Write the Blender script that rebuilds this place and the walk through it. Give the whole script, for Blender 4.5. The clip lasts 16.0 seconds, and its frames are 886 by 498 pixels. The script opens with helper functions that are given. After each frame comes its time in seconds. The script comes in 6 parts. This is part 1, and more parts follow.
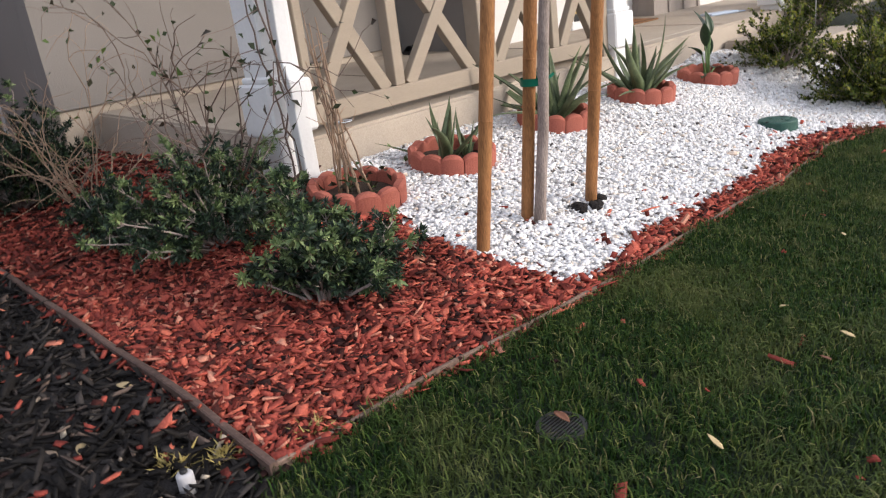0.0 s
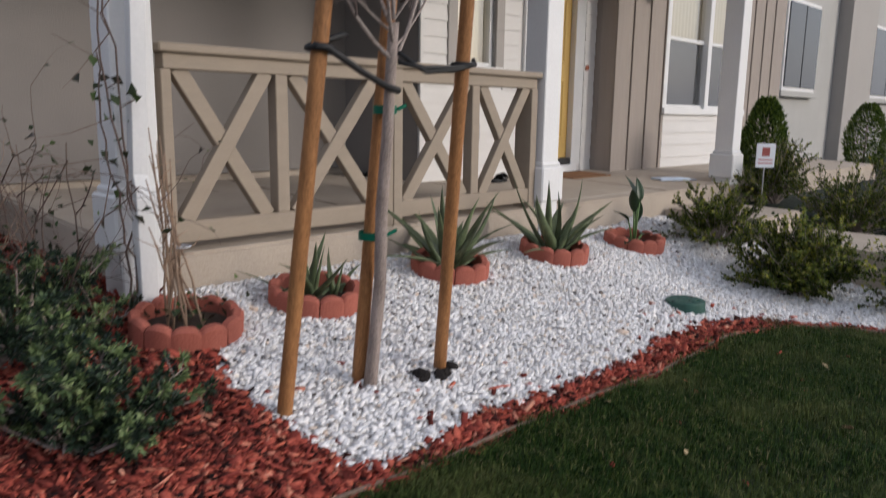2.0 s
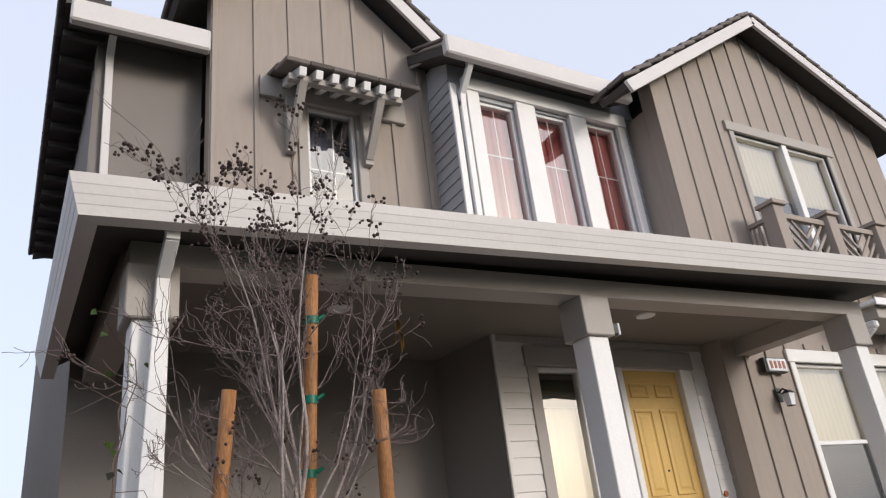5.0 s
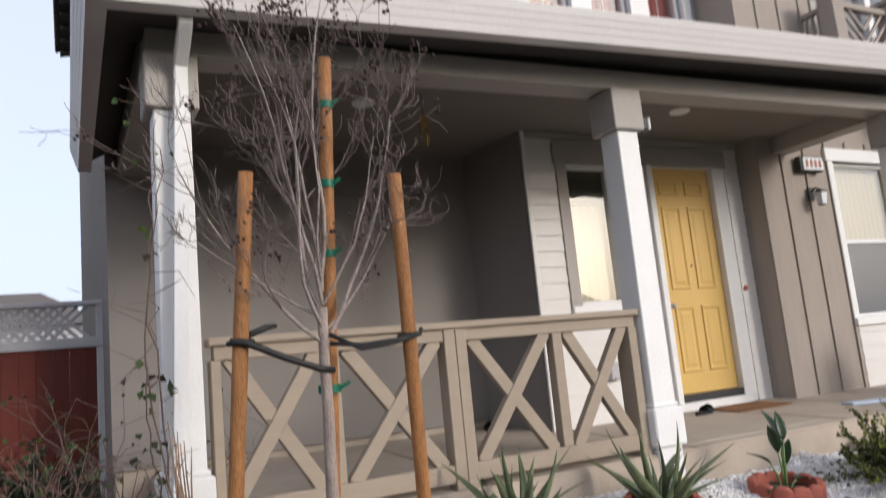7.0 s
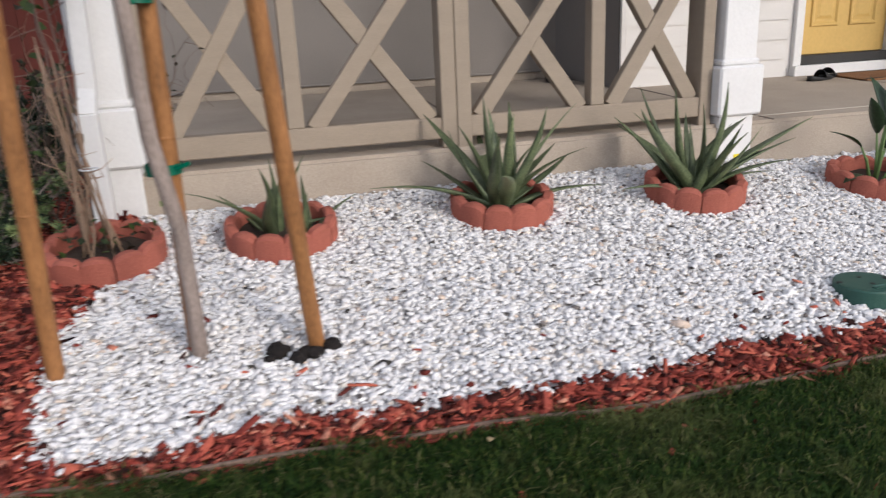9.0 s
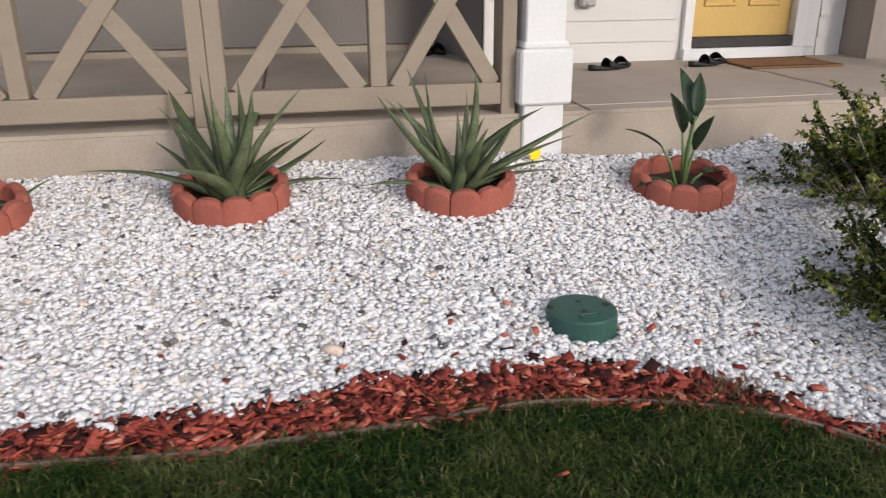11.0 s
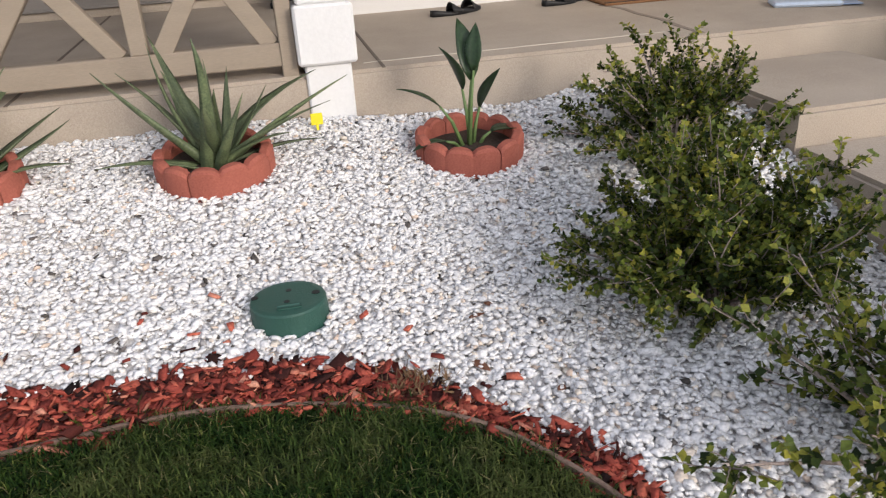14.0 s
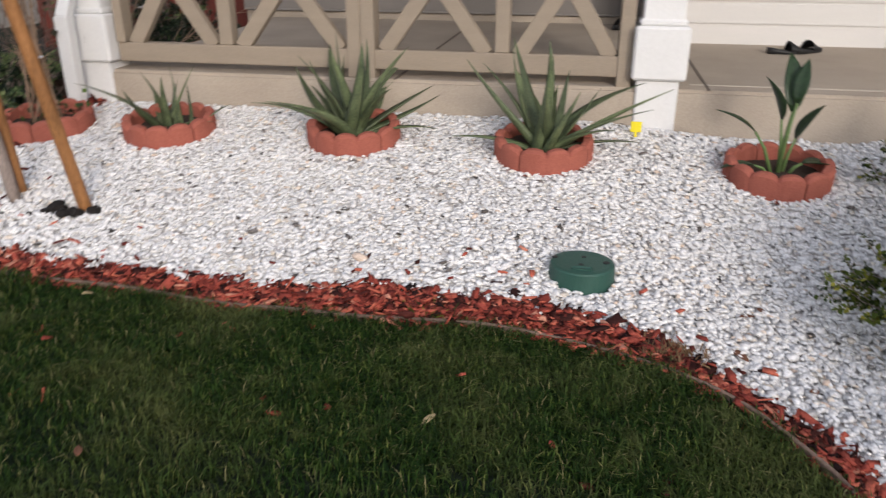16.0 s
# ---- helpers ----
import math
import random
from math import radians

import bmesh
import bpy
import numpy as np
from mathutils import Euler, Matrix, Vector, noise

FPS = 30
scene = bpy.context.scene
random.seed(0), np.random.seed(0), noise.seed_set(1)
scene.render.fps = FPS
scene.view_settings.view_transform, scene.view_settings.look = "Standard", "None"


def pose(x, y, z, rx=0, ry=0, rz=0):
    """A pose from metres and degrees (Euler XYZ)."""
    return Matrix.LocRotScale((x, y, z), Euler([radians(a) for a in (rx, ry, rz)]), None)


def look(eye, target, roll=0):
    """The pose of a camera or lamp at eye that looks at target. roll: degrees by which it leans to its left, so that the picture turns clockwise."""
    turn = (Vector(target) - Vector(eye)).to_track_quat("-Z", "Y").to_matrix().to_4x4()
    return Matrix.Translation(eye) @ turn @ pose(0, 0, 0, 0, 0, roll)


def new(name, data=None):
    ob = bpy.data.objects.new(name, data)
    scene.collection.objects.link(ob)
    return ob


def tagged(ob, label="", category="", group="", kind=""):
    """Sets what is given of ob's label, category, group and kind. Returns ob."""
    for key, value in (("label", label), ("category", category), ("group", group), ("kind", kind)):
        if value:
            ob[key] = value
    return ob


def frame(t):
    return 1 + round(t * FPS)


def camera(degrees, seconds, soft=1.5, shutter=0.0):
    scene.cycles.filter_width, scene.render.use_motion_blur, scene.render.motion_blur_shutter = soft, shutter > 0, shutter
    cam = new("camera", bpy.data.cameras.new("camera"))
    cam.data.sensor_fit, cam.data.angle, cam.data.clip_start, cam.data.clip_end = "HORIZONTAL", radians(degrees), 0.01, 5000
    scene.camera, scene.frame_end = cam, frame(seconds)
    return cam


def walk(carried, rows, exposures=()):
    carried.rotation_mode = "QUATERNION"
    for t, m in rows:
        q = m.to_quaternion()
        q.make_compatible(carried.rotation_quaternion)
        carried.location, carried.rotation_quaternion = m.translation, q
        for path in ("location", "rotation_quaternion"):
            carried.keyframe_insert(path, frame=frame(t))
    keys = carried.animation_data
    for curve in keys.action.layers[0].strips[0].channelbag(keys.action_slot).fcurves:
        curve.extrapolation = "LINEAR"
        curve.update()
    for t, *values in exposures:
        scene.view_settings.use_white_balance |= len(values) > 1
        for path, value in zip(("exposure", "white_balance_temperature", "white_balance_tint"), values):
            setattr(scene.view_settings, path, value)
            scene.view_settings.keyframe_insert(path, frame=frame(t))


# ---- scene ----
cam = camera(61.9, 16.0, 1.2, 0.5)
PATH = [
    (0, (-5.401, -3.237, 1.112), (-4.08, -1.886, 0.456), -7.4),
    (0.5, (-5.399, -3.259, 1.095), (-4.059, -1.921, 0.448), -2.7),
    (1, (-5.237, -3.291, 1.108), (-3.853, -1.991, 0.479), 0.5),
    (1.5, (-4.945, -3.328, 1.157), (-3.536, -1.998, 0.661), 1.7),
    (2, (-4.689, -3.493, 1.181), (-3.28, -2.119, 0.819), 0.9),
    (2.5, (-4.424, -3.598, 1.204), (-3.208, -2.022, 1.004), -4.8),
    (3, (-4.146, -3.695, 1.254), (-2.905, -2.128, 1.196), -4.7),
    (3.5, (-3.929, -3.887, 1.266), (-2.803, -2.278, 1.645), -8.2),
    (4, (-3.791, -4.129, 1.324), (-2.84, -2.518, 2.031), -7.6),
    (4.2, (-3.78, -4.169, 1.328), (-2.845, -2.591, 2.125), -7.4),
    (6.3, (-3.849, -4.14, 1.312), (-2.83, -2.565, 2.005), -6.8),
    (6.5, (-3.826, -4.151, 1.281), (-2.812, -2.523, 1.848), -6.0),
    (7, (-3.714, -4.155, 1.251), (-2.805, -2.399, 1.552), -5.5),
    (7.5, (-3.486, -3.995, 1.202), (-2.603, -2.201, 1.194), -3.8),
    (8, (-3.254, -3.893, 1.154), (-2.494, -2.085, 0.76), -4.6),
    (8.5, (-2.907, -3.798, 1.125), (-2.29, -1.971, 0.595), -5.2),
    (9, (-2.549, -3.637, 1.096), (-2.08, -1.786, 0.502), -2.7),
    (9.5, (-2.155, -3.571, 1.107), (-1.554, -1.763, 0.498), -1.0),
    (10, (-1.761, -3.589, 1.104), (-1.251, -1.777, 0.429), 0.1),
    (12.3, (-0.753, -3.563, 1.108), (-0.411, -1.719, 0.411), -2.0),
    (12.5, (-0.684, -3.574, 1.105), (-0.342, -1.736, 0.396), -2.6),
    (13, (-0.483, -3.563, 1.1), (-0.069, -1.751, 0.362), -0.2),
    (13.5, (-0.236, -3.568, 1.116), (0.139, -1.765, 0.335), -1.9),
    (14, (-0.163, -3.571, 1.139), (0.233, -1.798, 0.304), -3.6),
    (14.5, (-0.089, -3.693, 1.154), (0.063, -1.838, 0.422), 1.0),
    (15, (-0.119, -3.81, 1.159), (-0.239, -1.922, 0.511), -1.8),
    (15.5, (-0.215, -3.979, 1.145), (-0.439, -2.136, 0.402), -3.9),
    (16, (-0.253, -4.068, 1.138), (-0.59, -2.246, 0.386), 0.3),
]
walk(cam, [(t, look(eye, target, roll)) for t, eye, target, roll in PATH], [(0, 0.92, 5850, 10), (0.5, 1.15, 5850, 10), (1.0, 1.05, 5850, 10), (1.5, 0.52, 5850, 10), (2.0, 0.18, 5700, 10), (2.5, 0.52, 5700, 10), (3.0, 0.66, 5700, 10), (4.2, 0.54, 5750, 10), (6.3, 0.44, 5800, 10), (6.5, 0.42, 5800, 10), (7.0, 0.54, 5750, 10), (8.0, 0.38, 5700, 10), (9.0, 0.44, 5700, 10), (10.0, 0.41, 5750, 10), (12.5, 0.42, 5850, 10), (13.5, 0.51, 5850, 10), (14.5, 0.58, 5850, 10), (15.0, 0.43, 5850, 10), (15.5, 0.36, 5850, 10), (16.0, 0.39, 5850, 10)])

# ---- light ----
world = bpy.data.worlds.new("world")
scene.world = world
world.use_nodes = True
wn = world.node_tree.nodes
sky = wn.new("ShaderNodeTexSky")
sky.sky_type = 'NISHITA'
sky.sun_disc = False
sky.sun_elevation = radians(18)
sky.sun_rotation = radians(154)
sky.air_density, sky.dust_density, sky.ozone_density = 1.0, 5.0, 1.5
wn["Background"].inputs[1].default_value = 0.05
world.node_tree.links.new(sky.outputs[0], wn["Background"].inputs[0])
# thin high cloud: an even pale veil over the whole sky
veil, both = wn.new("ShaderNodeBackground"), wn.new("ShaderNodeAddShader")
veil.inputs[0].default_value, veil.inputs[1].default_value = (1.0, 0.96, 0.97, 1), 0.52
world.node_tree.links.new(wn["Background"].outputs[0], both.inputs[0])
world.node_tree.links.new(veil.outputs[0], both.inputs[1])
world.node_tree.links.new(both.outputs[0], wn["World Output"].inputs[0])
sun = new("sun", bpy.data.lights.new("sun", 'SUN'))
sun.data.energy, sun.data.angle, sun.data.color = 1.25, radians(14), (1.0, 0.87, 0.73)
sun.matrix_world = look((4.4, -9.0, 3.25), (0, 0, 0))

# ---- materials ----


def mat(name, color, rough=0.7, vary=0.15, scale=6.0, fine=80.0, bump=0.25, metal=0.0, tint=None, spec=0.35, per="", spread=0.25, stretch=None):
    """A surface with variation at two scales. per: 'island' or 'object' adds a change from piece to piece."""
    m = bpy.data.materials.new(name)
    m.use_nodes = True
    nt = m.node_tree
    N, L = nt.nodes, nt.links
    b = N["Principled BSDF"]
    b.inputs["Metallic"].default_value = metal
    b.inputs["Specular IOR Level"].default_value = spec
    tc = N.new("ShaderNodeTexCoord")
    src = tc.outputs["Object"]
    if stretch:
        mp = N.new("ShaderNodeMapping")
        mp.inputs["Scale"].default_value = stretch
        L.new(src, mp.inputs["Vector"])
        src = mp.outputs[0]
    big, small = N.new("ShaderNodeTexNoise"), N.new("ShaderNodeTexNoise")
    big.inputs["Scale"].default_value, small.inputs["Scale"].default_value = scale, fine
    big.inputs["Detail"].default_value, small.inputs["Detail"].default_value = 4, 3
    L.new(src, big.inputs["Vector"])
    L.new(src, small.inputs["Vector"])
    ramp = N.new("ShaderNodeMix")
    ramp.data_type = 'RGBA'
    dark = [c * (1 - vary) for c in color]
    lite = [min(1, c * (1 + vary)) for c in (tint or color)]
    ramp.inputs[6].default_value, ramp.inputs[7].default_value = (*dark, 1), (*lite, 1)
    mix = N.new("ShaderNodeMath")
    mix.operation = 'MULTIPLY_ADD'
    mix.inputs[1].default_value = 0.5
    L.new(small.outputs[0], mix.inputs[0])
    half = N.new("ShaderNodeMath")
    half.operation = 'MULTIPLY'
    half.inputs[1].default_value = 0.5
    L.new(big.outputs[0], half.inputs[0])
    L.new(half.outputs[0], mix.inputs[2])
    st = N.new("ShaderNodeMapRange")
    st.inputs[1].default_value, st.inputs[2].default_value = 0.3, 0.7
    L.new(mix.outputs[0], st.inputs[0])
    L.new(st.outputs[0], ramp.inputs[0])
    out = ramp.outputs[2]
    if per:
        hs = N.new("ShaderNodeHueSaturation")
        mr = N.new("ShaderNodeMapRange")
        mr.inputs[3].default_value, mr.inputs[4].default_value = 1 - spread, 1 + spread
        if per == "island":
            L.new(N.new("ShaderNodeNewGeometry").outputs["Random Per Island"], mr.inputs[0])
        else:
            L.new(N.new("ShaderNodeObjectInfo").outputs["Random"], mr.inputs[0])
        L.new(mr.outputs[0], hs.inputs["Value"])
        L.new(out, hs.inputs["Color"])
        out = hs.outputs[0]
    L.new(out, b.inputs["Base Color"])
    rr = N.new("ShaderNodeMapRange")
    rr.inputs[3].default_value, rr.inputs[4].default_value = max(0.02, rough - 0.08), min(1, rough + 0.08)
    L.new(big.outputs[0], rr.inputs[0])
    L.new(rr.outputs[0], b.inputs["Roughness"])
    if bump:
        bp = N.new("ShaderNodeBump")
        bp.inputs["Strength"].default_value, bp.inputs["Distance"].default_value = bump, 0.01
        L.new(small.outputs[0], bp.inputs["Height"])
        L.new(bp.outputs[0], b.inputs["Normal"])
    return m


def ramp_mat(name, stops, rough=0.8, per="island", bump=0.3, fine=120.0, spec=0.3, trans=0.0):
    """A material whose pieces each take a colour from a ramp."""
    m = bpy.data.materials.new(name)
    m.use_nodes = True
    N, L = m.node_tree.nodes, m.node_tree.links
    b = N["Principled BSDF"]
    b.inputs["Roughness"].default_value = rough
    b.inputs["Specular IOR Level"].default_value = spec
    cr = N.new("ShaderNodeValToRGB")
    el = cr.color_ramp.elements
    while len(el) < len(stops):
        el.new(0.5)
    for e, (p, c) in zip(el, stops):
        e.position, e.color = p, (*c, 1)
    if per == "island":
        L.new(N.new("ShaderNodeNewGeometry").outputs["Random Per Island"], cr.inputs[0])
    else:
        L.new(N.new("ShaderNodeObjectInfo").outputs["Random"], cr.inputs[0])
    tc, nz, hs = N.new("ShaderNodeTexCoord"), N.new("ShaderNodeTexNoise"), N.new("ShaderNodeHueSaturation")
    nz.inputs["Scale"].default_value = fine
    L.new(tc.outputs["Object"], nz.inputs["Vector"])
    mr = N.new("ShaderNodeMapRange")
    mr.inputs[1].default_value, mr.inputs[2].default_value = 0.3, 0.7
    mr.inputs[3].default_value, mr.inputs[4].default_value = 0.75, 1.2
    L.new(nz.outputs[0], mr.inputs[0])
    L.new(mr.outputs[0], hs.inputs["Value"])
    L.new(cr.outputs[0], hs.inputs["Color"])
    L.new(hs.outputs[0], b.inputs["Base Color"])
    if bump:
        bp = N.new("ShaderNodeBump")
        bp.inputs["Strength"].default_value, bp.inputs["Distance"].default_value = bump, 0.004
        L.new(nz.outputs[0], bp.inputs["Height"])
        L.new(bp.outputs[0], b.inputs["Normal"])
    if trans:
        b.inputs["Transmission Weight"].default_value = 0.0
        b.inputs["Subsurface Weight"].default_value = 0.0
        tr, mx = N.new("ShaderNodeBsdfTranslucent"), N.new("ShaderNodeMixShader")
        mx.inputs[0].default_value = trans
        L.new(hs.outputs[0], tr.inputs["Color"])
        L.new(b.outputs[0], mx.inputs[1])
        L.new(tr.outputs[0], mx.inputs[2])
        L.new(mx.outputs[0], N["Material Output"].inputs["Surface"])
    return m


M_STUCCO = mat("stucco", (0.225, 0.205, 0.19), 0.9, 0.10, 1.5, 140, 0.5)
M_BATTEN = mat("batten_board", (0.325, 0.28, 0.245), 0.75, 0.10, 2.0, 60, 0.2, stretch=(8, 8, 1))
M_SIDING = mat("white_siding", (0.66, 0.64, 0.62), 0.6, 0.06, 2.0, 60, 0.15, stretch=(1, 1, 6))
M_BLUESIDE = mat("grey_siding", (0.38, 0.39, 0.41), 0.65, 0.07, 2.0, 60, 0.15)
M_WHITE = mat("white_trim", (0.74, 0.735, 0.73), 0.5, 0.05, 3.0, 60, 0.12)
M_TRIM = mat("pale_trim", (0.36, 0.335, 0.31), 0.6, 0.07, 2.0, 60, 0.15)
M_GUTTER = mat("gutter_paint", (0.60, 0.575, 0.565), 0.45, 0.05, 2.0, 40, 0.08)
M_RAIL = mat("tan_rail_paint", (0.31, 0.255, 0.195), 0.65, 0.10, 3.0, 50, 0.2, stretch=(1, 6, 6))
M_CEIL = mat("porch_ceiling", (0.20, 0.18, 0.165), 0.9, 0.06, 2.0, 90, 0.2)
# one even near-black colour for every soffit and rafter tail
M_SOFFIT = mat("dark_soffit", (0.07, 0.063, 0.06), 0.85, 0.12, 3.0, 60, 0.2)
M_CONC = mat("concrete", (0.39, 0.325, 0.26), 0.9, 0.13, 2.2, 150, 0.35, tint=(0.44, 0.38, 0.31))
M_DOOR = mat("yellow_door_paint", (0.60, 0.40, 0.12), 0.5, 0.07, 2.0, 40, 0.1)
M_DARK = mat("dark_metal", (0.03, 0.03, 0.03), 0.45, 0.2, 8, 80, 0.1)
M_TILE = mat("roof_tile", (0.15, 0.13, 0.12), 0.85, 0.2, 6, 60, 0.4, per="object", spread=0.3)
M_STAKE = mat("lodgepole_stake", (0.20, 0.088, 0.030), 0.6, 0.3, 5, 40, 0.3, tint=(0.33, 0.155, 0.055), stretch=(6, 6, 0.8))
M_BARK = mat("tree_bark", (0.20, 0.16, 0.14), 0.85, 0.25, 8, 70, 0.5, tint=(0.34, 0.28, 0.25), stretch=(3, 3, 0.7))
M_TWIG = mat("tree_twig", (0.125, 0.095, 0.088), 0.85, 0.25, 8, 70, 0.4, tint=(0.19, 0.15, 0.14))
M_LIMB = mat("tree_limb", (0.21, 0.17, 0.155), 0.85, 0.3, 8, 70, 0.4, tint=(0.33, 0.285, 0.26))
M_RING = mat("red_concrete", (0.29, 0.085, 0.058), 0.9, 0.13, 6, 120, 0.28, tint=(0.36, 0.115, 0.08))
M_SOIL = mat("soil", (0.05, 0.035, 0.025), 0.95, 0.3, 20, 120, 0.8)
M_DAMP = mat("damp_soil", (0.014, 0.011, 0.010), 0.9, 0.3, 20, 120, 0.8)
M_FENCE = mat("red_fence_stain", (0.11, 0.022, 0.014), 0.75, 0.2, 3, 60, 0.3, per="object", spread=0.2, stretch=(6, 6, 0.6))
M_LATTICE = mat("grey_lattice", (0.42, 0.41, 0.42), 0.75, 0.1, 4, 60, 0.2)
M_EDGING = mat("brown_edging", (0.11, 0.065, 0.048), 0.8, 0.3, 6, 80, 0.4, tint=(0.19, 0.13, 0.10))
M_DIVIDER = mat("dark_divider_board", (0.055, 0.032, 0.026), 0.8, 0.3, 6, 80, 0.4, tint=(0.11, 0.07, 0.055))
M_GREENLID = mat("green_plastic", (0.030, 0.085, 0.066), 0.5, 0.12, 8, 160, 0.25)
M_TAPE = mat("green_tie_tape", (0.0, 0.11, 0.062), 0.4, 0.1, 10, 60, 0.1)
M_RUBBER = mat("black_rubber", (0.016, 0.016, 0.017), 0.55, 0.15, 10, 80, 0.15)
M_YELLOW = mat("yellow_plastic", (0.85, 0.72, 0.02), 0.5, 0.04, 10, 60, 0.05)
M_MAT = mat("coir", (0.25, 0.125, 0.055), 0.95, 0.25, 8, 200, 0.8)
# near black: the darkness of unlit rooms, put into a colour
M_ROOM_SHADE = mat("room_shade", (0.03, 0.032, 0.035), 0.9, 0.2, 3, 40, 0.0)
M_PAPER = mat("paper", (0.72, 0.74, 0.78), 0.6, 0.05, 8, 60, 0.1)


def glass_mat(name):
    """A thin clear pane: see-through, with a mirror's share of the sky that grows towards grazing."""
    m = bpy.data.materials.new(name)
    m.use_nodes = True
    N, L = m.node_tree.nodes, m.node_tree.links
    N.remove(N["Principled BSDF"])
    tr, gl, mx, fr = N.new("ShaderNodeBsdfTransparent"), N.new("ShaderNodeBsdfGlossy"), N.new("ShaderNodeMixShader"), N.new("ShaderNodeFresnel")
    fr.inputs[0].default_value = 3.2
    gl.inputs["Roughness"].default_value = 0.02
    tr.inputs[0].default_value = (0.93, 0.95, 0.95, 1)
    tc, nz, bp = N.new("ShaderNodeTexCoord"), N.new("ShaderNodeTexNoise"), N.new("ShaderNodeBump")
    nz.inputs["Scale"].default_value = 3.0
    L.new(tc.outputs["Object"], nz.inputs["Vector"])
    bp.inputs["Strength"].default_value, bp.inputs["Distance"].default_value = 0.12, 0.02
    L.new(nz.outputs[0], bp.inputs["Height"])
    L.new(bp.outputs[0], gl.inputs["Normal"])
    L.new(fr.outputs[0], mx.inputs[0])
    L.new(tr.outputs[0], mx.inputs[1])
    L.new(gl.outputs[0], mx.inputs[2])
    L.new(mx.outputs[0], N["Material Output"].inputs["Surface"])
    return m


M_PANE = glass_mat("window_pane")
# pale blind whose warm tone also paints the golden sky mirrored in the panes
M_BLIND_SKY = mat("pale_blind_sky_tint", (0.72, 0.66, 0.52), 0.9, 0.06, 1.5, 30, 0.1, stretch=(8, 8, 0.5))
# the pink is the sunset's reflection, painted onto a sheet behind the glass
M_BLIND_SUNSET = mat("sunset_reflection_blind", (0.42, 0.13, 0.12), 0.9, 0.08, 1.2, 30, 0.1, stretch=(8, 8, 0.5))

# ---- mesh helpers ----


def link(name, verts, faces, material, parent=None, label="", smooth=False):
    me = bpy.data.meshes.new(name)
    me.from_pydata([tuple(v) for v in verts], [], faces)
    me.update()
    for mt in (material if isinstance(material, (list, tuple)) else [material]):
        me.materials.append(mt)
    if smooth:
        me.shade_smooth()
    ob = new(name, me)
    if parent:
        ob.parent = parent
    if label:
        tagged(ob, label)
    return ob


def part(name, bm, material, parent=None, label="", smooth=False):
    me = bpy.data.meshes.new(name)
    bm.normal_update()
    bm.to_mesh(me)
    bm.free()
    me.materials.append(material)
    if smooth:
        me.shade_smooth()
    ob = new(name, me)
    if parent:
        ob.parent = parent
    if label:
        tagged(ob, label)
    return ob


def thing(name, label, category, group="", kind="", at=(0, 0, 0)):
    ob = new(name)
    ob.empty_display_size = 0.1
    ob.location = at
    return tagged(ob, label, category, group, kind)


def add_box(bm, x0, x1, y0, y1, z0, z1, bevel=0.0, m=None):
    """A box, with its edges rounded off by bevel."""
    vs = bmesh.ops.create_cube(bm, size=1)["verts"]
    t = Matrix.Translation(((x0 + x1) / 2, (y0 + y1) / 2, (z0 + z1) / 2)) @ Matrix.Diagonal((x1 - x0, y1 - y0, z1 - z0, 1))
    bmesh.ops.transform(bm, matrix=(m @ t) if m else t, verts=vs)
    if bevel:
        es = list({e for v in vs for e in v.link_edges})
        bmesh.ops.bevel(bm, geom=es, offset=bevel, segments=1, affect='EDGES')
    return vs


def box(name, x0, x1, y0, y1, z0, z1, material, parent=None, label="", bevel=0.006, m=None):
    bm = bmesh.new()
    add_box(bm, x0, x1, y0, y1, z0, z1, bevel, m)
    return part(name, bm, material, parent, label)


def beam(name, a, b, w, d, material, parent=None, label="", bevel=0.004, up=(0, 1, 0)):
    """A straight bar from a to b, w across and d along up."""
    a, b = Vector(a), Vector(b)
    z = (b - a).normalized()
    y = Vector(up)
    y = (y - z * y.dot(z)).normalized()
    x = y.cross(z)
    m = Matrix((x, y, z)).transposed().to_4x4()
    m.translation = a
    bm = bmesh.new()
    add_box(bm, -w / 2, w / 2, -d / 2, d / 2, 0, (b - a).length, bevel, m)
    return part(name, bm, material, parent, label)


def tube_data(pts, radii, sides=6, cap=True):
    """Vertices and faces of a tube along pts."""
    V, F = [], []
    pts = [Vector(p) for p in pts]
    n = len(pts)
    side = None
    for i, p in enumerate(pts):
        d = (pts[min(i + 1, n - 1)] - pts[max(i - 1, 0)]).normalized()
        if side is None:
            side = d.orthogonal().normalized()
        side = (side - d * side.dot(d)).normalized()
        up = d.cross(side)
        for k in range(sides):
            a = 2 * math.pi * k / sides
            V.append(p + (side * math.cos(a) + up * math.sin(a)) * radii[i])
    for i in range(n - 1):
        for k in range(sides):
            k2 = (k + 1) % sides
            F.append((i * sides + k, i * sides + k2, (i + 1) * sides + k2, (i + 1) * sides + k))
    if cap:
        F.append(tuple(range(sides - 1, -1, -1)))
        F.append(tuple((n - 1) * sides + k for k in range(sides)))
    return V, F


def tube(name, pts, radii, material, parent=None, label="", sides=8):
    V, F = tube_data(pts, radii, sides)
    return link(name, V, F, material, parent, label, True)


def merge(chunks):
    V, F = [], []
    for v, f in chunks:
        o = len(V)
        V += list(v)
        F += [tuple(i + o for i in q) for q in f]
    return V, F


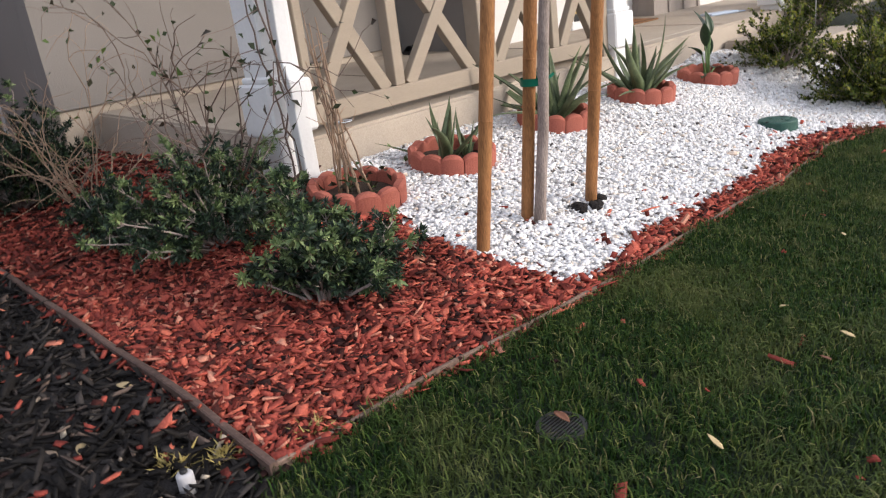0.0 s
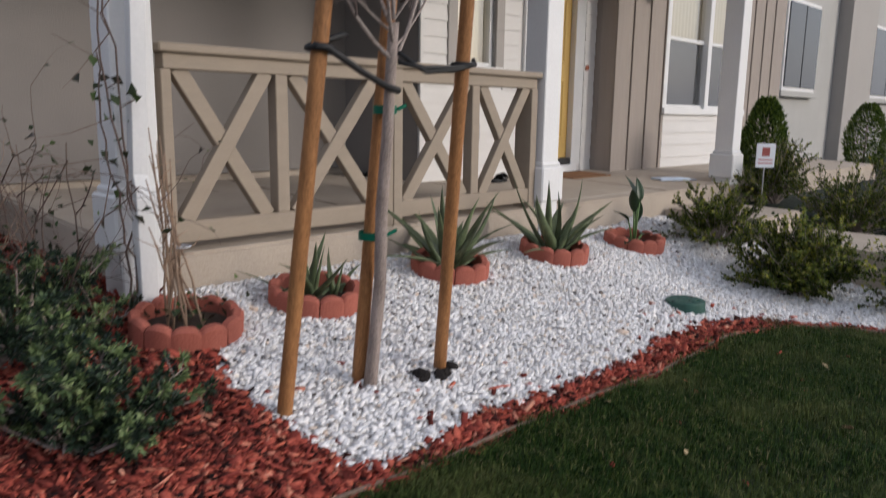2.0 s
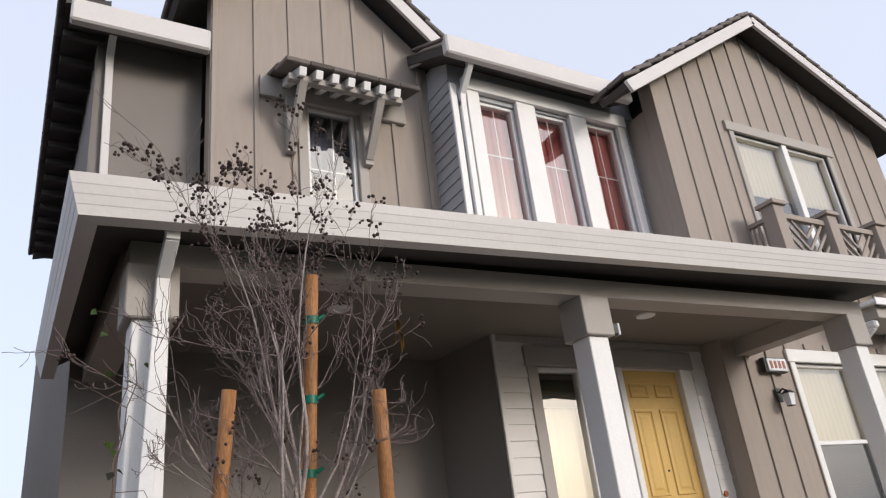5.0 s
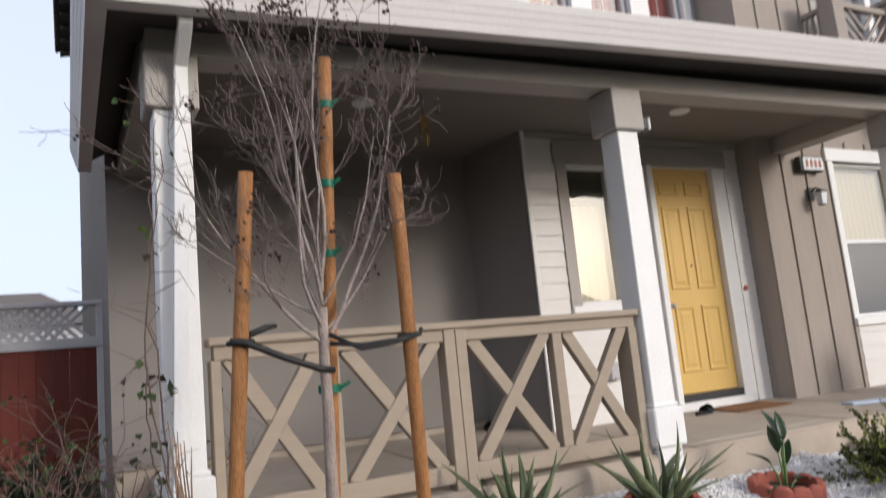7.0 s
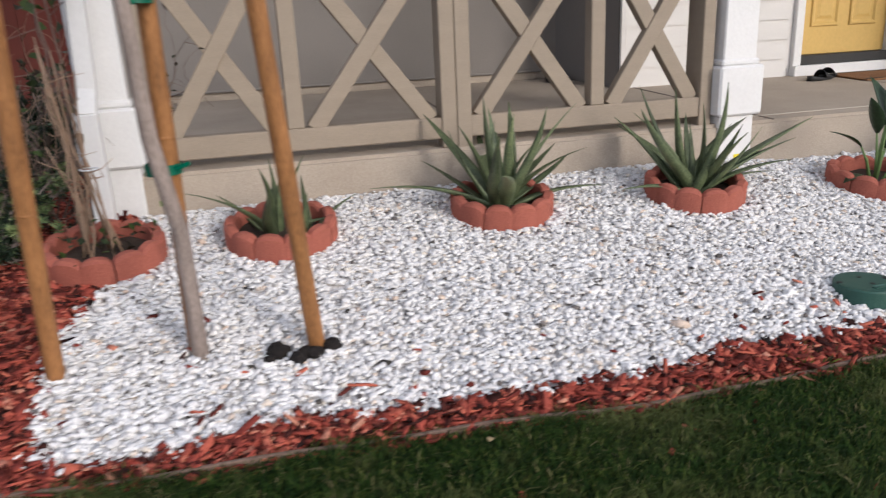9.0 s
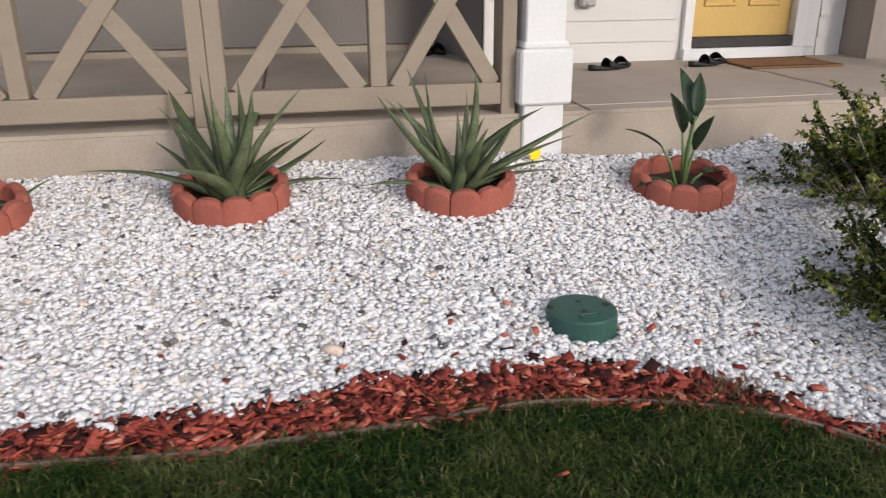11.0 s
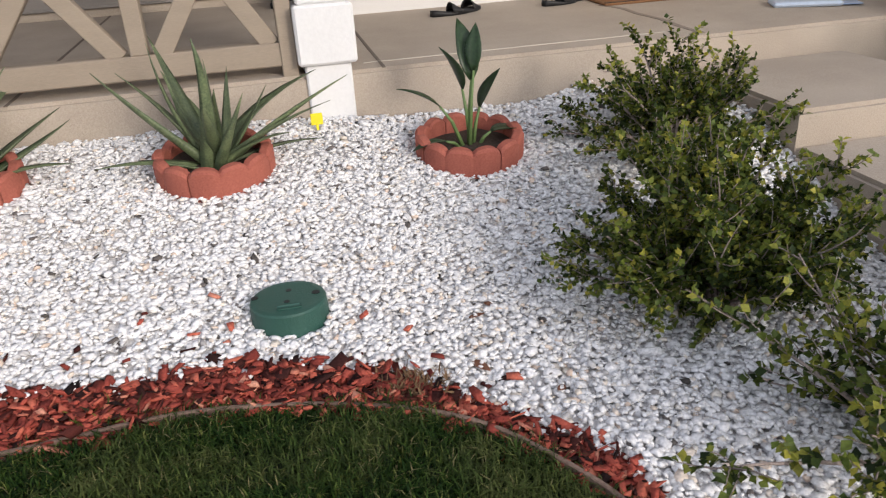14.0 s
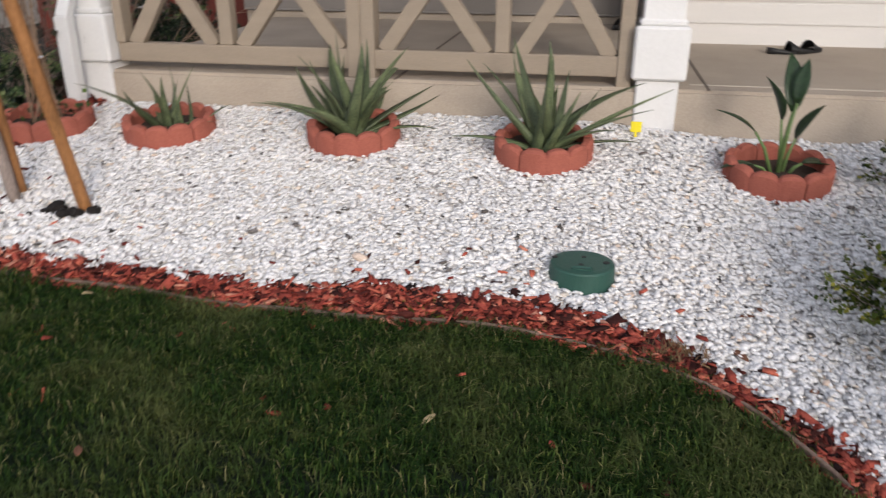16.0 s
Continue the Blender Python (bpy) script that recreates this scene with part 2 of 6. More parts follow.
def prism(name, poly, y0, y1, material, parent=None, label=""):
    """A slab with its outline (x, z) between y0 and y1."""
    n = len(poly)
    V = [(x, y0, z) for x, z in poly] + [(x, y1, z) for x, z in poly]
    F = [tuple(range(n)), tuple(range(2 * n - 1, n - 1, -1))] + [(i, i + n, (i + 1) % n + n, (i + 1) % n) for i in range(n)]
    return link(name, V, F, material, parent, label)


def wall_with_holes(name, x0, x1, z0, z1, y0, y1, holes, material, label):
    """A wall in the x-z plane, thick from y0 to y1, with openings (x0, x1, z0, z1) through it."""
    xs = sorted({x0, x1, *[h[0] for h in holes], *[h[1] for h in holes]})
    zs = sorted({z0, z1, *[h[2] for h in holes], *[h[3] for h in holes]})
    bm = bmesh.new()
    V = {}

    def v(i, j, k):
        if (i, j, k) not in V:
            V[i, j, k] = bm.verts.new((xs[i], (y0, y1)[k], zs[j]))
        return V[i, j, k]

    def solid(i, j):
        if not (0 <= i < len(xs) - 1 and 0 <= j < len(zs) - 1):
            return False
        cx, cz = (xs[i] + xs[i + 1]) / 2, (zs[j] + zs[j + 1]) / 2
        return not any(h[0] < cx < h[1] and h[2] < cz < h[3] for h in holes)
    for i in range(len(xs) - 1):
        for j in range(len(zs) - 1):
            if not solid(i, j):
                continue
            bm.faces.new((v(i, j, 0), v(i + 1, j, 0), v(i + 1, j + 1, 0), v(i, j + 1, 0)))
            bm.faces.new((v(i, j, 1), v(i, j + 1, 1), v(i + 1, j + 1, 1), v(i + 1, j, 1)))
            for di, dj, a, b in ((-1, 0, (i, j), (i, j + 1)), (1, 0, (i + 1, j + 1), (i + 1, j)), (0, -1, (i + 1, j), (i, j)), (0, 1, (i, j + 1), (i + 1, j + 1))):
                if not solid(i + di, j + dj):
                    bm.faces.new((v(*a, 0), v(*b, 0), v(*b, 1), v(*a, 1)))
    bmesh.ops.recalc_face_normals(bm, faces=bm.faces)
    return tagged(part(name, bm, material), label, "wall", kind="structure")


def smooth01(t):
    t = max(0.0, min(1.0, t))
    return t * t * (3 - 2 * t)


# ---- the plan of the ground ----
YS = [-60, -2.4, -1.78, -1.6, -1.4, -1.1, -0.88, -0.65, 0.0, 60]
ZS = [-0.11, -0.11, -0.10, -0.072, -0.035, 0.03, 0.068, 0.145, 0.25, 0.25]
EDGE_X = [-4.62, -4.0, -3.45, -2.9, -2.4, -1.9, -1.45, -1.1, -0.85, -0.6, -0.4, -0.18, 0.05, 0.18, 0.30, 0.38, 0.45, 0.51, 0.55, 0.58]
EDGE_Y = [-1.715, -1.745, -1.78, -1.795, -1.785, -1.79, -1.815, -1.80, -1.77, -1.752, -1.755, -1.785, -1.868, -1.94, -2.035, -2.15, -2.26, -2.37, -2.65, -3.2]
GRAV_X = [-3.28, -3.16, -2.94, -2.72, -2.5, -2.3, -1.95, -1.66, -1.2, -1.1, -0.96, -0.6, -0.44, -0.25, -0.05, 0.13, 0.27, 0.4, 0.51, 0.58, 0.66]
GRAV_Y = [-1.60, -1.70, -1.71, -1.67, -1.62, -1.655, -1.65, -1.65, -1.65, -1.60, -1.56, -1.585, -1.55, -1.585, -1.65, -1.72, -1.885, -2.03, -2.12, -2.25, -3.2]


def ground_z(x, y):
    """A bank that falls to the lawn, and a yard that falls a little along the house."""
    z = float(np.interp(y, YS, ZS))
    z -= 0.032 * (max(-4.4, min(1.2, x)) + 1.3) * smooth01((-0.5 - y) / 0.9)
    if y > -1.78:
        z -= 0.06 * smooth01((x + 0.3) / 1.0) * smooth01((y + 1.78) / 0.8)
        z += 0.12 * smooth01((x - 1.1) / 0.7) * smooth01((y + 1.78) / 0.8)
        z += (float(np.interp(y, [-1.78, -1.3, 60], [-0.01, 0.03, 0.03])) - z) * smooth01((-3.25 - x) / 0.9)
    return min(z, 0.2) if x > 1.5 else z


def region(x, y):
    """lawn, mulch, black or gravel."""
    if y < -3.4 or x < -7.4:
        return "lawn"
    if y < -1.72 and x < -4.625:
        return "black" if x < -4.625 + 0.83 * (y + 1.72) else "lawn"
    if x < -4.625 + 0.05 * (y + 1.72):
        return "black"
    if x < 0.58 and y < np.interp(x, EDGE_X, EDGE_Y):
        return "lawn"
    if x > 0.66:
        return "gravel" if x < 2.4 and y > -3.7 else "lawn"
    left = np.interp(y, [-1.7, -1.4, -1.0, -0.5, 0.1], [-3.22, -3.28, -3.30, -3.14, -3.12])
    if x > left and y > np.interp(x, GRAV_X, GRAV_Y):
        return "gravel"
    return "mulch"


def slab_z(y):
    return 0.45 + 0.1 * (y - 0.03) / 2.67


# soil darkened almost to black: the shade between blades is in its colour
M_LAWN = mat("lawn_soil_shade", (0.007, 0.014, 0.005), 0.95, 0.35, 3, 60, 0.6)
M_REDSOIL = mat("mulch_bed", (0.12, 0.03, 0.018), 0.95, 0.35, 8, 90, 0.9)
M_BLACKSOIL = mat("black_mulch_bed", (0.02, 0.017, 0.016), 0.95, 0.35, 8, 90, 0.9)
M_WHITESAND = mat("gravel_bed", (0.70, 0.67, 0.65), 0.95, 0.3, 10, 120, 0.9)


def build_ground():
    """One sheet to the horizon, fine round the beds."""
    def axis(a, b, step):
        mid = list(np.arange(a, b + 1e-6, step))
        far = [3, 8, 20, 60, 200, 600]
        return [a - f for f in reversed(far)] + mid + [b + f for f in far]
    xs, ys = axis(-7.5, 4.5, 0.06), axis(-4.6, 3.2, 0.06)
    V = [(x, y, ground_z(x, y)) for y in ys for x in xs]
    me = bpy.data.meshes.new("ground")
    nx = len(xs)
    F, K = [], []
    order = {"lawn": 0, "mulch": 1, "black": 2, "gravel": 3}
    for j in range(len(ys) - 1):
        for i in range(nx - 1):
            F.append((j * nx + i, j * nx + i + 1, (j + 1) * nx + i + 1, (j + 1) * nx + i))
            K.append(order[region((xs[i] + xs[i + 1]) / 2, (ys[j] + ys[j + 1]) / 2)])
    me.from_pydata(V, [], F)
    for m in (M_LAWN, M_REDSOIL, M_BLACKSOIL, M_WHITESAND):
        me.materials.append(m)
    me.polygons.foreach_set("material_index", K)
    me.shade_smooth()
    tagged(new("ground", me), "front yard ground with lawn, mulch and gravel beds", "ground", kind="structure")


build_ground()

# ---- house: walls ----
TILT = 0.022


def eave(x):
    """How far the porch's beam and gutter have climbed at x."""
    return TILT * (x + 3.03)


def gutter_rise(x):
    """How far the gutter has climbed at x."""
    return 0.042 * (x + 3.03) - 0.055


WIN1 = (0.80, 1.39, 1.66, 3.12)
DOOR = (1.93, 2.82, 0.58, 3.12)
wall_entry = wall_with_holes("wall_entry", 0.30, 3.30, 0.3, 3.62, 1.73, 1.93, [WIN1, DOOR], M_SIDING, "white lap siding wall round the yellow front door")
wall_back = wall_with_holes("wall_back", -3.40, 0.26, 0.62, 3.62, 2.70, 2.90, [], M_STUCCO, "beige stucco wall at the back of the porch")
tagged(box("foundation", -3.385, 0.26, 2.715, 2.9, -0.2, 0.62, M_CONC), "bare concrete footing below the stucco", "foundation", kind="structure")
V = [(x, y, z) for z in (0.3, 3.62) for x, y in ((0.285, 1.73), (0.45, 1.93), (0.45, 2.70), (0.18, 2.70))]
tagged(link("wall_return", V, [(3, 2, 1, 0), (4, 5, 6, 7), (0, 1, 5, 4), (1, 2, 6, 5), (2, 3, 7, 6), (3, 0, 4, 7)], M_STUCCO), "beige stucco return wall beside the entry", "wall", kind="structure")
tagged(box("wall_side", -3.40, -3.20, 2.90, 15.0, -0.2, 7.2, M_STUCCO), "shaded beige stucco side wall", "wall", kind="structure")
RWIN = (4.58, 6.95, 1.30, 3.20)
wall_wing = wall_with_holes("wall_wing", 3.28, 8.55, 0.3, 6.75, 1.45, 1.65, [RWIN, (4.80, 6.98, 4.80, 6.62)], M_BATTEN, "taupe board and batten wing wall")
tagged(box("wall_wing_return", 3.28, 3.44, 1.65, 1.93, 0.3, 3.62, M_BATTEN), "taupe return wall beside the door", "wall", kind="structure")
BAYW = [(0.78, 1.34, 4.9, 6.57), (1.63, 2.20, 4.9, 6.60), (2.48, 3.05, 4.9, 6.63)]
wall_bay = wall_with_holes("wall_bay", 0.40, 3.44, 3.6, 7.2, 2.0, 2.2, BAYW, M_BLUESIDE, "upper bay wall with three tall windows")
tagged(box("wall_bay_side", 0.40, 0.56, 2.2, 2.9, 3.6, 7.2, M_BLUESIDE), "grey lap siding on the bay's side", "wall", kind="structure")
tagged(box("wall_wing_upper_return", 3.28, 3.44, 1.65, 2.2, 3.62, 6.75, M_BATTEN), "taupe return wall of the upper wing", "wall", kind="structure")
AWIN = (-1.25, -0.65, 5.0, 6.33)
wall_gable = wall_with_holes("wall_gable", -2.32, 0.40, 3.6, 7.3, 2.5, 2.7, [AWIN], M_BATTEN, "taupe board and batten upper wall")
wall_upper = wall_with_holes("wall_upper", -3.40, -2.32, 3.6, 7.2, 2.9, 3.1, [], M_STUCCO, "beige stucco upper wall beside the gable")
tagged(box("wall_far_back", -3.14, 8.55, 14.8, 15.0, 0, 7, M_STUCCO), "plain rear wall", "wall", kind="structure")
tagged(box("wall_far_side", 8.35, 8.55, 1.65, 14.8, 0, 7, M_STUCCO), "plain far side wall", "wall", kind="structure")


def build_slab():
    """The porch slab with a cast step line, a notch at each post and the walk that leads away."""
    bm = bmesh.new()
    pts = [(-3.12, 0.05), (-3.02, 0.05), (-0.03, 0.05), (0.31, 0.05), (0.41, 0.05), (2.0, 0.02), (9.3, 0.02), (9.3, 2.7), (-3.12, 2.7)]
    top = [bm.verts.new((x, y, slab_z(y))) for x, y in pts]
    f = bm.faces.new(top)
    r = bmesh.ops.extrude_face_region(bm, geom=[f])
    bmesh.ops.translate(bm, verts=[e for e in r["geom"] if isinstance(e, bmesh.types.BMVert)], vec=(0, 0, -0.6))
    bmesh.ops.recalc_face_normals(bm, faces=bm.faces)
    edges = [e for e in bm.edges if all(abs(v.co.z - slab_z(v.co.y)) < 1e-4 for v in e.verts)]
    bmesh.ops.bevel(bm, geom=edges, offset=0.018, segments=2, affect='EDGES')
    return tagged(part("porch_slab", bm, M_CONC), "pale brushed concrete porch slab with a rounded edge", "porch", kind="structure")


slab = build_slab()
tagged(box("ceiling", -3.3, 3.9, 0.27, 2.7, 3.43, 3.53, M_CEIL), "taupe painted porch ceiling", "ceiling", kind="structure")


def porch_post(x0, label):
    """A tapered square post: foot, boxed base, shaft, capital."""
    w, gz = 0.28, ground_z(x0 + 0.14, 0.1)
    p = thing("porch_post", label, "post", "porch posts", at=(x0 + w / 2, 0.14, gz - 0.05))
    inv = Matrix.Translation(-p.location)
    dz = eave(x0)
    box("foot", x0 + 0.03, x0 + w - 0.03, 0.03, 0.25, gz - 0.05, 0.50, M_WHITE, p, bevel=0.008, m=inv)
    box("base_box", x0, x0 + w, 0, w, 0.50, 0.775, M_WHITE, p, bevel=0.012, m=inv)
    bm = bmesh.new()
    vs = add_box(bm, x0 + 0.035, x0 + w - 0.035, 0.035, w - 0.035, 0.775, 2.80 + dz, 0)
    for v in vs:
        if v.co.z > 2:
            v.co.x += (x0 + w / 2 - v.co.x) * 0.05
    bmesh.ops.bevel(bm, geom=list(bm.edges), offset=0.007, segments=1, affect='EDGES')
    bmesh.ops.transform(bm, matrix=inv, verts=bm.verts)
    part("shaft", bm, M_WHITE, p)
    bm = bmesh.new()
    add_box(bm, x0 + 0.02, x0 + w - 0.02, 0.02, w - 0.02, 0.775, 0.81, 0.01, m=inv)
    part("collar", bm, M_WHITE, p)
    box("capital", x0 - 0.005, x0 + w + 0.005, -0.005, w + 0.005, 2.80 + dz, 3.125 + dz, M_TRIM, p, "taupe boxed capital", bevel=0.008, m=inv)
    return p


for px, pl in ((-3.31, "white tapered porch post wound with a dry vine"), (0.0, "white tapered porch post at the end of the rail"), (3.52, "white tapered porch post beside the walk")):
    porch_post(px, pl)


def porch_roof():
    """Beam, soffit, gutter and tiled roof of the porch, all climbing a little."""
    xl, xr = -3.51, 4.2
    r = thing("porch_roof", "low tiled porch roof with a pale stepped gutter", "roof", kind="structure")
    prism("front_beam", [(-3.3, 3.125 + eave(-3.3)), (3.85, 3.125 + eave(3.85)), (3.85, 3.27 + eave(3.85)), (-3.3, 3.27 + eave(-3.3))], 0.02, 0.26, M_TRIM, r, "taupe porch beam")
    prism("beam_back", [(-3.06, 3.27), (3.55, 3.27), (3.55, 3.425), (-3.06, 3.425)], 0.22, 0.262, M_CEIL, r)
    box("side_beam", -3.30, -3.06, 0.26, 2.7, 3.13, 3.46, M_TRIM, r, "taupe side beam")
    box("cross_beam", 3.55, 3.80, 0.26, 1.45, 3.25, 3.58, M_TRIM, r)
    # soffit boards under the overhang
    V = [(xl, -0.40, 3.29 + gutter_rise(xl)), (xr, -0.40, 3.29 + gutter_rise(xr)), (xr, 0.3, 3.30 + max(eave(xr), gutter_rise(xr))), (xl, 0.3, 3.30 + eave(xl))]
    link("soffit", V + [(a, b, c + 0.05) for a, b, c in V], [(3, 2, 1, 0), (4, 5, 6, 7), (0, 1, 5, 4), (1, 2, 6, 5), (2, 3, 7, 6), (3, 0, 4, 7)], M_SOFFIT, r, "dark soffit boards")
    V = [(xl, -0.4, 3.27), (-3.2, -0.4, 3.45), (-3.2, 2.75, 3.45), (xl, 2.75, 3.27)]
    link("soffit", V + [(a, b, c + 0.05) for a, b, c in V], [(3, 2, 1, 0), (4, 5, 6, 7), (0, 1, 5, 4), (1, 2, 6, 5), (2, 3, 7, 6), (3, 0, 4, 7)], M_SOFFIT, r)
    # stepped gutter: profile (out, z)
    prof = [(0.0, 0.0), (0.10, 0.0), (0.114, 0.052), (0.117, 0.056), (0.130, 0.102), (0.133, 0.106), (0.146, 0.152), (0.149, 0.156), (0.162, 0.21), (0.15, 0.21), (0.145, 0.16), (0.0, 0.16)]
    n = len(prof)
    V, F = [], []
    for x in (xl, xr):
        for o, z in prof:
            V.append((x - (o if x < 0 else 0), -0.34 - o, 3.24 + z + gutter_rise(x)))
    F += [(i, n + i, n + (i + 1) % n, (i + 1) % n) for i in range(n)] + [tuple(range(n, 2 * n))]
    link("front_gutter", V, F, M_GUTTER, r, "pale stepped gutter")
    V = []
    for y in (-0.34, 2.75):
        for o, z in prof:
            V.append((xl - o, y - (o if y < 0 else 0), 3.24 + z + gutter_rise(xl)))
    F = [(i, (i + 1) % n, n + (i + 1) % n, n + i) for i in range(n)] + [tuple(range(2 * n - 1, n - 1, -1))]
    link("side_gutter", V, F, M_GUTTER, r, "pale stepped gutter")
    V = [(xl - 0.05, -0.42, 3.40 + gutter_rise(xl)), (xr, -0.42, 3.40 + gutter_rise(xr)), (xr, 2.1, 4.15 + eave(xr)), (xl - 0.05, 2.1, 4.15 + eave(xl))]
    link("roof_deck", V + [(a, b, c - 0.06) for a, b, c in V], [(0, 1, 2, 3), (7, 6, 5, 4), (0, 4, 5, 1), (1, 5, 6, 2), (2, 6, 7, 3), (3, 7, 4, 0)], M_TILE, r, "dark tiled roof")
    return r


porch_roof()


def gable_roof(name, label, rx, rz, lx, lz, qx, qz, y0, y1, cut=None):
    """A gable over a ridge at (rx, rz) with eaves at (lx, lz) and (qx, qz): tiles, barge boards and soffit."""
    g = thing(name, label, "roof", kind="structure")
    for sx, sz in ((lx, lz), (qx, qz)):
        a, b = Vector((sx, y0, sz)), Vector((rx, y0, rz))
        d = b - a
        nrm = Vector((-d.z, 0, d.x)).normalized()
        if nrm.z < 0:
            nrm = -nrm
        u = nrm * 0.08
        # behind a lower roof that meets this slope, the slope starts further up
        runs = [(y0, cut[0], 0.0), (cut[0], y1, cut[1])] if cut and sx == lx else [(y0, y1, 0.0)]
        for ya, yb, f in runs:
            c = a + d * f
            V = [c, b, b + u, c + u]
            V = [p + Vector((0, ya - y0, 0)) for p in V] + [p + Vector((0, yb - y0, 0)) for p in V]
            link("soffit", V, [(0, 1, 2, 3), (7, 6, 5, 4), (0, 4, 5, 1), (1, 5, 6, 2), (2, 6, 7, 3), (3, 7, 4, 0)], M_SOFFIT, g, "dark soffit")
        beam("barge_board", a + Vector((0, -0.03, 0.0)) + nrm * 0.0, b + Vector((0, -0.03, 0)), 0.05, 0.17, M_GUTTER, g, "pale barge board", up=nrm)
        steps = int(d.length / 0.30)
        for i in range(steps):
            p = a + d * (i / steps)
            q = a + d * ((i + 1.15) / steps)
            box_a, box_b = p + nrm * 0.165, q + nrm * 0.125
            for k in range(4):
                yy = y0 - 0.07 + k * 0.33
                if cut and sx == lx and k > 1 and i / steps < cut[1]:
                    continue
                beam("tile", box_a + Vector((0, 0.16 + yy - y0, 0)), box_b + Vector((0, 0.16 + yy - y0, 0)), 0.32, 0.06, M_TILE, g, bevel=0.012, up=nrm)
        c = a + d * (cut[1] if cut and sx == lx else 0.0)
        V = [c + nrm * 0.1 + Vector((0, 1.2, 0)), b + nrm * 0.1 + Vector((0, 1.2, 0)), b + nrm * 0.1 + Vector((0, y1 - y0, 0)), c + nrm * 0.1 + Vector((0, y1 - y0, 0))]
        link("roof_deck", V + [v - nrm * 0.03 for v in V], [(0, 1, 2, 3), (7, 6, 5, 4), (0, 4, 5, 1), (1, 5, 6, 2), (2, 6, 7, 3), (3, 7, 4, 0)], M_TILE, g)
    return g


gable_roof("wing_roof", "dark tiled gable roof over the wing", 5.64, 8.66, 2.5, 6.60, 9.0, 7.10, 1.15, 14.8, cut=(1.62, 0.25))
prism("wall_wing_gable", [(3.28, 6.75), (8.55, 6.75), (8.55, 7.30), (5.64, 8.65), (3.28, 7.10)], 1.45, 1.65, M_BATTEN)
tagged(bpy.data.objects["wall_wing_gable"], "taupe batten gable end", "wall", kind="structure")
gable_roof("centre_roof", "dark tiled gable roof over the middle", -1.0, 8.75, -2.65, 7.45, 0.72, 7.2, 2.2, 14.8)
prism("wall_centre_gable", [(-2.32, 7.3), (0.40, 7.3), (0.40, 7.42), (-1.0, 8.62), (-2.32, 7.62)], 2.5, 2.7, M_BATTEN)
tagged(bpy.data.objects["wall_centre_gable"], "taupe batten gable end", "wall", kind="structure")

# ---- house: openings, boards and rails ----


def window(name, hole, y, label, blind=None, mullions=(), bars_x=(), bars_z=(), trim=0.09, sill=True, head=0.0, blind_drop=1.0, sash=None):
    """A window in a wall's opening: frame, mullions, thin bars, panes, sky-tinted blind, room-shade backing, outer
    trim.
    """
    x0, x1, z0, z1 = hole
    w = thing(name, label, "window", kind="structure")
    f = 0.045
    box("window_frame", x0, x0 + f, y + 0.03, y + 0.12, z0, z1, M_WHITE, w)
    box("window_frame", x1 - f, x1, y + 0.03, y + 0.12, z0, z1, M_WHITE, w)
    box("window_frame", x0 + f, x1 - f, y + 0.03, y + 0.12, z1 - f, z1, M_WHITE, w)
    box("window_frame", x0 + f, x1 - f, y + 0.03, y + 0.12, z0, z0 + f, M_WHITE, w)
    cuts = [x0 + f]
    for mx in mullions:
        box("mullion", mx - 0.06, mx + 0.06, y - 0.02, y + 0.12, z0, z1, M_WHITE, w)
        cuts += [mx - 0.06, mx + 0.06]
    cuts.append(x1 - f)
    for a, b in zip(cuts[::2], cuts[1::2]):
        p = link("pane", [(a, y + 0.07, z0 + f), (b, y + 0.07, z0 + f), (b, y + 0.07, z1 - f), (a, y + 0.07, z1 - f)], [(0, 1, 2, 3)], M_PANE, w)
        p.visible_shadow = False
        if sash:
            box("meeting_rail", a, b, y + 0.045, y + 0.10, sash - 0.025, sash + 0.025, M_WHITE, w)
    for bx in bars_x:
        box("glazing_bar", bx - 0.008, bx + 0.008, y + 0.08, y + 0.09, z0 + f, z1 - f, M_WHITE, w, bevel=0)
    for bz in bars_z:
        box("glazing_bar", x0 + f, x1 - f, y + 0.081, y + 0.091, bz - 0.008, bz + 0.008, M_WHITE, w, bevel=0)
    # the blind's colour carries the sky reflection painted for this window
    if blind:
        zb = z1 - (z1 - z0) * blind_drop
        n = max(6, int((x1 - x0) / 0.03))
        V = [(x0 + 0.01 + (x1 - x0 - 0.02) * i / n, y + 0.15 + 0.008 * math.sin(i * 1.9), z) for z in (zb, z1) for i in range(n + 1)]
        V += [(a, b + 0.01, c) for a, b, c in V]
        k = n + 1
        F = [(i, i + 1, k + i + 1, k + i) for i in range(n)] + [(3 * k + i, 3 * k + i + 1, 2 * k + i + 1, 2 * k + i) for i in range(n)]
        link("blind", V, F, blind, w, "window blind coloured as reflected sky", True)
    # added sheet, painted dark for the unlit room behind the glass
    box("room_shade_backing", x0 - 0.02, x1 + 0.02, y + 0.205, y + 0.22, z0 - 0.02, z1 + 0.02, M_ROOM_SHADE, w, bevel=0)
    if trim:
        t = trim
        box("casing", x0 - t, x0, y - 0.03, y + 0.03, z0 - (0.05 if sill else 0), z1, M_TRIM if name != "window_wing" else M_WHITE, w)
        box("casing", x1, x1 + t, y - 0.03, y + 0.03, z0 - (0.05 if sill else 0), z1, M_TRIM if name != "window_wing" else M_WHITE, w)
        box("head_casing", x0 - t - head, x1 + t + head, y - 0.045, y + 0.03, z1, z1 + t * 1.6, M_TRIM if name != "window_wing" else M_WHITE, w)
        if sill:
            box("sill", x0 - t, x1 + t, y - 0.06, y + 0.03, z0 - 0.09, z0, M_WHITE, w)
    return w


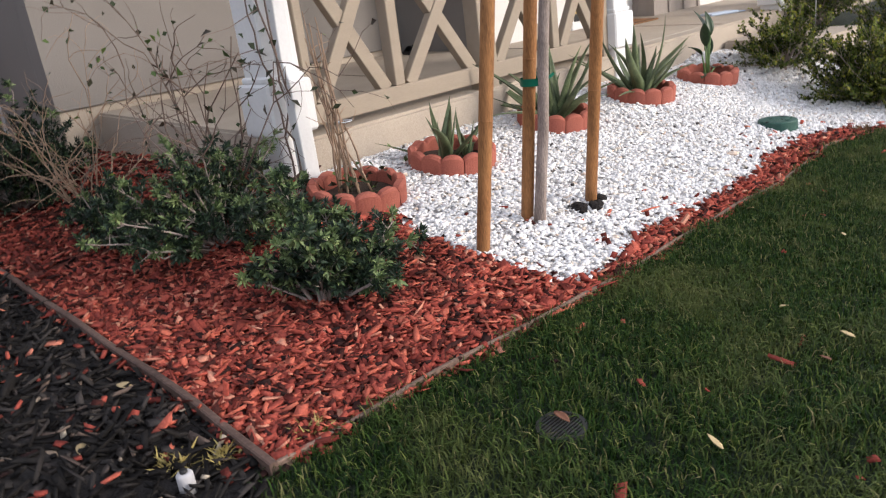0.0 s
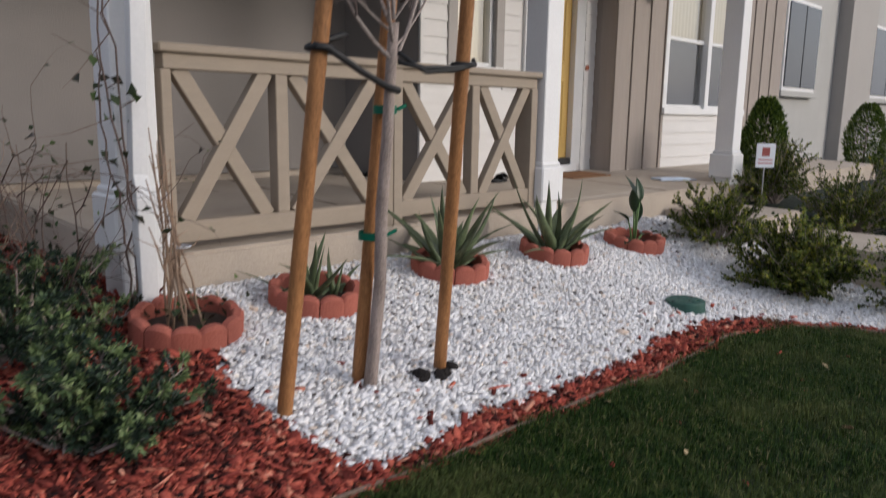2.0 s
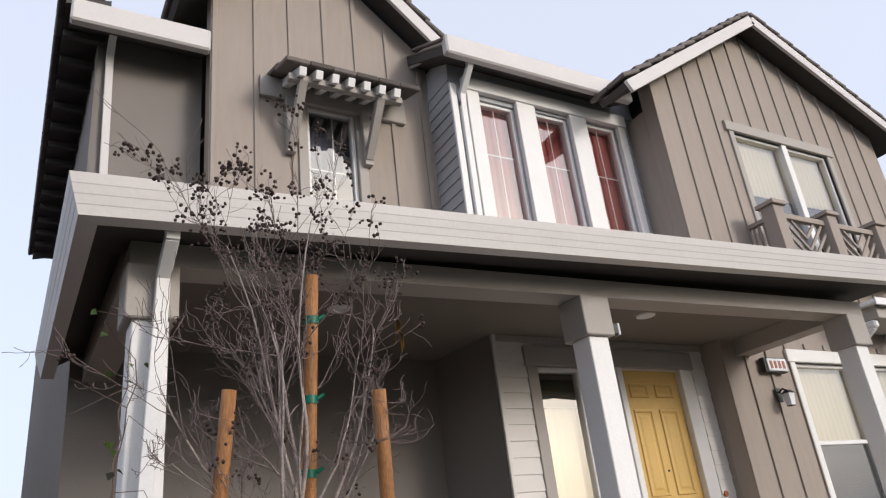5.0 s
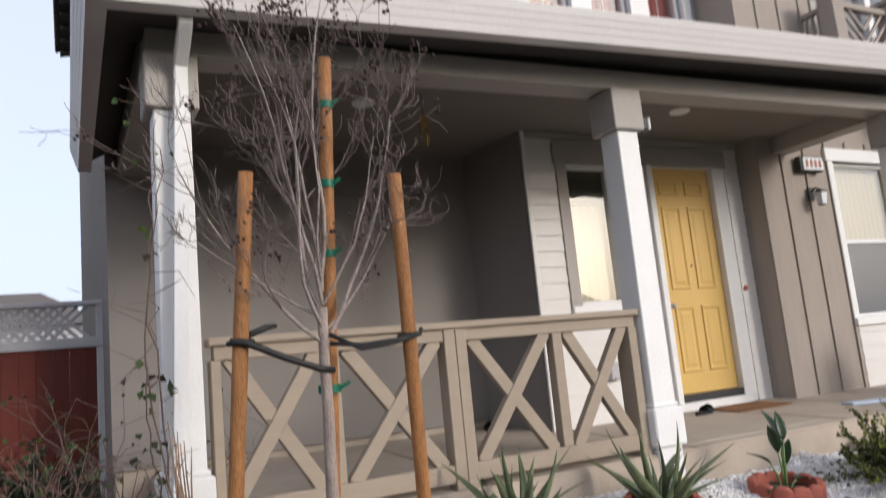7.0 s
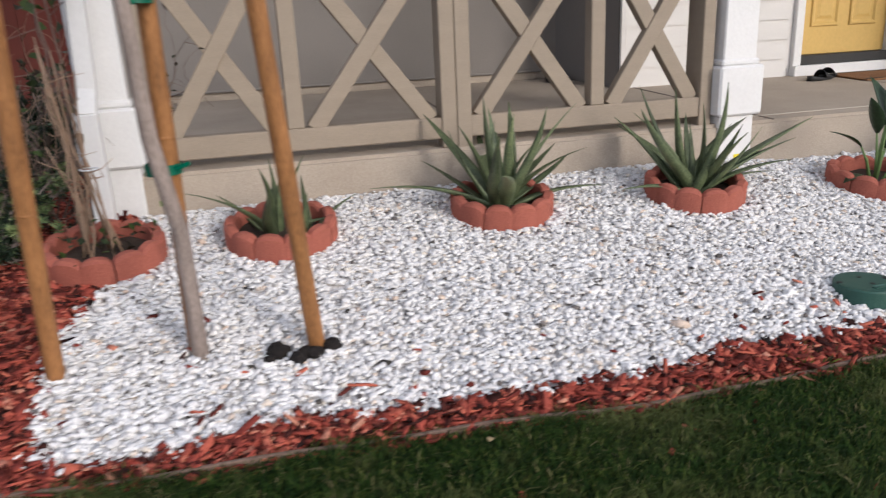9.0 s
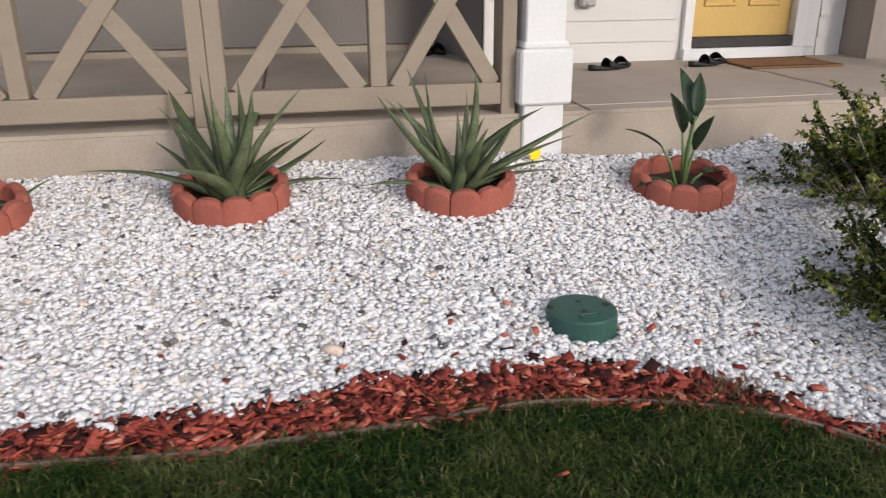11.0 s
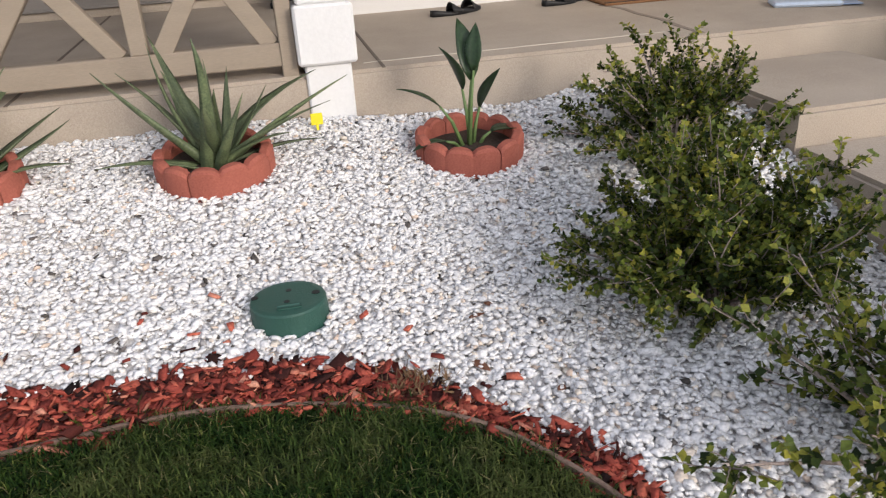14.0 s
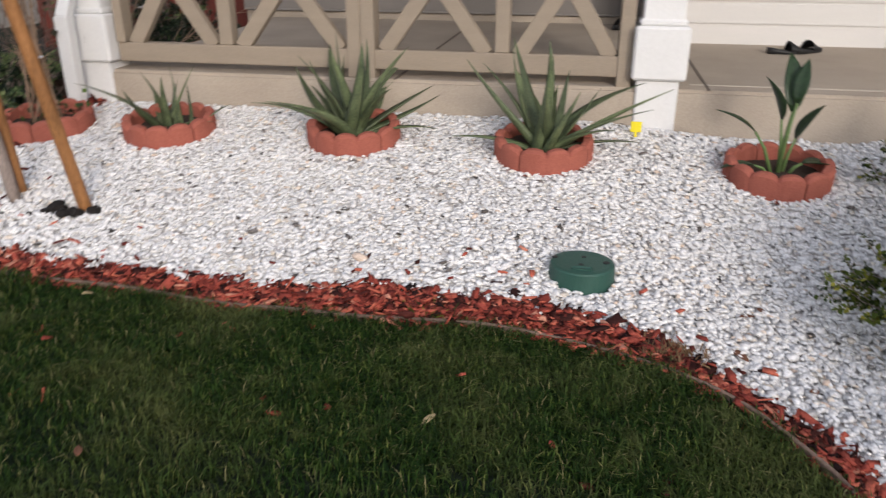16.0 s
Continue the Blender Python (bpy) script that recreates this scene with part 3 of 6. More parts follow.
window("window_entry", WIN1, 1.73, "tall narrow entry window with a green valance and pale drape tinted as reflection", M_BLIND_SKY, trim=0.13, head=0.02)
box("valance", 0.82, 1.37, 1.86, 1.875, 2.72, 3.10, mat("green_valance", (0.01, 0.05, 0.03), 0.9, 0.2, 6, 60, 0.1), bpy.data.objects["window_entry"], "dark green valance", bevel=0)
window("window_wing", RWIN, 1.45, "wide white window in two lights reflecting the sky", M_BLIND_SKY, mullions=(5.78,), trim=0.10, sill=True, head=0.04, blind_drop=0.52, sash=2.22)
window("window_upper_wing", (4.80, 6.98, 4.80, 6.62), 1.45, "wide white upper window with pale half-blinds tinted as reflected sky", M_BLIND_SKY, mullions=(5.92,), trim=0.10, head=0.06, blind_drop=0.5)
# bay panes: reflected sunset painted as an even pink sheet
for i, h in enumerate(BAYW):
    window("window_bay", h, 2.0, "tall upper window with thin bars, sunset reflection painted as a pink blind", M_BLIND_SUNSET, bars_x=((h[0] + h[1]) / 2,), bars_z=(5.85,), trim=0.0, sill=False)
# dark blue sheet paints the dim sky reflected in the gable window
window("window_gable", AWIN, 2.5, "upper window under a small tiled awning", mat("blue_reflection_blind", (0.10, 0.11, 0.15), 0.9, 0.08, 2, 30, 0.1), bars_x=(-0.91,), bars_z=(5.55,), trim=0.11, blind_drop=0.62)


def bay_trim():
    b = thing("bay_trim", "broad pale surround of the three bay windows", "trim", kind="structure")
    for x0, x1 in ((0.60, 0.78), (1.34, 1.63), (2.20, 2.48), (3.05, 3.18)):
        box("upright", x0, x1, 1.94, 2.0, 4.5, 6.64, M_WHITE, b)
    box("head", 0.56, 3.20, 1.92, 2.0, 6.64, 6.82, M_WHITE, b)
    box("corner_board", 0.385, 0.47, 1.96, 2.0, 4.0, 6.7, M_WHITE, b)


bay_trim()


def front_door():
    """A six-panel door in a deep white casing, on a dark threshold."""
    d = thing("front_door", "closed mustard yellow six-panel front door in a white frame", "door", kind="structure")
    x0, x1, zb, zt = 1.935, 2.815, 0.675, 3.12
    H = zt - zb
    bm = bmesh.new()
    add_box(bm, x0, x1, 1.765, 1.81, zb, zt, 0.003)
    leaf = part("leaf", bm, M_DOOR, d, "mustard yellow painted leaf")
    cx = (x0 + x1) / 2
    for f0, f1 in ((0.06, 0.125), (0.178, 0.55), (0.624, 0.91)):
        for a, b in ((x0 + 0.11, cx - 0.05), (cx + 0.05, x1 - 0.11)):
            zz0, zz1 = zt - H * f1, zt - H * f0
            # a sunk moulding with a raised field
            bm = bmesh.new()
            ring = [(0, 0.0), (0.008, -0.014), (0.024, -0.014), (0.040, -0.001), (0.06, -0.001), (0.085, -0.009)]
            loops = []
            for inset, yy in ring:
                loops.append([bm.verts.new(p) for p in ((a + inset, 1.764 + yy, zz0 + inset), (b - inset, 1.764 + yy, zz0 + inset), (b - inset, 1.764 + yy, zz1 - inset), (a + inset, 1.764 + yy, zz1 - inset))])
            for p, q in zip(loops, loops[1:]):
                for i in range(4):
                    bm.faces.new((p[i], p[(i + 1) % 4], q[(i + 1) % 4], q[i]))
            bm.faces.new(loops[-1])
            part("panel", bm, M_DOOR, leaf)
    V, F = tube_data([(cx, 1.755, 2.03), (cx, 1.766, 2.03)], [0.012, 0.012], 8)
    link("peephole", V, F, M_DARK, leaf)
    V, F = tube_data([(2.0, 1.766, 1.60), (2.0, 1.73, 1.60), (2.0, 1.715, 1.60), (2.0, 1.69, 1.60)], [0.028, 0.012, 0.03, 0.02], 10)
    link("knob", V, F, M_LATTICE, leaf, "brushed grey knob", True)
    box("jamb", 1.855, 1.934, 1.69, 1.90, 0.58, 3.13, M_WHITE, d)
    box("jamb", 2.816, 2.90, 1.69, 1.90, 0.58, 3.13, M_WHITE, d)
    box("casing", 2.90, 3.03, 1.71, 1.74, 0.58, 3.13, M_WHITE, d)
    box("head_casing", 1.80, 3.05, 1.685, 1.90, 3.13, 3.33, M_TRIM, d)
    box("threshold", 1.93, 2.82, 1.70, 1.90, 0.595, 0.673, M_DARK, d, "black threshold")
    box("sill", 1.855, 2.90, 1.66, 1.90, 0.50, 0.594, M_WHITE, d, "white painted door sill")
    V, F = tube_data([(3.10, 1.70, 1.75), (3.10, 1.725, 1.75)], [0.03, 0.034], 12)
    link("doorbell", V, F, mat("copper", (0.35, 0.12, 0.07), 0.4, 0.1, 10, 60, 0.0, metal=0.6), d, "small copper doorbell")


front_door()


def lap_boards(parent, x0, x1, z0, z1, y, reveal, holes, material):
    """Lapped boards, each a wedge of its own, on a wall that faces the street."""
    n = int(math.ceil((z1 - z0) / reveal))
    for i in range(n):
        a, b = z0 + i * reveal, min(z0 + (i + 1) * reveal, z1)
        spans = [(x0, x1)]
        for h in holes:
            if h[2] < b and h[3] > a:
                spans = [s for p, q in spans for s in ((p, min(q, h[0])), (max(p, h[1]), q)) if s[1] - s[0] > 0.02]
        for p, q in spans:
            V = [(p, y - 0.018, a), (q, y - 0.018, a), (q, y - 0.004, b + 0.004), (p, y - 0.004, b + 0.004), (p, y, a), (q, y, a), (q, y, b), (p, y, b)]
            link("board", V, [(0, 1, 2, 3), (0, 4, 5, 1), (1, 5, 6, 2), (0, 3, 7, 4)], material, parent)


lap_boards(wall_entry, 0.33, 3.27, 0.50, 3.40, 1.73, 0.156, [(WIN1[0] - 0.13, WIN1[1] + 0.13, WIN1[2] - 0.09, WIN1[3] + 0.22), (1.80, 3.05, 0.4, 3.34)], M_SIDING)
box("corner_board", 0.29, 0.335, 1.70, 1.731, 0.5, 3.43, M_SIDING, wall_entry)
box("frieze_board", 0.335, 3.27, 1.70, 1.728, 3.36, 3.43, M_TRIM, wall_entry)
lap_boards(wall_wing, 4.55, 7.05, 0.47, 1.21, 1.45, 0.165, [], M_SIDING)
lap_boards(wall_bay, 3.18, 3.44, 4.0, 6.9, 2.0, 0.15, [], M_BLUESIDE)


def side_boards(parent, x, y0, y1, z0, z1, reveal, material):
    """Lapped boards on a wall that faces left."""
    for i in range(int((z1 - z0) / reveal)):
        a, b = z0 + i * reveal, z0 + (i + 1) * reveal
        V = [(x - 0.02, y1, a), (x - 0.02, y0, a), (x - 0.005, y0, b), (x - 0.005, y1, b), (x, y1, a), (x, y0, a)]
        link("board", V, [(0, 1, 2, 3), (0, 4, 5, 1)], material, parent)


side_boards(bpy.data.objects["wall_bay_side"], 0.40, 2.0, 2.5, 4.2, 6.95, 0.15, M_BLUESIDE)


def battens(parent, xs, z0, z1, y, holes=(), top=None):
    """Upright battens with soft edges; top gives the height under a gable."""
    for x in xs:
        spans = [(z0, top(x) if top else z1)]
        for h in holes:
            if h[0] < x < h[1]:
                spans = [s for p, q in spans for s in ((p, min(q, h[2])), (max(p, h[3]), q)) if s[1] - s[0] > 0.03]
        for p, q in spans:
            box("batten", x - 0.028, x + 0.028, y - 0.022, y, p, q, M_BATTEN, parent, bevel=0.004)


wing_x = [3.31, 3.70, 4.10] + [4.50 + 0.40 * i for i in range(13)]
battens(wall_wing, [x for x in wing_x if x < 8.5], 0.5, 8.9, 1.45, [(4.50, 7.07, 0.3, 3.38), (4.68, 7.10, 4.60, 6.80), (2, 10, 3.45, 4.0)], top=lambda x: min(7.07 + (x - 3.28) * 0.656, 7.27 + (8.55 - x) * 0.464, 8.62))
battens(wall_gable, [-2.28, -1.82, -1.41, -0.98, -0.58, -0.15, 0.28], 3.8, 8.5, 2.5, [(AWIN[0] - 0.12, AWIN[1] + 0.12, 4.8, 6.55)], top=lambda x: min(7.5 + (x + 2.32) * 0.76, 7.35 + (0.40 - x) * 0.83, 8.5))
box("ledge", -3.40, 0.17, 2.685, 2.70, 0.606, 0.626, M_STUCCO, wall_back, "thin drip ledge at the stucco's foot")


def railing():
    """The crossed timber rail between the first two posts."""
    r = thing("porch_railing", "tan painted timber railing with crossed braces", "railing", at=(-1.5, 0.13, slab_z(0.13)))
    m = Matrix.Translation(-r.location)
    y0, y1 = 0.085, 0.175
    box("top_rail", -3.03, 0.03, y0 - 0.03, y1 + 0.03, 1.455, 1.50, M_RAIL, r, bevel=0.008, m=m)
    box("upper_rail", -3.0, -0.0, y0, y1, 1.375, 1.455, M_RAIL, r, bevel=0.005, m=m)
    box("bottom_rail", -3.02, 0.0, y0, y1, 0.50, 0.61, M_RAIL, r, bevel=0.006, m=m)
    box("end_post", -3.02, -2.965, y0 - 0.01, y1 + 0.01, 0.61, 1.375, M_RAIL, r, bevel=0.005, m=m)
    box("end_post", -0.075, 0.0, y0 - 0.01, y1 + 0.06, 0.44, 1.375, M_RAIL, r, bevel=0.005, m=m)
    box("mid_post", -1.58, -1.50, y0 - 0.012, y1 + 0.02, slab_z(0.1), 1.455, M_RAIL, r, bevel=0.005, m=m)
    box("mid_post", -1.498, -1.42, y0 - 0.014, y1 + 0.022, slab_z(0.1) - 0.06, 1.457, M_RAIL, r, bevel=0.005, m=m)
    for x in (-2.32, -0.70):
        box("baluster", x - 0.04, x + 0.04, y0 + 0.002, y1 - 0.002, 0.61, 1.375, M_RAIL, r, bevel=0.005, m=m)
    for a, b in ((-2.965, -2.36), (-2.28, -1.58), (-1.42, -0.74), (-0.66, -0.06)):
        for k, (p, q) in enumerate((((a + 0.05, 0.60), (b - 0.05, 1.385)), ((a + 0.05, 1.385), (b - 0.05, 0.60)))):
            yy = 0.13 + (0.006 if k else -0.006)
            ob = beam("brace", m @ Vector((p[0], yy, p[1])), m @ Vector((q[0], yy, q[1])), 0.085, 0.06, M_RAIL, r, up=(0, 1, 0))
    return r


railing()


def downspout(x, y, ztop, zmid, label):
    """A square pipe with two bends from a gutter to a wall or post."""
    d = thing("downspout", label, "downspout", at=(x, y, 0))
    path = [(0, -0.30, ztop), (0, -0.30, ztop - 0.16), (0, -0.06, zmid), (0, -0.045, zmid - 0.15)]
    for a, b in zip(path, path[1:]):
        beam("pipe", a, Vector(b) + (Vector(b) - Vector(a)).normalized() * 0.02, 0.075, 0.06, M_WHITE, d, up=(0, 1, 0.01))
    return d


d = downspout(-3.13, 0.0, 3.32, 3.02, "white square downspout strapped to the porch post")
beam("pipe", (-0.0, -0.045, 2.88), (-0.08, -0.045, 0.86), 0.075, 0.06, M_WHITE, d)
beam("pipe", (-0.08, -0.045, 0.87), (-0.09, -0.10, 0.76), 0.075, 0.06, M_WHITE, d)
beam("pipe", (-0.09, -0.10, 0.77), (-0.09, -0.10, 0.16), 0.085, 0.07, M_WHITE, d)
d2 = downspout(-3.28, 2.9, 7.05, 6.72, "pale downspout on the upper stucco")
beam("pipe", (0, -0.045, 6.6), (0.05, -0.045, 4.1), 0.075, 0.06, M_GUTTER, d2)
d3 = downspout(0.53, 2.0, 6.95, 6.55, "pale downspout beside the bay windows")
beam("pipe", (0, -0.045, 6.45), (0.0, -0.045, 4.1), 0.075, 0.06, M_WHITE, d3)


def eave_roof(name, label, x0, x1, yf, yb, z, rise):
    """A plain eave: gutter, soffit and tiles rising away from the street."""
    r = thing(name, label, "roof", kind="structure")
    box("gutter", x0, x1, yf - 0.12, yf, z, z + 0.27, M_GUTTER, r, "pale gutter", bevel=0.02)
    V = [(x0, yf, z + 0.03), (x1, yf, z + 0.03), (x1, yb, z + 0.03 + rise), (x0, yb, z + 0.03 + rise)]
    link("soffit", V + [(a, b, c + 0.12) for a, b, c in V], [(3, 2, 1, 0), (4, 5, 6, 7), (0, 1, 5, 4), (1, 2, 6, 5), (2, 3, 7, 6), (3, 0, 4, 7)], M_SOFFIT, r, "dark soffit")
    slope = rise / (yb - yf)
    nrows = int((yb - yf) / 0.33)
    for i in range(nrows):
        ya = yf - 0.06 + i * 0.33
        za = z + 0.25 + slope * (ya - yf)
        n = max(1, int((x1 - x0) / 0.33))
        for k in range(n if i < 2 else 0):
            xa = x0 + (x1 - x0) * k / n
            beam("tile", (xa + 0.16, ya, za), (xa + 0.16, ya + 0.40, za + slope * 0.4 - 0.01), (x1 - x0) / n - 0.004, 0.035, M_TILE, r, bevel=0.008, up=(0, 0, 1))
    link("roof_deck", [(a, b, c + 0.15) for a, b, c in V] + [(a, b, c + 0.13) for a, b, c in V], [(0, 1, 2, 3), (7, 6, 5, 4), (0, 4, 5, 1), (1, 5, 6, 2), (2, 6, 7, 3), (3, 7, 4, 0)], M_TILE, r)
    return r


r = eave_roof("bay_roof", "tiled roof over the bay with a pale gutter", 0.15, 3.05, 1.68, 4.5, 6.80, 1.5)
beam("rake_board", (0.19, 1.62, 6.98), (0.19, 2.6, 7.35), 0.04, 0.16, M_GUTTER, r, "pale rake board", up=(0, 0, 1))
r = eave_roof("upper_roof", "tiled roof over the upper stucco wall", -3.70, -2.34, 2.50, 6.0, 6.70, 2.0)
# the side eave that runs back along the house
V = [(-3.75, 2.40, 6.88), (-3.34, 2.40, 6.98), (-3.34, 9.0, 6.98), (-3.75, 9.0, 6.88)]
link("side_soffit", V + [(a, b, c + 0.06) for a, b, c in V], [(3, 2, 1, 0), (4, 5, 6, 7), (0, 1, 5, 4), (1, 2, 6, 5), (2, 3, 7, 6), (3, 0, 4, 7)], M_SOFFIT, r)
for i in range(20):
    beam("tile", (-3.82, 2.55 + i * 0.33, 6.96), (-3.40, 2.55 + i * 0.33, 7.12), 0.32, 0.05, M_TILE, r, bevel=0.008, up=(0, 0, 1))
for i in range(14):
    box("rafter_tail", -3.74, -3.34, 2.8 + i * 0.45, 2.87 + i * 0.45, 6.80, 6.88, M_SOFFIT, r)
sw = thing("window_side", "narrow upper window in the shaded side wall", "window", kind="structure")
for y in (4.95, 5.75):
    box("window_frame", -3.40, -3.33, y, y + 0.06, 5.6, 6.7, M_TRIM, sw)
for z in (5.6, 6.64):
    box("window_frame", -3.40, -3.33, 5.01, 5.75, z, z + 0.06, M_TRIM, sw)
# solid pane painted with the room's darkness
box("pane", -3.36, -3.345, 5.01, 5.75, 5.66, 6.64, M_ROOM_SHADE, sw)


def window_awning():
    """A little tiled roof on brackets over the gable window."""
    a = thing("window_awning", "small tiled awning on pale brackets with rafter tails", "awning", at=(-0.9, 2.5, 6.2))
    m = Matrix.Translation((0.9, -2.5, -6.2))
    box("header", -1.79, 0.0, 2.44, 2.50, 6.31, 6.58, M_TRIM, a, m=m)
    for x in (-1.46, -0.55):
        box("bracket", x - 0.05, x + 0.05, 2.40, 2.50, 5.62, 6.33, M_TRIM, a, m=m)
        beam("bracket_brace", m @ Vector((x, 2.42, 5.70)), m @ Vector((x, 1.99, 6.27)), 0.09, 0.08, M_TRIM, a)
    box("purlin", -1.62, -0.28, 1.98, 2.06, 6.24, 6.32, M_TRIM, a, m=m)
    for i in range(7):
        x = -1.50 + i * 0.185
        beam("rafter_tail", m @ Vector((x, 1.88, 6.29)), m @ Vector((x, 2.46, 6.52)), 0.08, 0.10, M_WHITE, a, up=(0, 0, 1))
    for j in range(2):
        for i in range(6):
            x = -1.70 + i * 0.265
            beam("tile", m @ Vector((x + 0.14, 1.84 + 0.30 * j, 6.37 + 0.13 * j + 0.02)), m @ Vector((x + 0.14, 2.22 + 0.29 * j, 6.51 + 0.13 * j)), 0.262, 0.055, M_TILE, a, bevel=0.01, up=(0, 0, 1))


window_awning()


def balcony():
    """The ornamental balcony under the upper wing window."""
    b = thing("window_balcony", "taupe ornamental balcony with latticed rail", "balcony", at=(5.4, 1.45, 4.4))
    m = Matrix.Translation((-5.4, -1.45, -4.4))
    box("deck", 4.35, 7.3, 0.96, 1.43, 4.38, 4.48, M_BATTEN, b, m=m)
    xs = (4.42, 5.55, 6.68)
    for x in xs:
        box("newel", x, x + 0.20, 0.96, 1.16, 4.48, 5.16, M_BATTEN, b, m=m)
        box("newel_cap", x - 0.04, x + 0.24, 0.92, 1.20, 5.16, 5.22, M_BATTEN, b, m=m)
    for x0, x1 in ((4.62, 5.55), (5.75, 6.68)):
        box("handrail", x0, x1, 1.02, 1.10, 5.02, 5.10, M_BATTEN, b, m=m)
        box("foot_rail", x0, x1, 1.02, 1.10, 4.52, 4.58, M_BATTEN, b, m=m)
        cx, cz = (x0 + x1) / 2, 4.80
        w = (x1 - x0) / 2
        for s in (1, -1):
            for k in range(5):
                o = -0.40 + 0.17 * k
                a, c = max(0.0, -o), min(w, 0.44 - o)
                if c - a > 0.08:
                    beam("lattice_bar", m @ Vector((cx + s * (w - a), 1.06, 4.58 + 0.44 - (a + o))), m @ Vector((cx + s * (w - c), 1.06, 4.58 + 0.44 - (c + o))), 0.04, 0.03, M_BATTEN, b)
    for z in (4.52, 5.0):
        box("side_rail", 4.46, 4.54, 1.16, 1.43, z, z + 0.06, M_BATTEN, b, m=m)
    for i in range(3):
        box("side_baluster", 4.48, 4.52, 1.20 + i * 0.08, 1.23 + i * 0.08, 4.58, 5.0, M_BATTEN, b, m=m)


balcony()


def window_hood():
    """A small flat hood on brackets over the far end of the wing window."""
    h = thing("window_hood", "small pale flat hood on brackets over the wing window", "hood", at=(6.3, 1.45, 3.7))
    m = Matrix.Translation((-6.3, -1.45, -3.7))
    box("top_board", 5.60, 7.02, 0.78, 1.43, 3.83, 3.88, M_WHITE, h, m=m)
    box("fascia", 5.60, 7.02, 0.755, 0.778, 3.80, 3.90, M_WHITE, h, "white fascia board", m=m)
    box("soffit_box", 5.72, 6.90, 0.85, 1.43, 3.66, 3.828, M_TRIM, h, m=m)
    for x in (5.76, 6.80):
        box("corbel", x - 0.05, x + 0.05, 0.92, 1.43, 3.56, 3.658, M_WHITE, h, bevel=0.02, m=m)
        beam("brace", m @ Vector((x, 1.40, 3.30)), m @ Vector((x, 0.98, 3.57)), 0.07, 0.07, M_WHITE, h)

# out of view on the left, added to shade the stucco side wall

window_hood()


def fixtures():
    n = thing("house_number", "black box house number with a pale lit face", "sign", at=(4.1, 1.43, 3.13))
    box("case", -0.20, 0.20, -0.07, 0.0, -0.09, 0.09, M_DARK, n)
    box("face", -0.16, 0.19, -0.085, -0.07, -0.075, 0.075, M_PAPER, n, "pale number face")
    for i in range(4):
        box("figure", -0.12 + i * 0.075, -0.08 + i * 0.075, -0.09, -0.085, -0.045, 0.045, mat("figure_ink", (0.35, 0.15, 0.1), 0.6), n, bevel=0)
    s = thing("wall_lantern", "small black wall lantern with a frosted glass", "lamp", at=(4.08, 1.43, 2.72))
    box("back_plate", -0.05, 0.05, -0.02, 0, -0.02, 0.14, M_DARK, s)
    tube("arm", [(0, -0.01, 0.08), (0, -0.08, 0.12), (0, -0.13, 0.08)], [0.012] * 3, M_DARK, s)
    V, F = tube_data([(0, -0.13, 0.09), (0, -0.13, 0.05)], [0.03, 0.085], 4)
    link("cap", V, F, M_DARK, s)
    V, F = tube_data([(0, -0.13, 0.05), (0, -0.13, -0.09)], [0.07, 0.05], 4)
    link("glass", V, F, M_PAPER, s, "frosted glass")
    V, F = tube_data([(0, -0.13, -0.09), (0, -0.13, -0.10)], [0.055, 0.04], 4)
    link("base", V, F, M_DARK, s)
    for lx, ly in ((1.61, 0.88), (-1.5, 1.3)):
        c = thing("recessed_light", "round white recessed porch light, unlit", "light", "recessed porch lights", at=(lx, ly, 3.43))
        V, F = tube_data([(0, 0, -0.014), (0, 0, 0.002)], [0.094, 0.10], 24)
        link("trim_ring", V, F, M_WHITE, c)
        V, F = tube_data([(0, 0, -0.018), (0, 0, -0.014)], [0.07, 0.074], 24)
        link("lens", V, F, M_PAPER, c, "white lens")
    f = thing("flood_light", "small black security light on the post's capital", "lamp", at=(0.29, 0.16, 2.97))
    V, F = tube_data([(-0.03, 0, 0.03), (0.05, 0, 0.02)], [0.03, 0.03], 8)
    link("bracket", V, F, M_DARK, f)
    box("head", 0.04, 0.15, -0.06, 0.05, -0.06, 0.05, M_DARK, f, bevel=0.015)
    box("lens", 0.15, 0.175, -0.05, 0.04, -0.05, 0.05, M_PAPER, f, "pale lens")
    o = thing("outlet_cover", "grey weatherproof outlet cover on the siding", "outlet", at=(1.06, 1.70, 1.0))
    box("cover", -0.06, 0.06, -0.05, 0.01, -0.09, 0.09, M_LATTICE, o, bevel=0.015)
    box("latch", -0.02, 0.02, -0.06, -0.05, -0.08, -0.05, M_LATTICE, o)
    c = thing("wind_chime", "small golden wind chime hanging from the porch ceiling", "wind chime", at=(-1.11, 1.0, 3.43))
    gold = mat("chime_gold", (0.45, 0.28, 0.08), 0.35, 0.1, 10, 60, 0.0, metal=0.8)
    tube("cord", [(0, 0, 0), (0, 0, -0.2)], [0.004, 0.004], M_DARK, c, sides=5)
    tube("bell", [(0, 0, -0.18), (0, 0, -0.22), (0, 0, -0.30)], [0.008, 0.03, 0.02], gold, c)
    for i, (dx, dy, l) in enumerate(((0.03, 0, 0.42), (-0.02, 0.03, 0.36), (0.0, -0.03, 0.46))):
        tube("chime_rod", [(dx, dy, -0.30), (dx, dy, -l)], [0.008, 0.008], gold, c, sides=6)


fixtures()


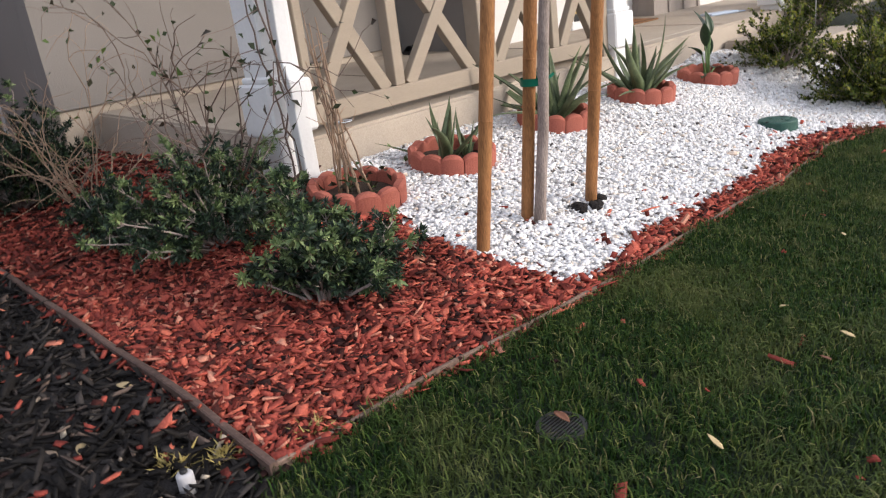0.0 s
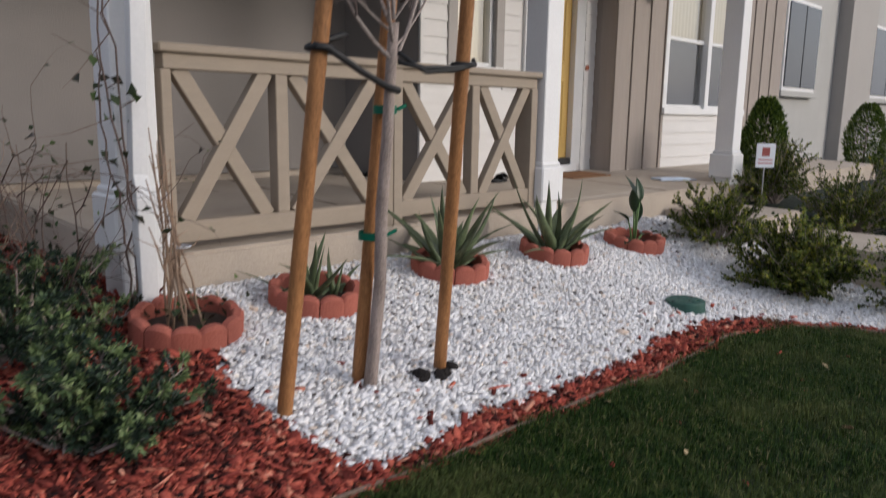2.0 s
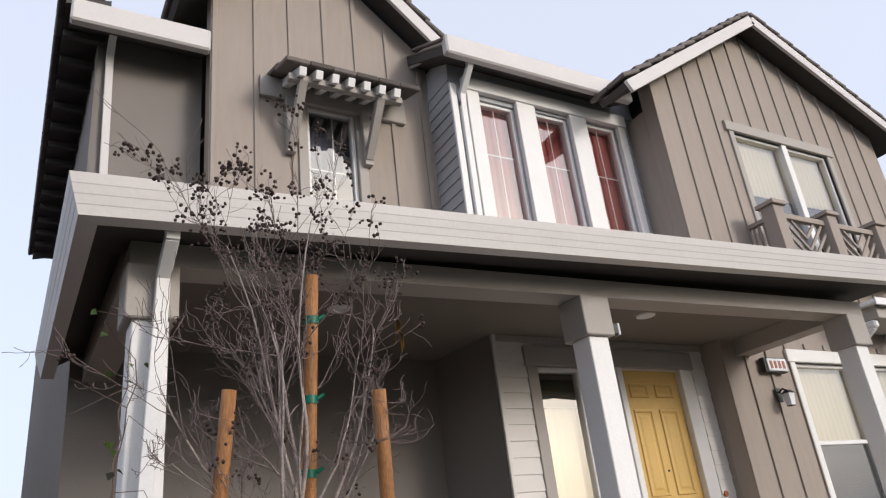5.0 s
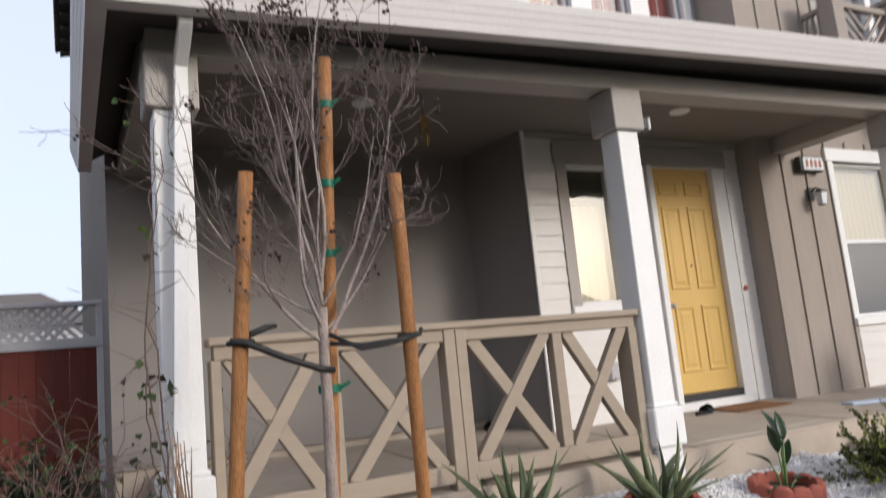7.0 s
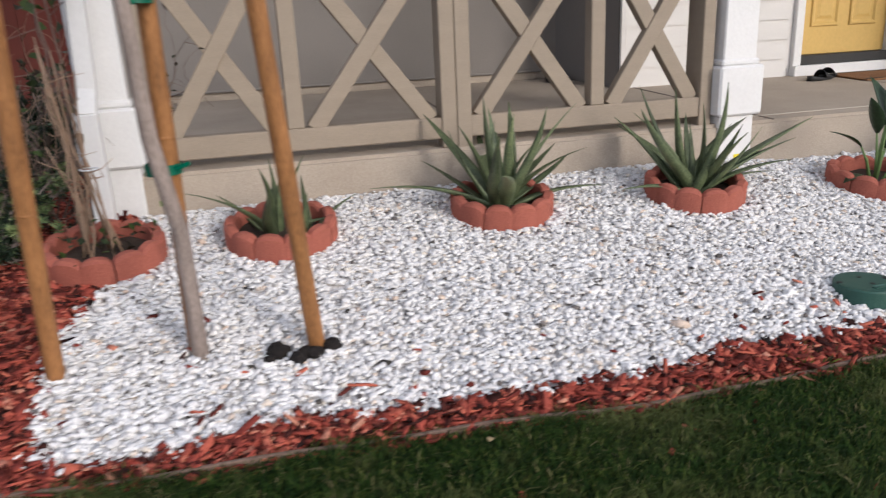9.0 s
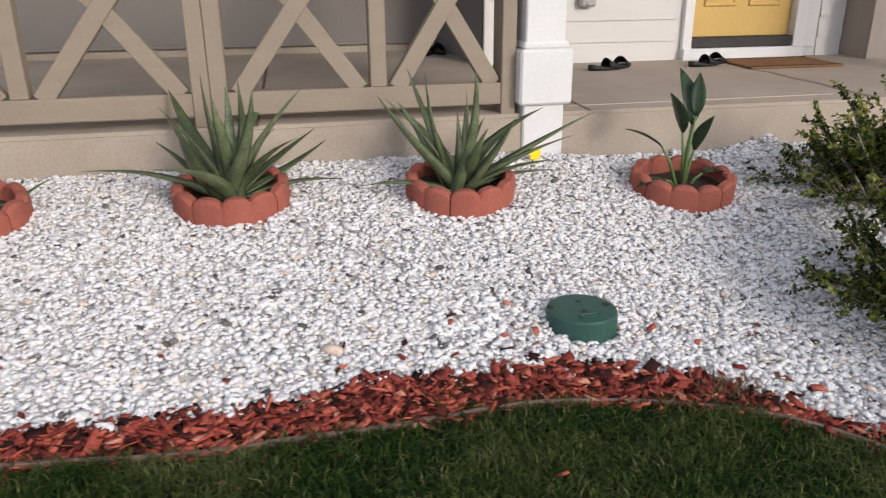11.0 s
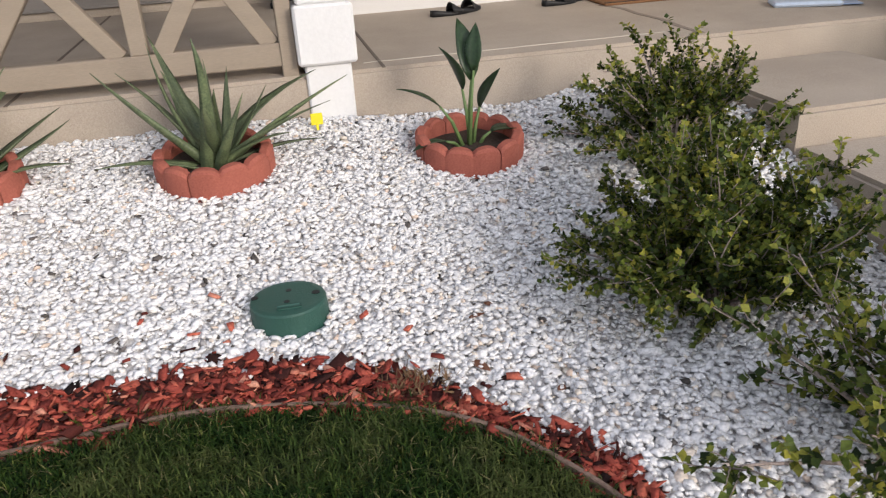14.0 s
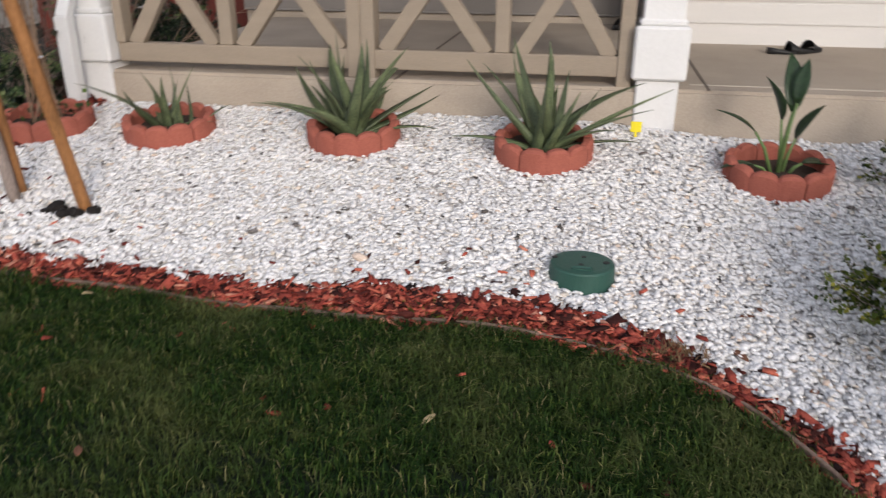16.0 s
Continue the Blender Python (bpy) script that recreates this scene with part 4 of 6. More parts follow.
def side_fence():
    """Stained boards under a grey lattice, beside the house."""
    f = thing("side_fence", "dark red stained board fence with grey lattice top", "fence", at=(-4.9, 4.1, -0.1))
    m = Matrix.Translation((4.9, -4.1, 0.1))
    for i in range(23):
        x = -6.6 + i * 0.145
        box("fence_board", x, x + 0.1445, 4.0 + 0.004 * (i % 2), 4.02 + 0.004 * (i % 2), -0.1, 1.73, M_FENCE, f, bevel=0.003, m=m)
    for x in (-3.46, -5.3):
        box("fence_post", x, x + 0.09, 3.985, 4.08, -0.1, 2.20, M_LATTICE, f, m=m)
    box("cap_rail", -6.6, -3.37, 3.97, 4.08, 2.14, 2.19, M_LATTICE, f, m=m)
    box("lattice_rail", -6.6, -3.37, 3.98, 4.06, 1.73, 1.83, M_LATTICE, f, m=m)
    chunks = []
    for s in (1, -1):
        for i in range(36):
            x = -6.7 + i * 0.095
            p, q = Vector((x, 4.03 + 0.006 * s, 1.83)), Vector((x + 0.32, 4.03 + 0.006 * s, 2.14))
            if s < 0:
                p.z, q.z = q.z, p.z
            if p.x < -6.6 or q.x > -3.46:
                continue
            chunks.append(tube_data([m @ p, m @ q], [0.022, 0.022], 4))
    V, F = merge(chunks)
    link("lattice", V, F, M_LATTICE, f, "grey diagonal lattice")


side_fence()

# ---- garden: helpers for many small pieces ----
rng = np.random.default_rng(7)


def mesh_from_arrays(name, verts, faces, materials, kind_index=None, smooth=False):
    """A mesh from arrays of places and of equal-sided faces."""
    me = bpy.data.meshes.new(name)
    nv, (nf, k) = len(verts), faces.shape
    me.vertices.add(nv)
    me.vertices.foreach_set("co", np.ascontiguousarray(verts, dtype=np.float32).ravel())
    me.loops.add(nf * k)
    me.loops.foreach_set("vertex_index", np.ascontiguousarray(faces, dtype=np.int32).ravel())
    me.polygons.add(nf)
    me.polygons.foreach_set("loop_start", np.arange(0, nf * k, k, dtype=np.int32))
    me.polygons.foreach_set("loop_total", np.full(nf, k, dtype=np.int32))
    for m in materials:
        me.materials.append(m)
    if kind_index is not None:
        me.polygons.foreach_set("material_index", np.asarray(kind_index, dtype=np.int32))
    me.update(calc_edges=True)
    if smooth:
        me.shade_smooth()
    return me


def turns(n, tilt, seed):
    """n turn matrices: any heading, and a lean of up to about tilt."""
    g = np.random.default_rng(seed)
    a, b, c = g.uniform(0, 2 * np.pi, n), g.normal(0, tilt, n), g.normal(0, tilt, n)
    ca, sa, cb, sb, cc, sc = np.cos(a), np.sin(a), np.cos(b), np.sin(b), np.cos(c), np.sin(c)
    o, z = np.ones(n), np.zeros(n)
    A = np.stack([ca, -sa, z, sa, ca, z, z, z, o], 1).reshape(n, 3, 3)
    B = np.stack([o, z, z, z, cb, -sb, z, sb, cb], 1).reshape(n, 3, 3)
    C = np.stack([cc, z, sc, z, o, z, -sc, z, cc], 1).reshape(n, 3, 3)
    return A @ B @ C


def scatter(shapes, faces, places, mats, scales, seed):
    """Joins many turned and scaled copies of the given shapes, which share one list of faces."""
    g = np.random.default_rng(seed)
    n, k = len(places), shapes.shape[1]
    v = shapes[g.integers(0, len(shapes), n)] * scales[:, None, :]
    v = np.einsum('nij,nkj->nki', mats, v) + places[:, None, :]
    f = (faces[None] + (np.arange(n) * k)[:, None, None]).reshape(-1, faces.shape[1])
    return v.reshape(-1, 3), f


RINGS = [(-3.19, -0.42), (-2.46, -0.39), (-1.42, -0.36), (-0.42, -0.43), (0.69, -0.43)]
LID = (-0.2, -1.345)
GRATE = (-4.06, -2.22)


def free_spot(x, y, pad=0.0):
    if y > 0.03 and x > -3.14:
        return False
    if any((x - a) ** 2 + (y - b) ** 2 < (0.235 + pad) ** 2 for a, b in RINGS):
        return False
    if (x - GRATE[0]) ** 2 + (y - GRATE[1]) ** 2 < (0.060 + pad) ** 2:
        return False
    if (x - LID[0]) ** 2 + (y - LID[1]) ** 2 < (0.13 + pad) ** 2:
        return False
    if x > 2.0 - 0.055 * max(0.0, -0.96 - y):
        return False
    return True


def spots(n, box4, kind, seed, extra=None):
    """n random places of one kind of ground inside a rectangle."""
    g = np.random.default_rng(seed)
    out = []
    while len(out) < n:
        x, y = g.uniform(box4[0], box4[1]), g.uniform(box4[2], box4[3])
        if region(x + g.normal(0, 0.02), y + g.normal(0, 0.02)) == kind and free_spot(x, y) and (extra is None or extra(x, y)):
            out.append((x, y, ground_z(x, y)))
    return np.array(out)


def build_gravel():
    bm = bmesh.new()
    bmesh.ops.create_icosphere(bm, subdivisions=1, radius=1)
    base = np.array([v.co[:] for v in bm.verts])
    faces = np.array([[v.index for v in f.verts] for f in bm.faces])
    bm.free()
    g = np.random.default_rng(11)
    shapes = np.stack([np.clip(base * g.uniform(0.66, 1.34, (len(base), 1)), -1, 1) @ np.diag(g.uniform(0.8, 1.1, 3)) for _ in range(24)])
    P = spots(68000, (-3.4, 2.02, -3.1, 0.05), "gravel", 12)
    n = len(P)
    s = g.lognormal(math.log(0.0114), 0.28, n)
    S = np.stack([s * g.uniform(0.9, 1.5, n), s * g.uniform(0.75, 1.05, n), s * g.uniform(0.42, 0.7, n)], 1)
    P[:, 2] += g.uniform(-0.002, 0.020, n)
    V, F = scatter(shapes, faces, P, turns(n, 0.24, 13), S, 14)
    white = ramp_mat("marble_chip", [(0.0, (0.05, 0.045, 0.04)), (0.012, (0.16, 0.14, 0.13)), (0.03, (0.64, 0.62, 0.61)), (0.20, (0.74, 0.73, 0.73)), (0.92, (0.82, 0.805, 0.80)), (0.96, (0.76, 0.70, 0.61)), (1.0, (0.66, 0.52, 0.42))], 0.75, bump=0.2, fine=90, spec=0.2)
    tagged(new("gravel", mesh_from_arrays("gravel", V, F, [white])), "crushed white marble gravel spread over the bed", "gravel", kind="stuff")


build_gravel()


def chip_shapes(seed, count=14):
    g = np.random.default_rng(seed)
    base = np.array([(x, y, z) for z in (-1, 1) for x, y in ((-1, -1), (1, -1), (1, 1), (-1, 1))], float)
    out = []
    for _ in range(count):
        v = base.copy()
        v[:, 0] += g.normal(0, 0.22, 8)
        v[:, 1] += g.normal(0, 0.25, 8)
        v[:, 2] += 0.5 * v[:, 0] * g.normal(0, 0.5)
        out.append(v)
    f = np.array([(3, 2, 1, 0), (4, 5, 6, 7), (0, 1, 5, 4), (1, 2, 6, 5), (2, 3, 7, 6), (3, 0, 4, 7)])
    return np.stack(out), f


def build_chips(name, label, P, material, seed, lift=0.024, long=0.0185, wide=0.0085):
    g = np.random.default_rng(seed)
    n = len(P)
    sh, f = chip_shapes(seed)
    L = g.lognormal(math.log(long), 0.45, n)
    S = np.stack([L, np.minimum(L * 0.8, g.lognormal(math.log(wide), 0.4, n)), g.uniform(0.0015, 0.0045, n)], 1)
    P = P.copy()
    P[:, 2] += g.uniform(0.0, lift, n)
    V, F = scatter(sh, f, P, turns(n, 0.36, seed + 1), S, seed + 2)
    return tagged(new(name, mesh_from_arrays(name, V, F, [material])), label, "mulch", kind="stuff")


RED = ramp_mat("red_bark_chip", [(0.0, (0.014, 0.008, 0.008)), (0.16, (0.07, 0.019, 0.015)), (0.38, (0.20, 0.040, 0.030)), (0.70, (0.36, 0.078, 0.054)), (0.93, (0.49, 0.135, 0.085)), (1.0, (0.58, 0.28, 0.19))], 0.9, bump=0.5, fine=150, spec=0.15)
BLACK = ramp_mat("black_bark_chip", [(0.0, (0.008, 0.007, 0.007)), (0.6, (0.020, 0.018, 0.017)), (0.95, (0.05, 0.043, 0.04)), (0.985, (0.14, 0.10, 0.08)), (1.0, (0.42, 0.36, 0.28))], 0.8, bump=0.5, fine=150, spec=0.12)
build_chips("red_mulch", "red dyed bark mulch over the bed", np.concatenate([
    spots(24000, (-4.7, 0.7, -3.1, 0.4), "mulch", 21), spots(3000, (-4.7, -3.0, 0.4, 2.6), "mulch", 22)]), RED, 23)
build_chips("black_mulch", "black dyed bark mulch beside the divider", spots(9000, (-6.3, -4.4, -2.4, 1.8), "black", 24), BLACK, 25, long=0.029, wide=0.0055)


def stray_chips():
    """Red chips that strayed onto the gravel, the black mulch and the lawn."""
    P = np.concatenate([spots(55, (-3.2, 0.6, -1.9, -0.9), "gravel", 31, lambda x, y: y < np.interp(x, GRAV_X, GRAV_Y) + 0.32 or x < -2.7),
                        spots(170, (-5.6, -4.55, -1.9, 0.6), "black", 32), spots(40, (-4.8, 0.4, -2.9, -1.7), "lawn", 33)])
    P[:, 2] += 0.012
    build_chips("stray_mulch", "stray red bark chips on gravel and lawn", P, RED, 34, lift=0.015, long=0.017)


stray_chips()


def patchy(m):
    """Lush and thin, dry patches over the lawn at two sizes."""
    N, L = m.node_tree.nodes, m.node_tree.links
    hs = next(n for n in N if n.bl_idname == "ShaderNodeHueSaturation")
    src = hs.inputs["Color"].links[0].from_socket
    tc, mx = N.new("ShaderNodeTexCoord"), N.new("ShaderNodeMix")
    mx.data_type = 'RGBA'
    total = None
    for sc, lo, hi in ((1.7, 0.50, 0.68), (10.0, 0.55, 0.70)):
        nz, mr = N.new("ShaderNodeTexNoise"), N.new("ShaderNodeMapRange")
        nz.inputs["Scale"].default_value, nz.inputs["Detail"].default_value = sc, 3
        L.new(tc.outputs["Object"], nz.inputs["Vector"])
        mr.inputs[1].default_value, mr.inputs[2].default_value, mr.inputs[4].default_value = lo, hi, 0.5
        L.new(nz.outputs[0], mr.inputs[0])
        if total is None:
            total = mr
        else:
            ad = N.new("ShaderNodeMath")
            L.new(total.outputs[0], ad.inputs[0])
            L.new(mr.outputs[0], ad.inputs[1])
            total = ad
    L.new(total.outputs[0], mx.inputs[0])
    L.new(src, mx.inputs[6])
    mx.inputs[7].default_value = (0.135, 0.15, 0.05, 1)
    L.new(mx.outputs[2], hs.inputs["Color"])


def build_grass():
    g = np.random.default_rng(41)
    P = spots(150000, (-5.9, 0.62, -3.9, -1.6), "lawn", 42)
    P2 = spots(30000, (-3.6, 0.6, -2.5, -1.65), "lawn", 43)
    wide = spots(36000, (-7.0, 0.6, -7.0, -3.9), "lawn", 44)
    P = np.concatenate([P, P2, wide])
    n = len(P)
    h = g.uniform(0.028, 0.062, n) * (0.8 + 0.35 * np.sin(P[:, 0] * 5.1 + 2 * np.sin(P[:, 1] * 4.3)) ** 2)
    a, lean = g.uniform(0, 2 * np.pi, n), g.uniform(0.2, 1.5, n)
    w = g.uniform(0.0013, 0.0026, n)
    w[-36000:] *= 1.8
    dx, dy = np.cos(a), np.sin(a)
    side = np.stack([-dy, dx, np.zeros(n)], 1) * w[:, None]
    out = np.stack([dx, dy, np.zeros(n)], 1)
    up = np.array([0, 0, 1.0])
    mid = P + up * (h * 0.6)[:, None] + out * (h * lean * 0.3)[:, None]
    tip = P + up * (h * (1 - 0.35 * lean))[:, None] + out * (h * lean * 0.9)[:, None]
    V = np.stack([P - side, P + side, mid - side * 0.8, mid + side * 0.8, tip], 1).reshape(-1, 3)
    o = (np.arange(n) * 5)[:, None]
    F = np.concatenate([o + [0, 1, 3], o + [0, 3, 2], o + [2, 3, 4]])
    m = ramp_mat("grass_blade", [(0.0, (0.006, 0.019, 0.004)), (0.5, (0.019, 0.048, 0.007)), (0.80, (0.050, 0.092, 0.015)), (0.94, (0.13, 0.155, 0.036)), (1.0, (0.26, 0.22, 0.11))], 0.65, bump=0, trans=0.25, spec=0.15)
    patchy(m)
    tagged(new("lawn_grass", mesh_from_arrays("lawn_grass", V, F, [m])), "mown green lawn grass with dry patches", "grass", kind="stuff")


build_grass()


def strip(name, pts, width, depth, lift, material, label, category):
    """A thin upright band that follows the ground along pts."""
    V, F = [], []
    n = len(pts)
    for i, (x, y) in enumerate(pts):
        x0, y0 = pts[max(i - 1, 0)]
        x1, y1 = pts[min(i + 1, n - 1)]
        d = Vector((x1 - x0, y1 - y0, 0)).normalized()
        s = Vector((-d.y, d.x, 0)) * width / 2
        z = ground_z(x, y)
        wob = 0.004 * math.sin(x * 9 + y * 7)
        for sg, dz in ((-1, -depth), (-1, lift + wob - 0.003), (-0.6, lift + wob), (0.6, lift + wob), (1, lift + wob - 0.003), (1, -depth)):
            V.append((x + s.x * sg, y + s.y * sg, z + dz))
    for i in range(n - 1):
        for k in range(5):
            F.append((i * 6 + k, i * 6 + k + 1, (i + 1) * 6 + k + 1, (i + 1) * 6 + k))
    F += [tuple(range(6)), tuple((n - 1) * 6 + k for k in range(5, -1, -1))]
    ob = link(name, V, F, material, smooth=False)
    return tagged(ob, label, category)


def dense(xs, ys, n):
    t = np.concatenate([[0], np.cumsum(np.hypot(np.diff(xs), np.diff(ys)))])
    u = np.linspace(0, t[-1], n)
    x, y = np.interp(u, t, xs), np.interp(u, t, ys)
    for _ in range(3):
        x[1:-1], y[1:-1] = (x[:-2] + 2 * x[1:-1] + x[2:]) / 4, (y[:-2] + 2 * y[1:-1] + y[2:]) / 4
    return list(zip(x, y))


strip("lawn_edging", dense(EDGE_X, EDGE_Y, 120), 0.014, 0.05, 0.030, M_EDGING, "thin brown bender-board edging round the lawn", "edging")
strip("bed_divider", [(-4.625 + 0.05 * (y + 1.72), y) for y in np.linspace(-1.73, 2.4, 30)], 0.024, 0.06, 0.042, M_DIVIDER, "weathered brown board between red and black mulch", "edging")

# ---- garden: scalloped rings and their plants ----


def ring_block(parent, r0, k0, scallops, dz):
    """A quarter of a ring with a scalloped top and lobed face."""
    n = scallops * 8
    V, F = [], []
    gap = 0.012
    for i in range(n + 1):
        u = i / n
        a = k0 + gap + (math.pi / 2 - 2 * gap) * u
        s = abs(math.sin(math.pi * scallops * u))
        ro, ri = r0 + 0.005 * s ** 0.6 - 0.003, r0 - 0.05
        zt = 0.106 + 0.024 * s ** 0.55
        for r, z in ((ro, -0.06), (ro, zt - 0.014), (ro - 0.012, zt), (ri + 0.008, zt), (ri, zt - 0.010), (ri, -0.06)):
            V.append((r * math.cos(a), r * math.sin(a), z + dz))
    for i in range(n):
        for k in range(5):
            F.append((i * 6 + k, (i + 1) * 6 + k, (i + 1) * 6 + k + 1, i * 6 + k + 1))
    F += [tuple(range(6)), tuple(n * 6 + k for k in range(5, -1, -1))]
    return link("edging_block", V, F, M_RING, parent)


def planter_ring(x, y, turn, label):
    z = ground_z(x, y - 0.1)
    p = thing("planter_ring", label, "planter", "scalloped planter rings", at=(x, y, z))
    p.rotation_euler = (radians(6), 0, 0)
    for k in range(4):
        ring_block(p, 0.245, turn + k * math.pi / 2, 3, 0.0)
    g = np.random.default_rng(int(x * 100) % 97)
    V = [(0, 0, 0.06)]
    for j, r in enumerate((0.07, 0.14, 0.198)):
        for i in range(16):
            a = 2 * math.pi * i / 16
            V.append((r * math.cos(a), r * math.sin(a), 0.055 + g.normal(0, 0.008)))
    F = [(0, 1 + i, 1 + (i + 1) % 16) for i in range(16)]
    for j in range(2):
        F += [(1 + j * 16 + i, 1 + (j + 1) * 16 + i, 1 + (j + 1) * 16 + (i + 1) % 16, 1 + j * 16 + (i + 1) % 16) for i in range(16)]
    link("soil", V, F, M_SOIL, p, "dark crumbly soil", True)
    return p


for (x, y), t, l in zip(RINGS, (0.3, -0.55, 0.9, -0.42, -1.25), ("red scalloped concrete ring round dry canes", "red scalloped concrete ring round a sparse aloe", "red scalloped concrete ring round a broad aloe", "red scalloped concrete ring round a dense aloe", "red scalloped concrete ring round a young broad-leaved plant")):
    planter_ring(x, y, t, l)

M_ALOE = mat("aloe_skin", (0.050, 0.074, 0.042), 0.45, 0.3, 7, 60, 0.15, tint=(0.135, 0.165, 0.080), per="object", spread=0.35, stretch=(1, 1, 1))
M_BROAD = mat("broad_leaf", (0.012, 0.027, 0.011), 0.4, 0.25, 6, 60, 0.15, tint=(0.030, 0.058, 0.022), per="object", spread=0.2)


def aloe_leaf_mesh(seed, curve):
    """A thick channelled leaf one metre long along x, rising and then arching."""
    g = np.random.default_rng(seed)
    V, F = [], []
    n = 8
    for i in range(n + 1):
        u = i / n
        w = 0.098 * (1 - u) ** 0.72 * (0.70 + 1.0 * u * (1 - u)) + 0.002
        x, z = u, curve * u * u
        th = 0.034 * (1 - u) + 0.002
        side = 0.05 * math.sin(u * 3 + seed * 1.7)
        for yy, zz in ((-w, th * 0.9), (-w * 0.45, 0.25 * th), (0, 0.0), (w * 0.45, 0.25 * th), (w, th * 0.9), (w * 0.5, -0.7 * th), (0, -th), (-w * 0.5, -0.7 * th)):
            V.append((x, yy + side, z + zz))
    for i in range(n):
        for k in range(8):
            F.append((i * 8 + k, i * 8 + (k + 1) % 8, (i + 1) * 8 + (k + 1) % 8, (i + 1) * 8 + k))
    F.append(tuple(n * 8 + k for k in range(8)))
    me = bpy.data.meshes.new("aloe_leaf")
    me.from_pydata(V, [], F)
    me.materials.append(M_ALOE)
    me.shade_smooth()
    return me


ALOE = [aloe_leaf_mesh(i, c) for i, c in enumerate((-0.28, -0.10, 0.16, 0.28, -0.42, 0.04, -0.20))]


def aloe(x, y, count, length, label, seed, flat=20):
    g = np.random.default_rng(seed)
    p = thing("aloe", label, "plant", at=(x, y, ground_z(x, y - 0.1) + 0.05))
    for i in range(count):
        ob = new("leaf", ALOE[i % len(ALOE)])
        ob.parent = p
        u = i / count
        az = i * 2.4 + g.normal(0, 0.35)
        el = radians(min(84, flat + (72 - flat) * u ** 0.75 + g.normal(0, 11)))
        L = length * (1.0 - 0.45 * abs(u - 0.45)) * g.uniform(0.62, 1.12)
        ob.rotation_euler = Euler((g.normal(0, 0.15), -el, az))
        ob.scale = (L, L * 0.95, L * 0.95)
        r = 0.05 * (1 - u)
        ob.location = (r * math.cos(az), r * math.sin(az), -0.01)
    return p


aloe(-2.49, -0.37, 10, 0.42, "sparse young aloe in a scalloped ring", 51, 34)
aloe(-2.36, -0.40, 5, 0.30, "small aloe offset in a scalloped ring", 57, 45)
aloe(-1.42, -0.36, 22, 0.63, "broad aloe with long toothed leaves", 52, 24)
aloe(-0.42, -0.43, 20, 0.68, "dense aloe with thick upright leaves", 53, 32)


def leaf_blade(L, W, fold, droop, n=7):
    V, F = [], []
    for i in range(n + 1):
        u = i / n
        w = W * math.sin(math.pi * min(1, u * 0.96 + 0.04)) ** 0.8 * (1.1 - 0.4 * u)
        z = -droop * u * u
        for s, k in ((-1, 1), (-0.5, 0.45), (0, 0), (0.5, 0.45), (1, 1)):
            V.append((u * L, w * s, z + fold * w * k))
    for i in range(n):
        for k in range(4):
            F.append((i * 5 + k, (i + 1) * 5 + k, (i + 1) * 5 + k + 1, i * 5 + k + 1))
    return V, F


def broad_plant(x, y):
    z = ground_z(x, y - 0.1) + 0.05
    p = thing("broad_leaved_plant", "young upright plant with broad dark leaves", "plant", at=(x, y, z))
    spec = [((0.0, 0.0), (0.02, -0.01, 0.30), 78, 100, 0.27, 0.055), ((0.01, 0.0), (-0.02, 0.0, 0.26), 75, 200, 0.22, 0.045), ((0.02, 0.01), (0.06, 0.01, 0.17), 66, 20, 0.19, 0.04),
            ((-0.02, 0.0), (-0.13, -0.02, 0.20), 40, 170, 0.20, 0.032), ((-0.03, 0.0), (-0.12, -0.06, 0.05), 8, 190, 0.16, 0.04), ((0.04, 0.0), (0.10, -0.02, 0.06), 5, 10, 0.18, 0.055), ((0.0, -0.01), (0.03, -0.02, 0.34), 84, 60, 0.20, 0.04)]
    for b, t, el, az, L, W in spec:
        tube("stem", [(b[0], b[1], -0.02), ((b[0] + t[0]) / 2, (b[1] + t[1]) / 2, t[2] * 0.6), t], [0.011, 0.008, 0.005], mat("pale_stem", (0.13, 0.20, 0.07), 0.5, 0.15, 8, 60, 0.1), p, sides=6)
        V, F = leaf_blade(L, W, 0.35, 0.25 * L)
        ob = link("leaf", V, F, M_BROAD, p, "", True)
        so = ob.modifiers.new("thick", 'SOLIDIFY')
        so.thickness = 0.002
        ob.rotation_euler = Euler((0, -radians(el), radians(az)))
        ob.location = t


broad_plant(0.69, -0.43)

# ---- garden: shrubs ----
G_DARK = ramp_mat("shrub_leaf", [(0.0, (0.014, 0.026, 0.007)), (0.40, (0.048, 0.076, 0.014)), (0.80, (0.13, 0.16, 0.026)), (1.0, (0.26, 0.25, 0.04))], 0.6, bump=0, trans=0.32, spec=0.25)
# pale leaf colours: young growth, and sunlight painted on the tips
G_NEW_SUNLIT = ramp_mat("shrub_new_sunlit_leaf", [(0.0, (0.10, 0.145, 0.022)), (0.6, (0.20, 0.24, 0.035)), (1.0, (0.46, 0.42, 0.06))], 0.5, bump=0, trans=0.4, spec=0.4)
P_DARK = ramp_mat("narrow_leaf", [(0.0, (0.006, 0.014, 0.009)), (0.5, (0.016, 0.033, 0.018)), (0.9, (0.038, 0.066, 0.032)), (1.0, (0.08, 0.12, 0.05))], 0.55, bump=0, trans=0.12, spec=0.4)
P_NEW_SUNLIT = ramp_mat("narrow_new_sunlit_leaf", [(0.0, (0.06, 0.105, 0.04)), (0.6, (0.17, 0.235, 0.09)), (1.0, (0.32, 0.39, 0.17))], 0.55, bump=0, trans=0.2, spec=0.4)


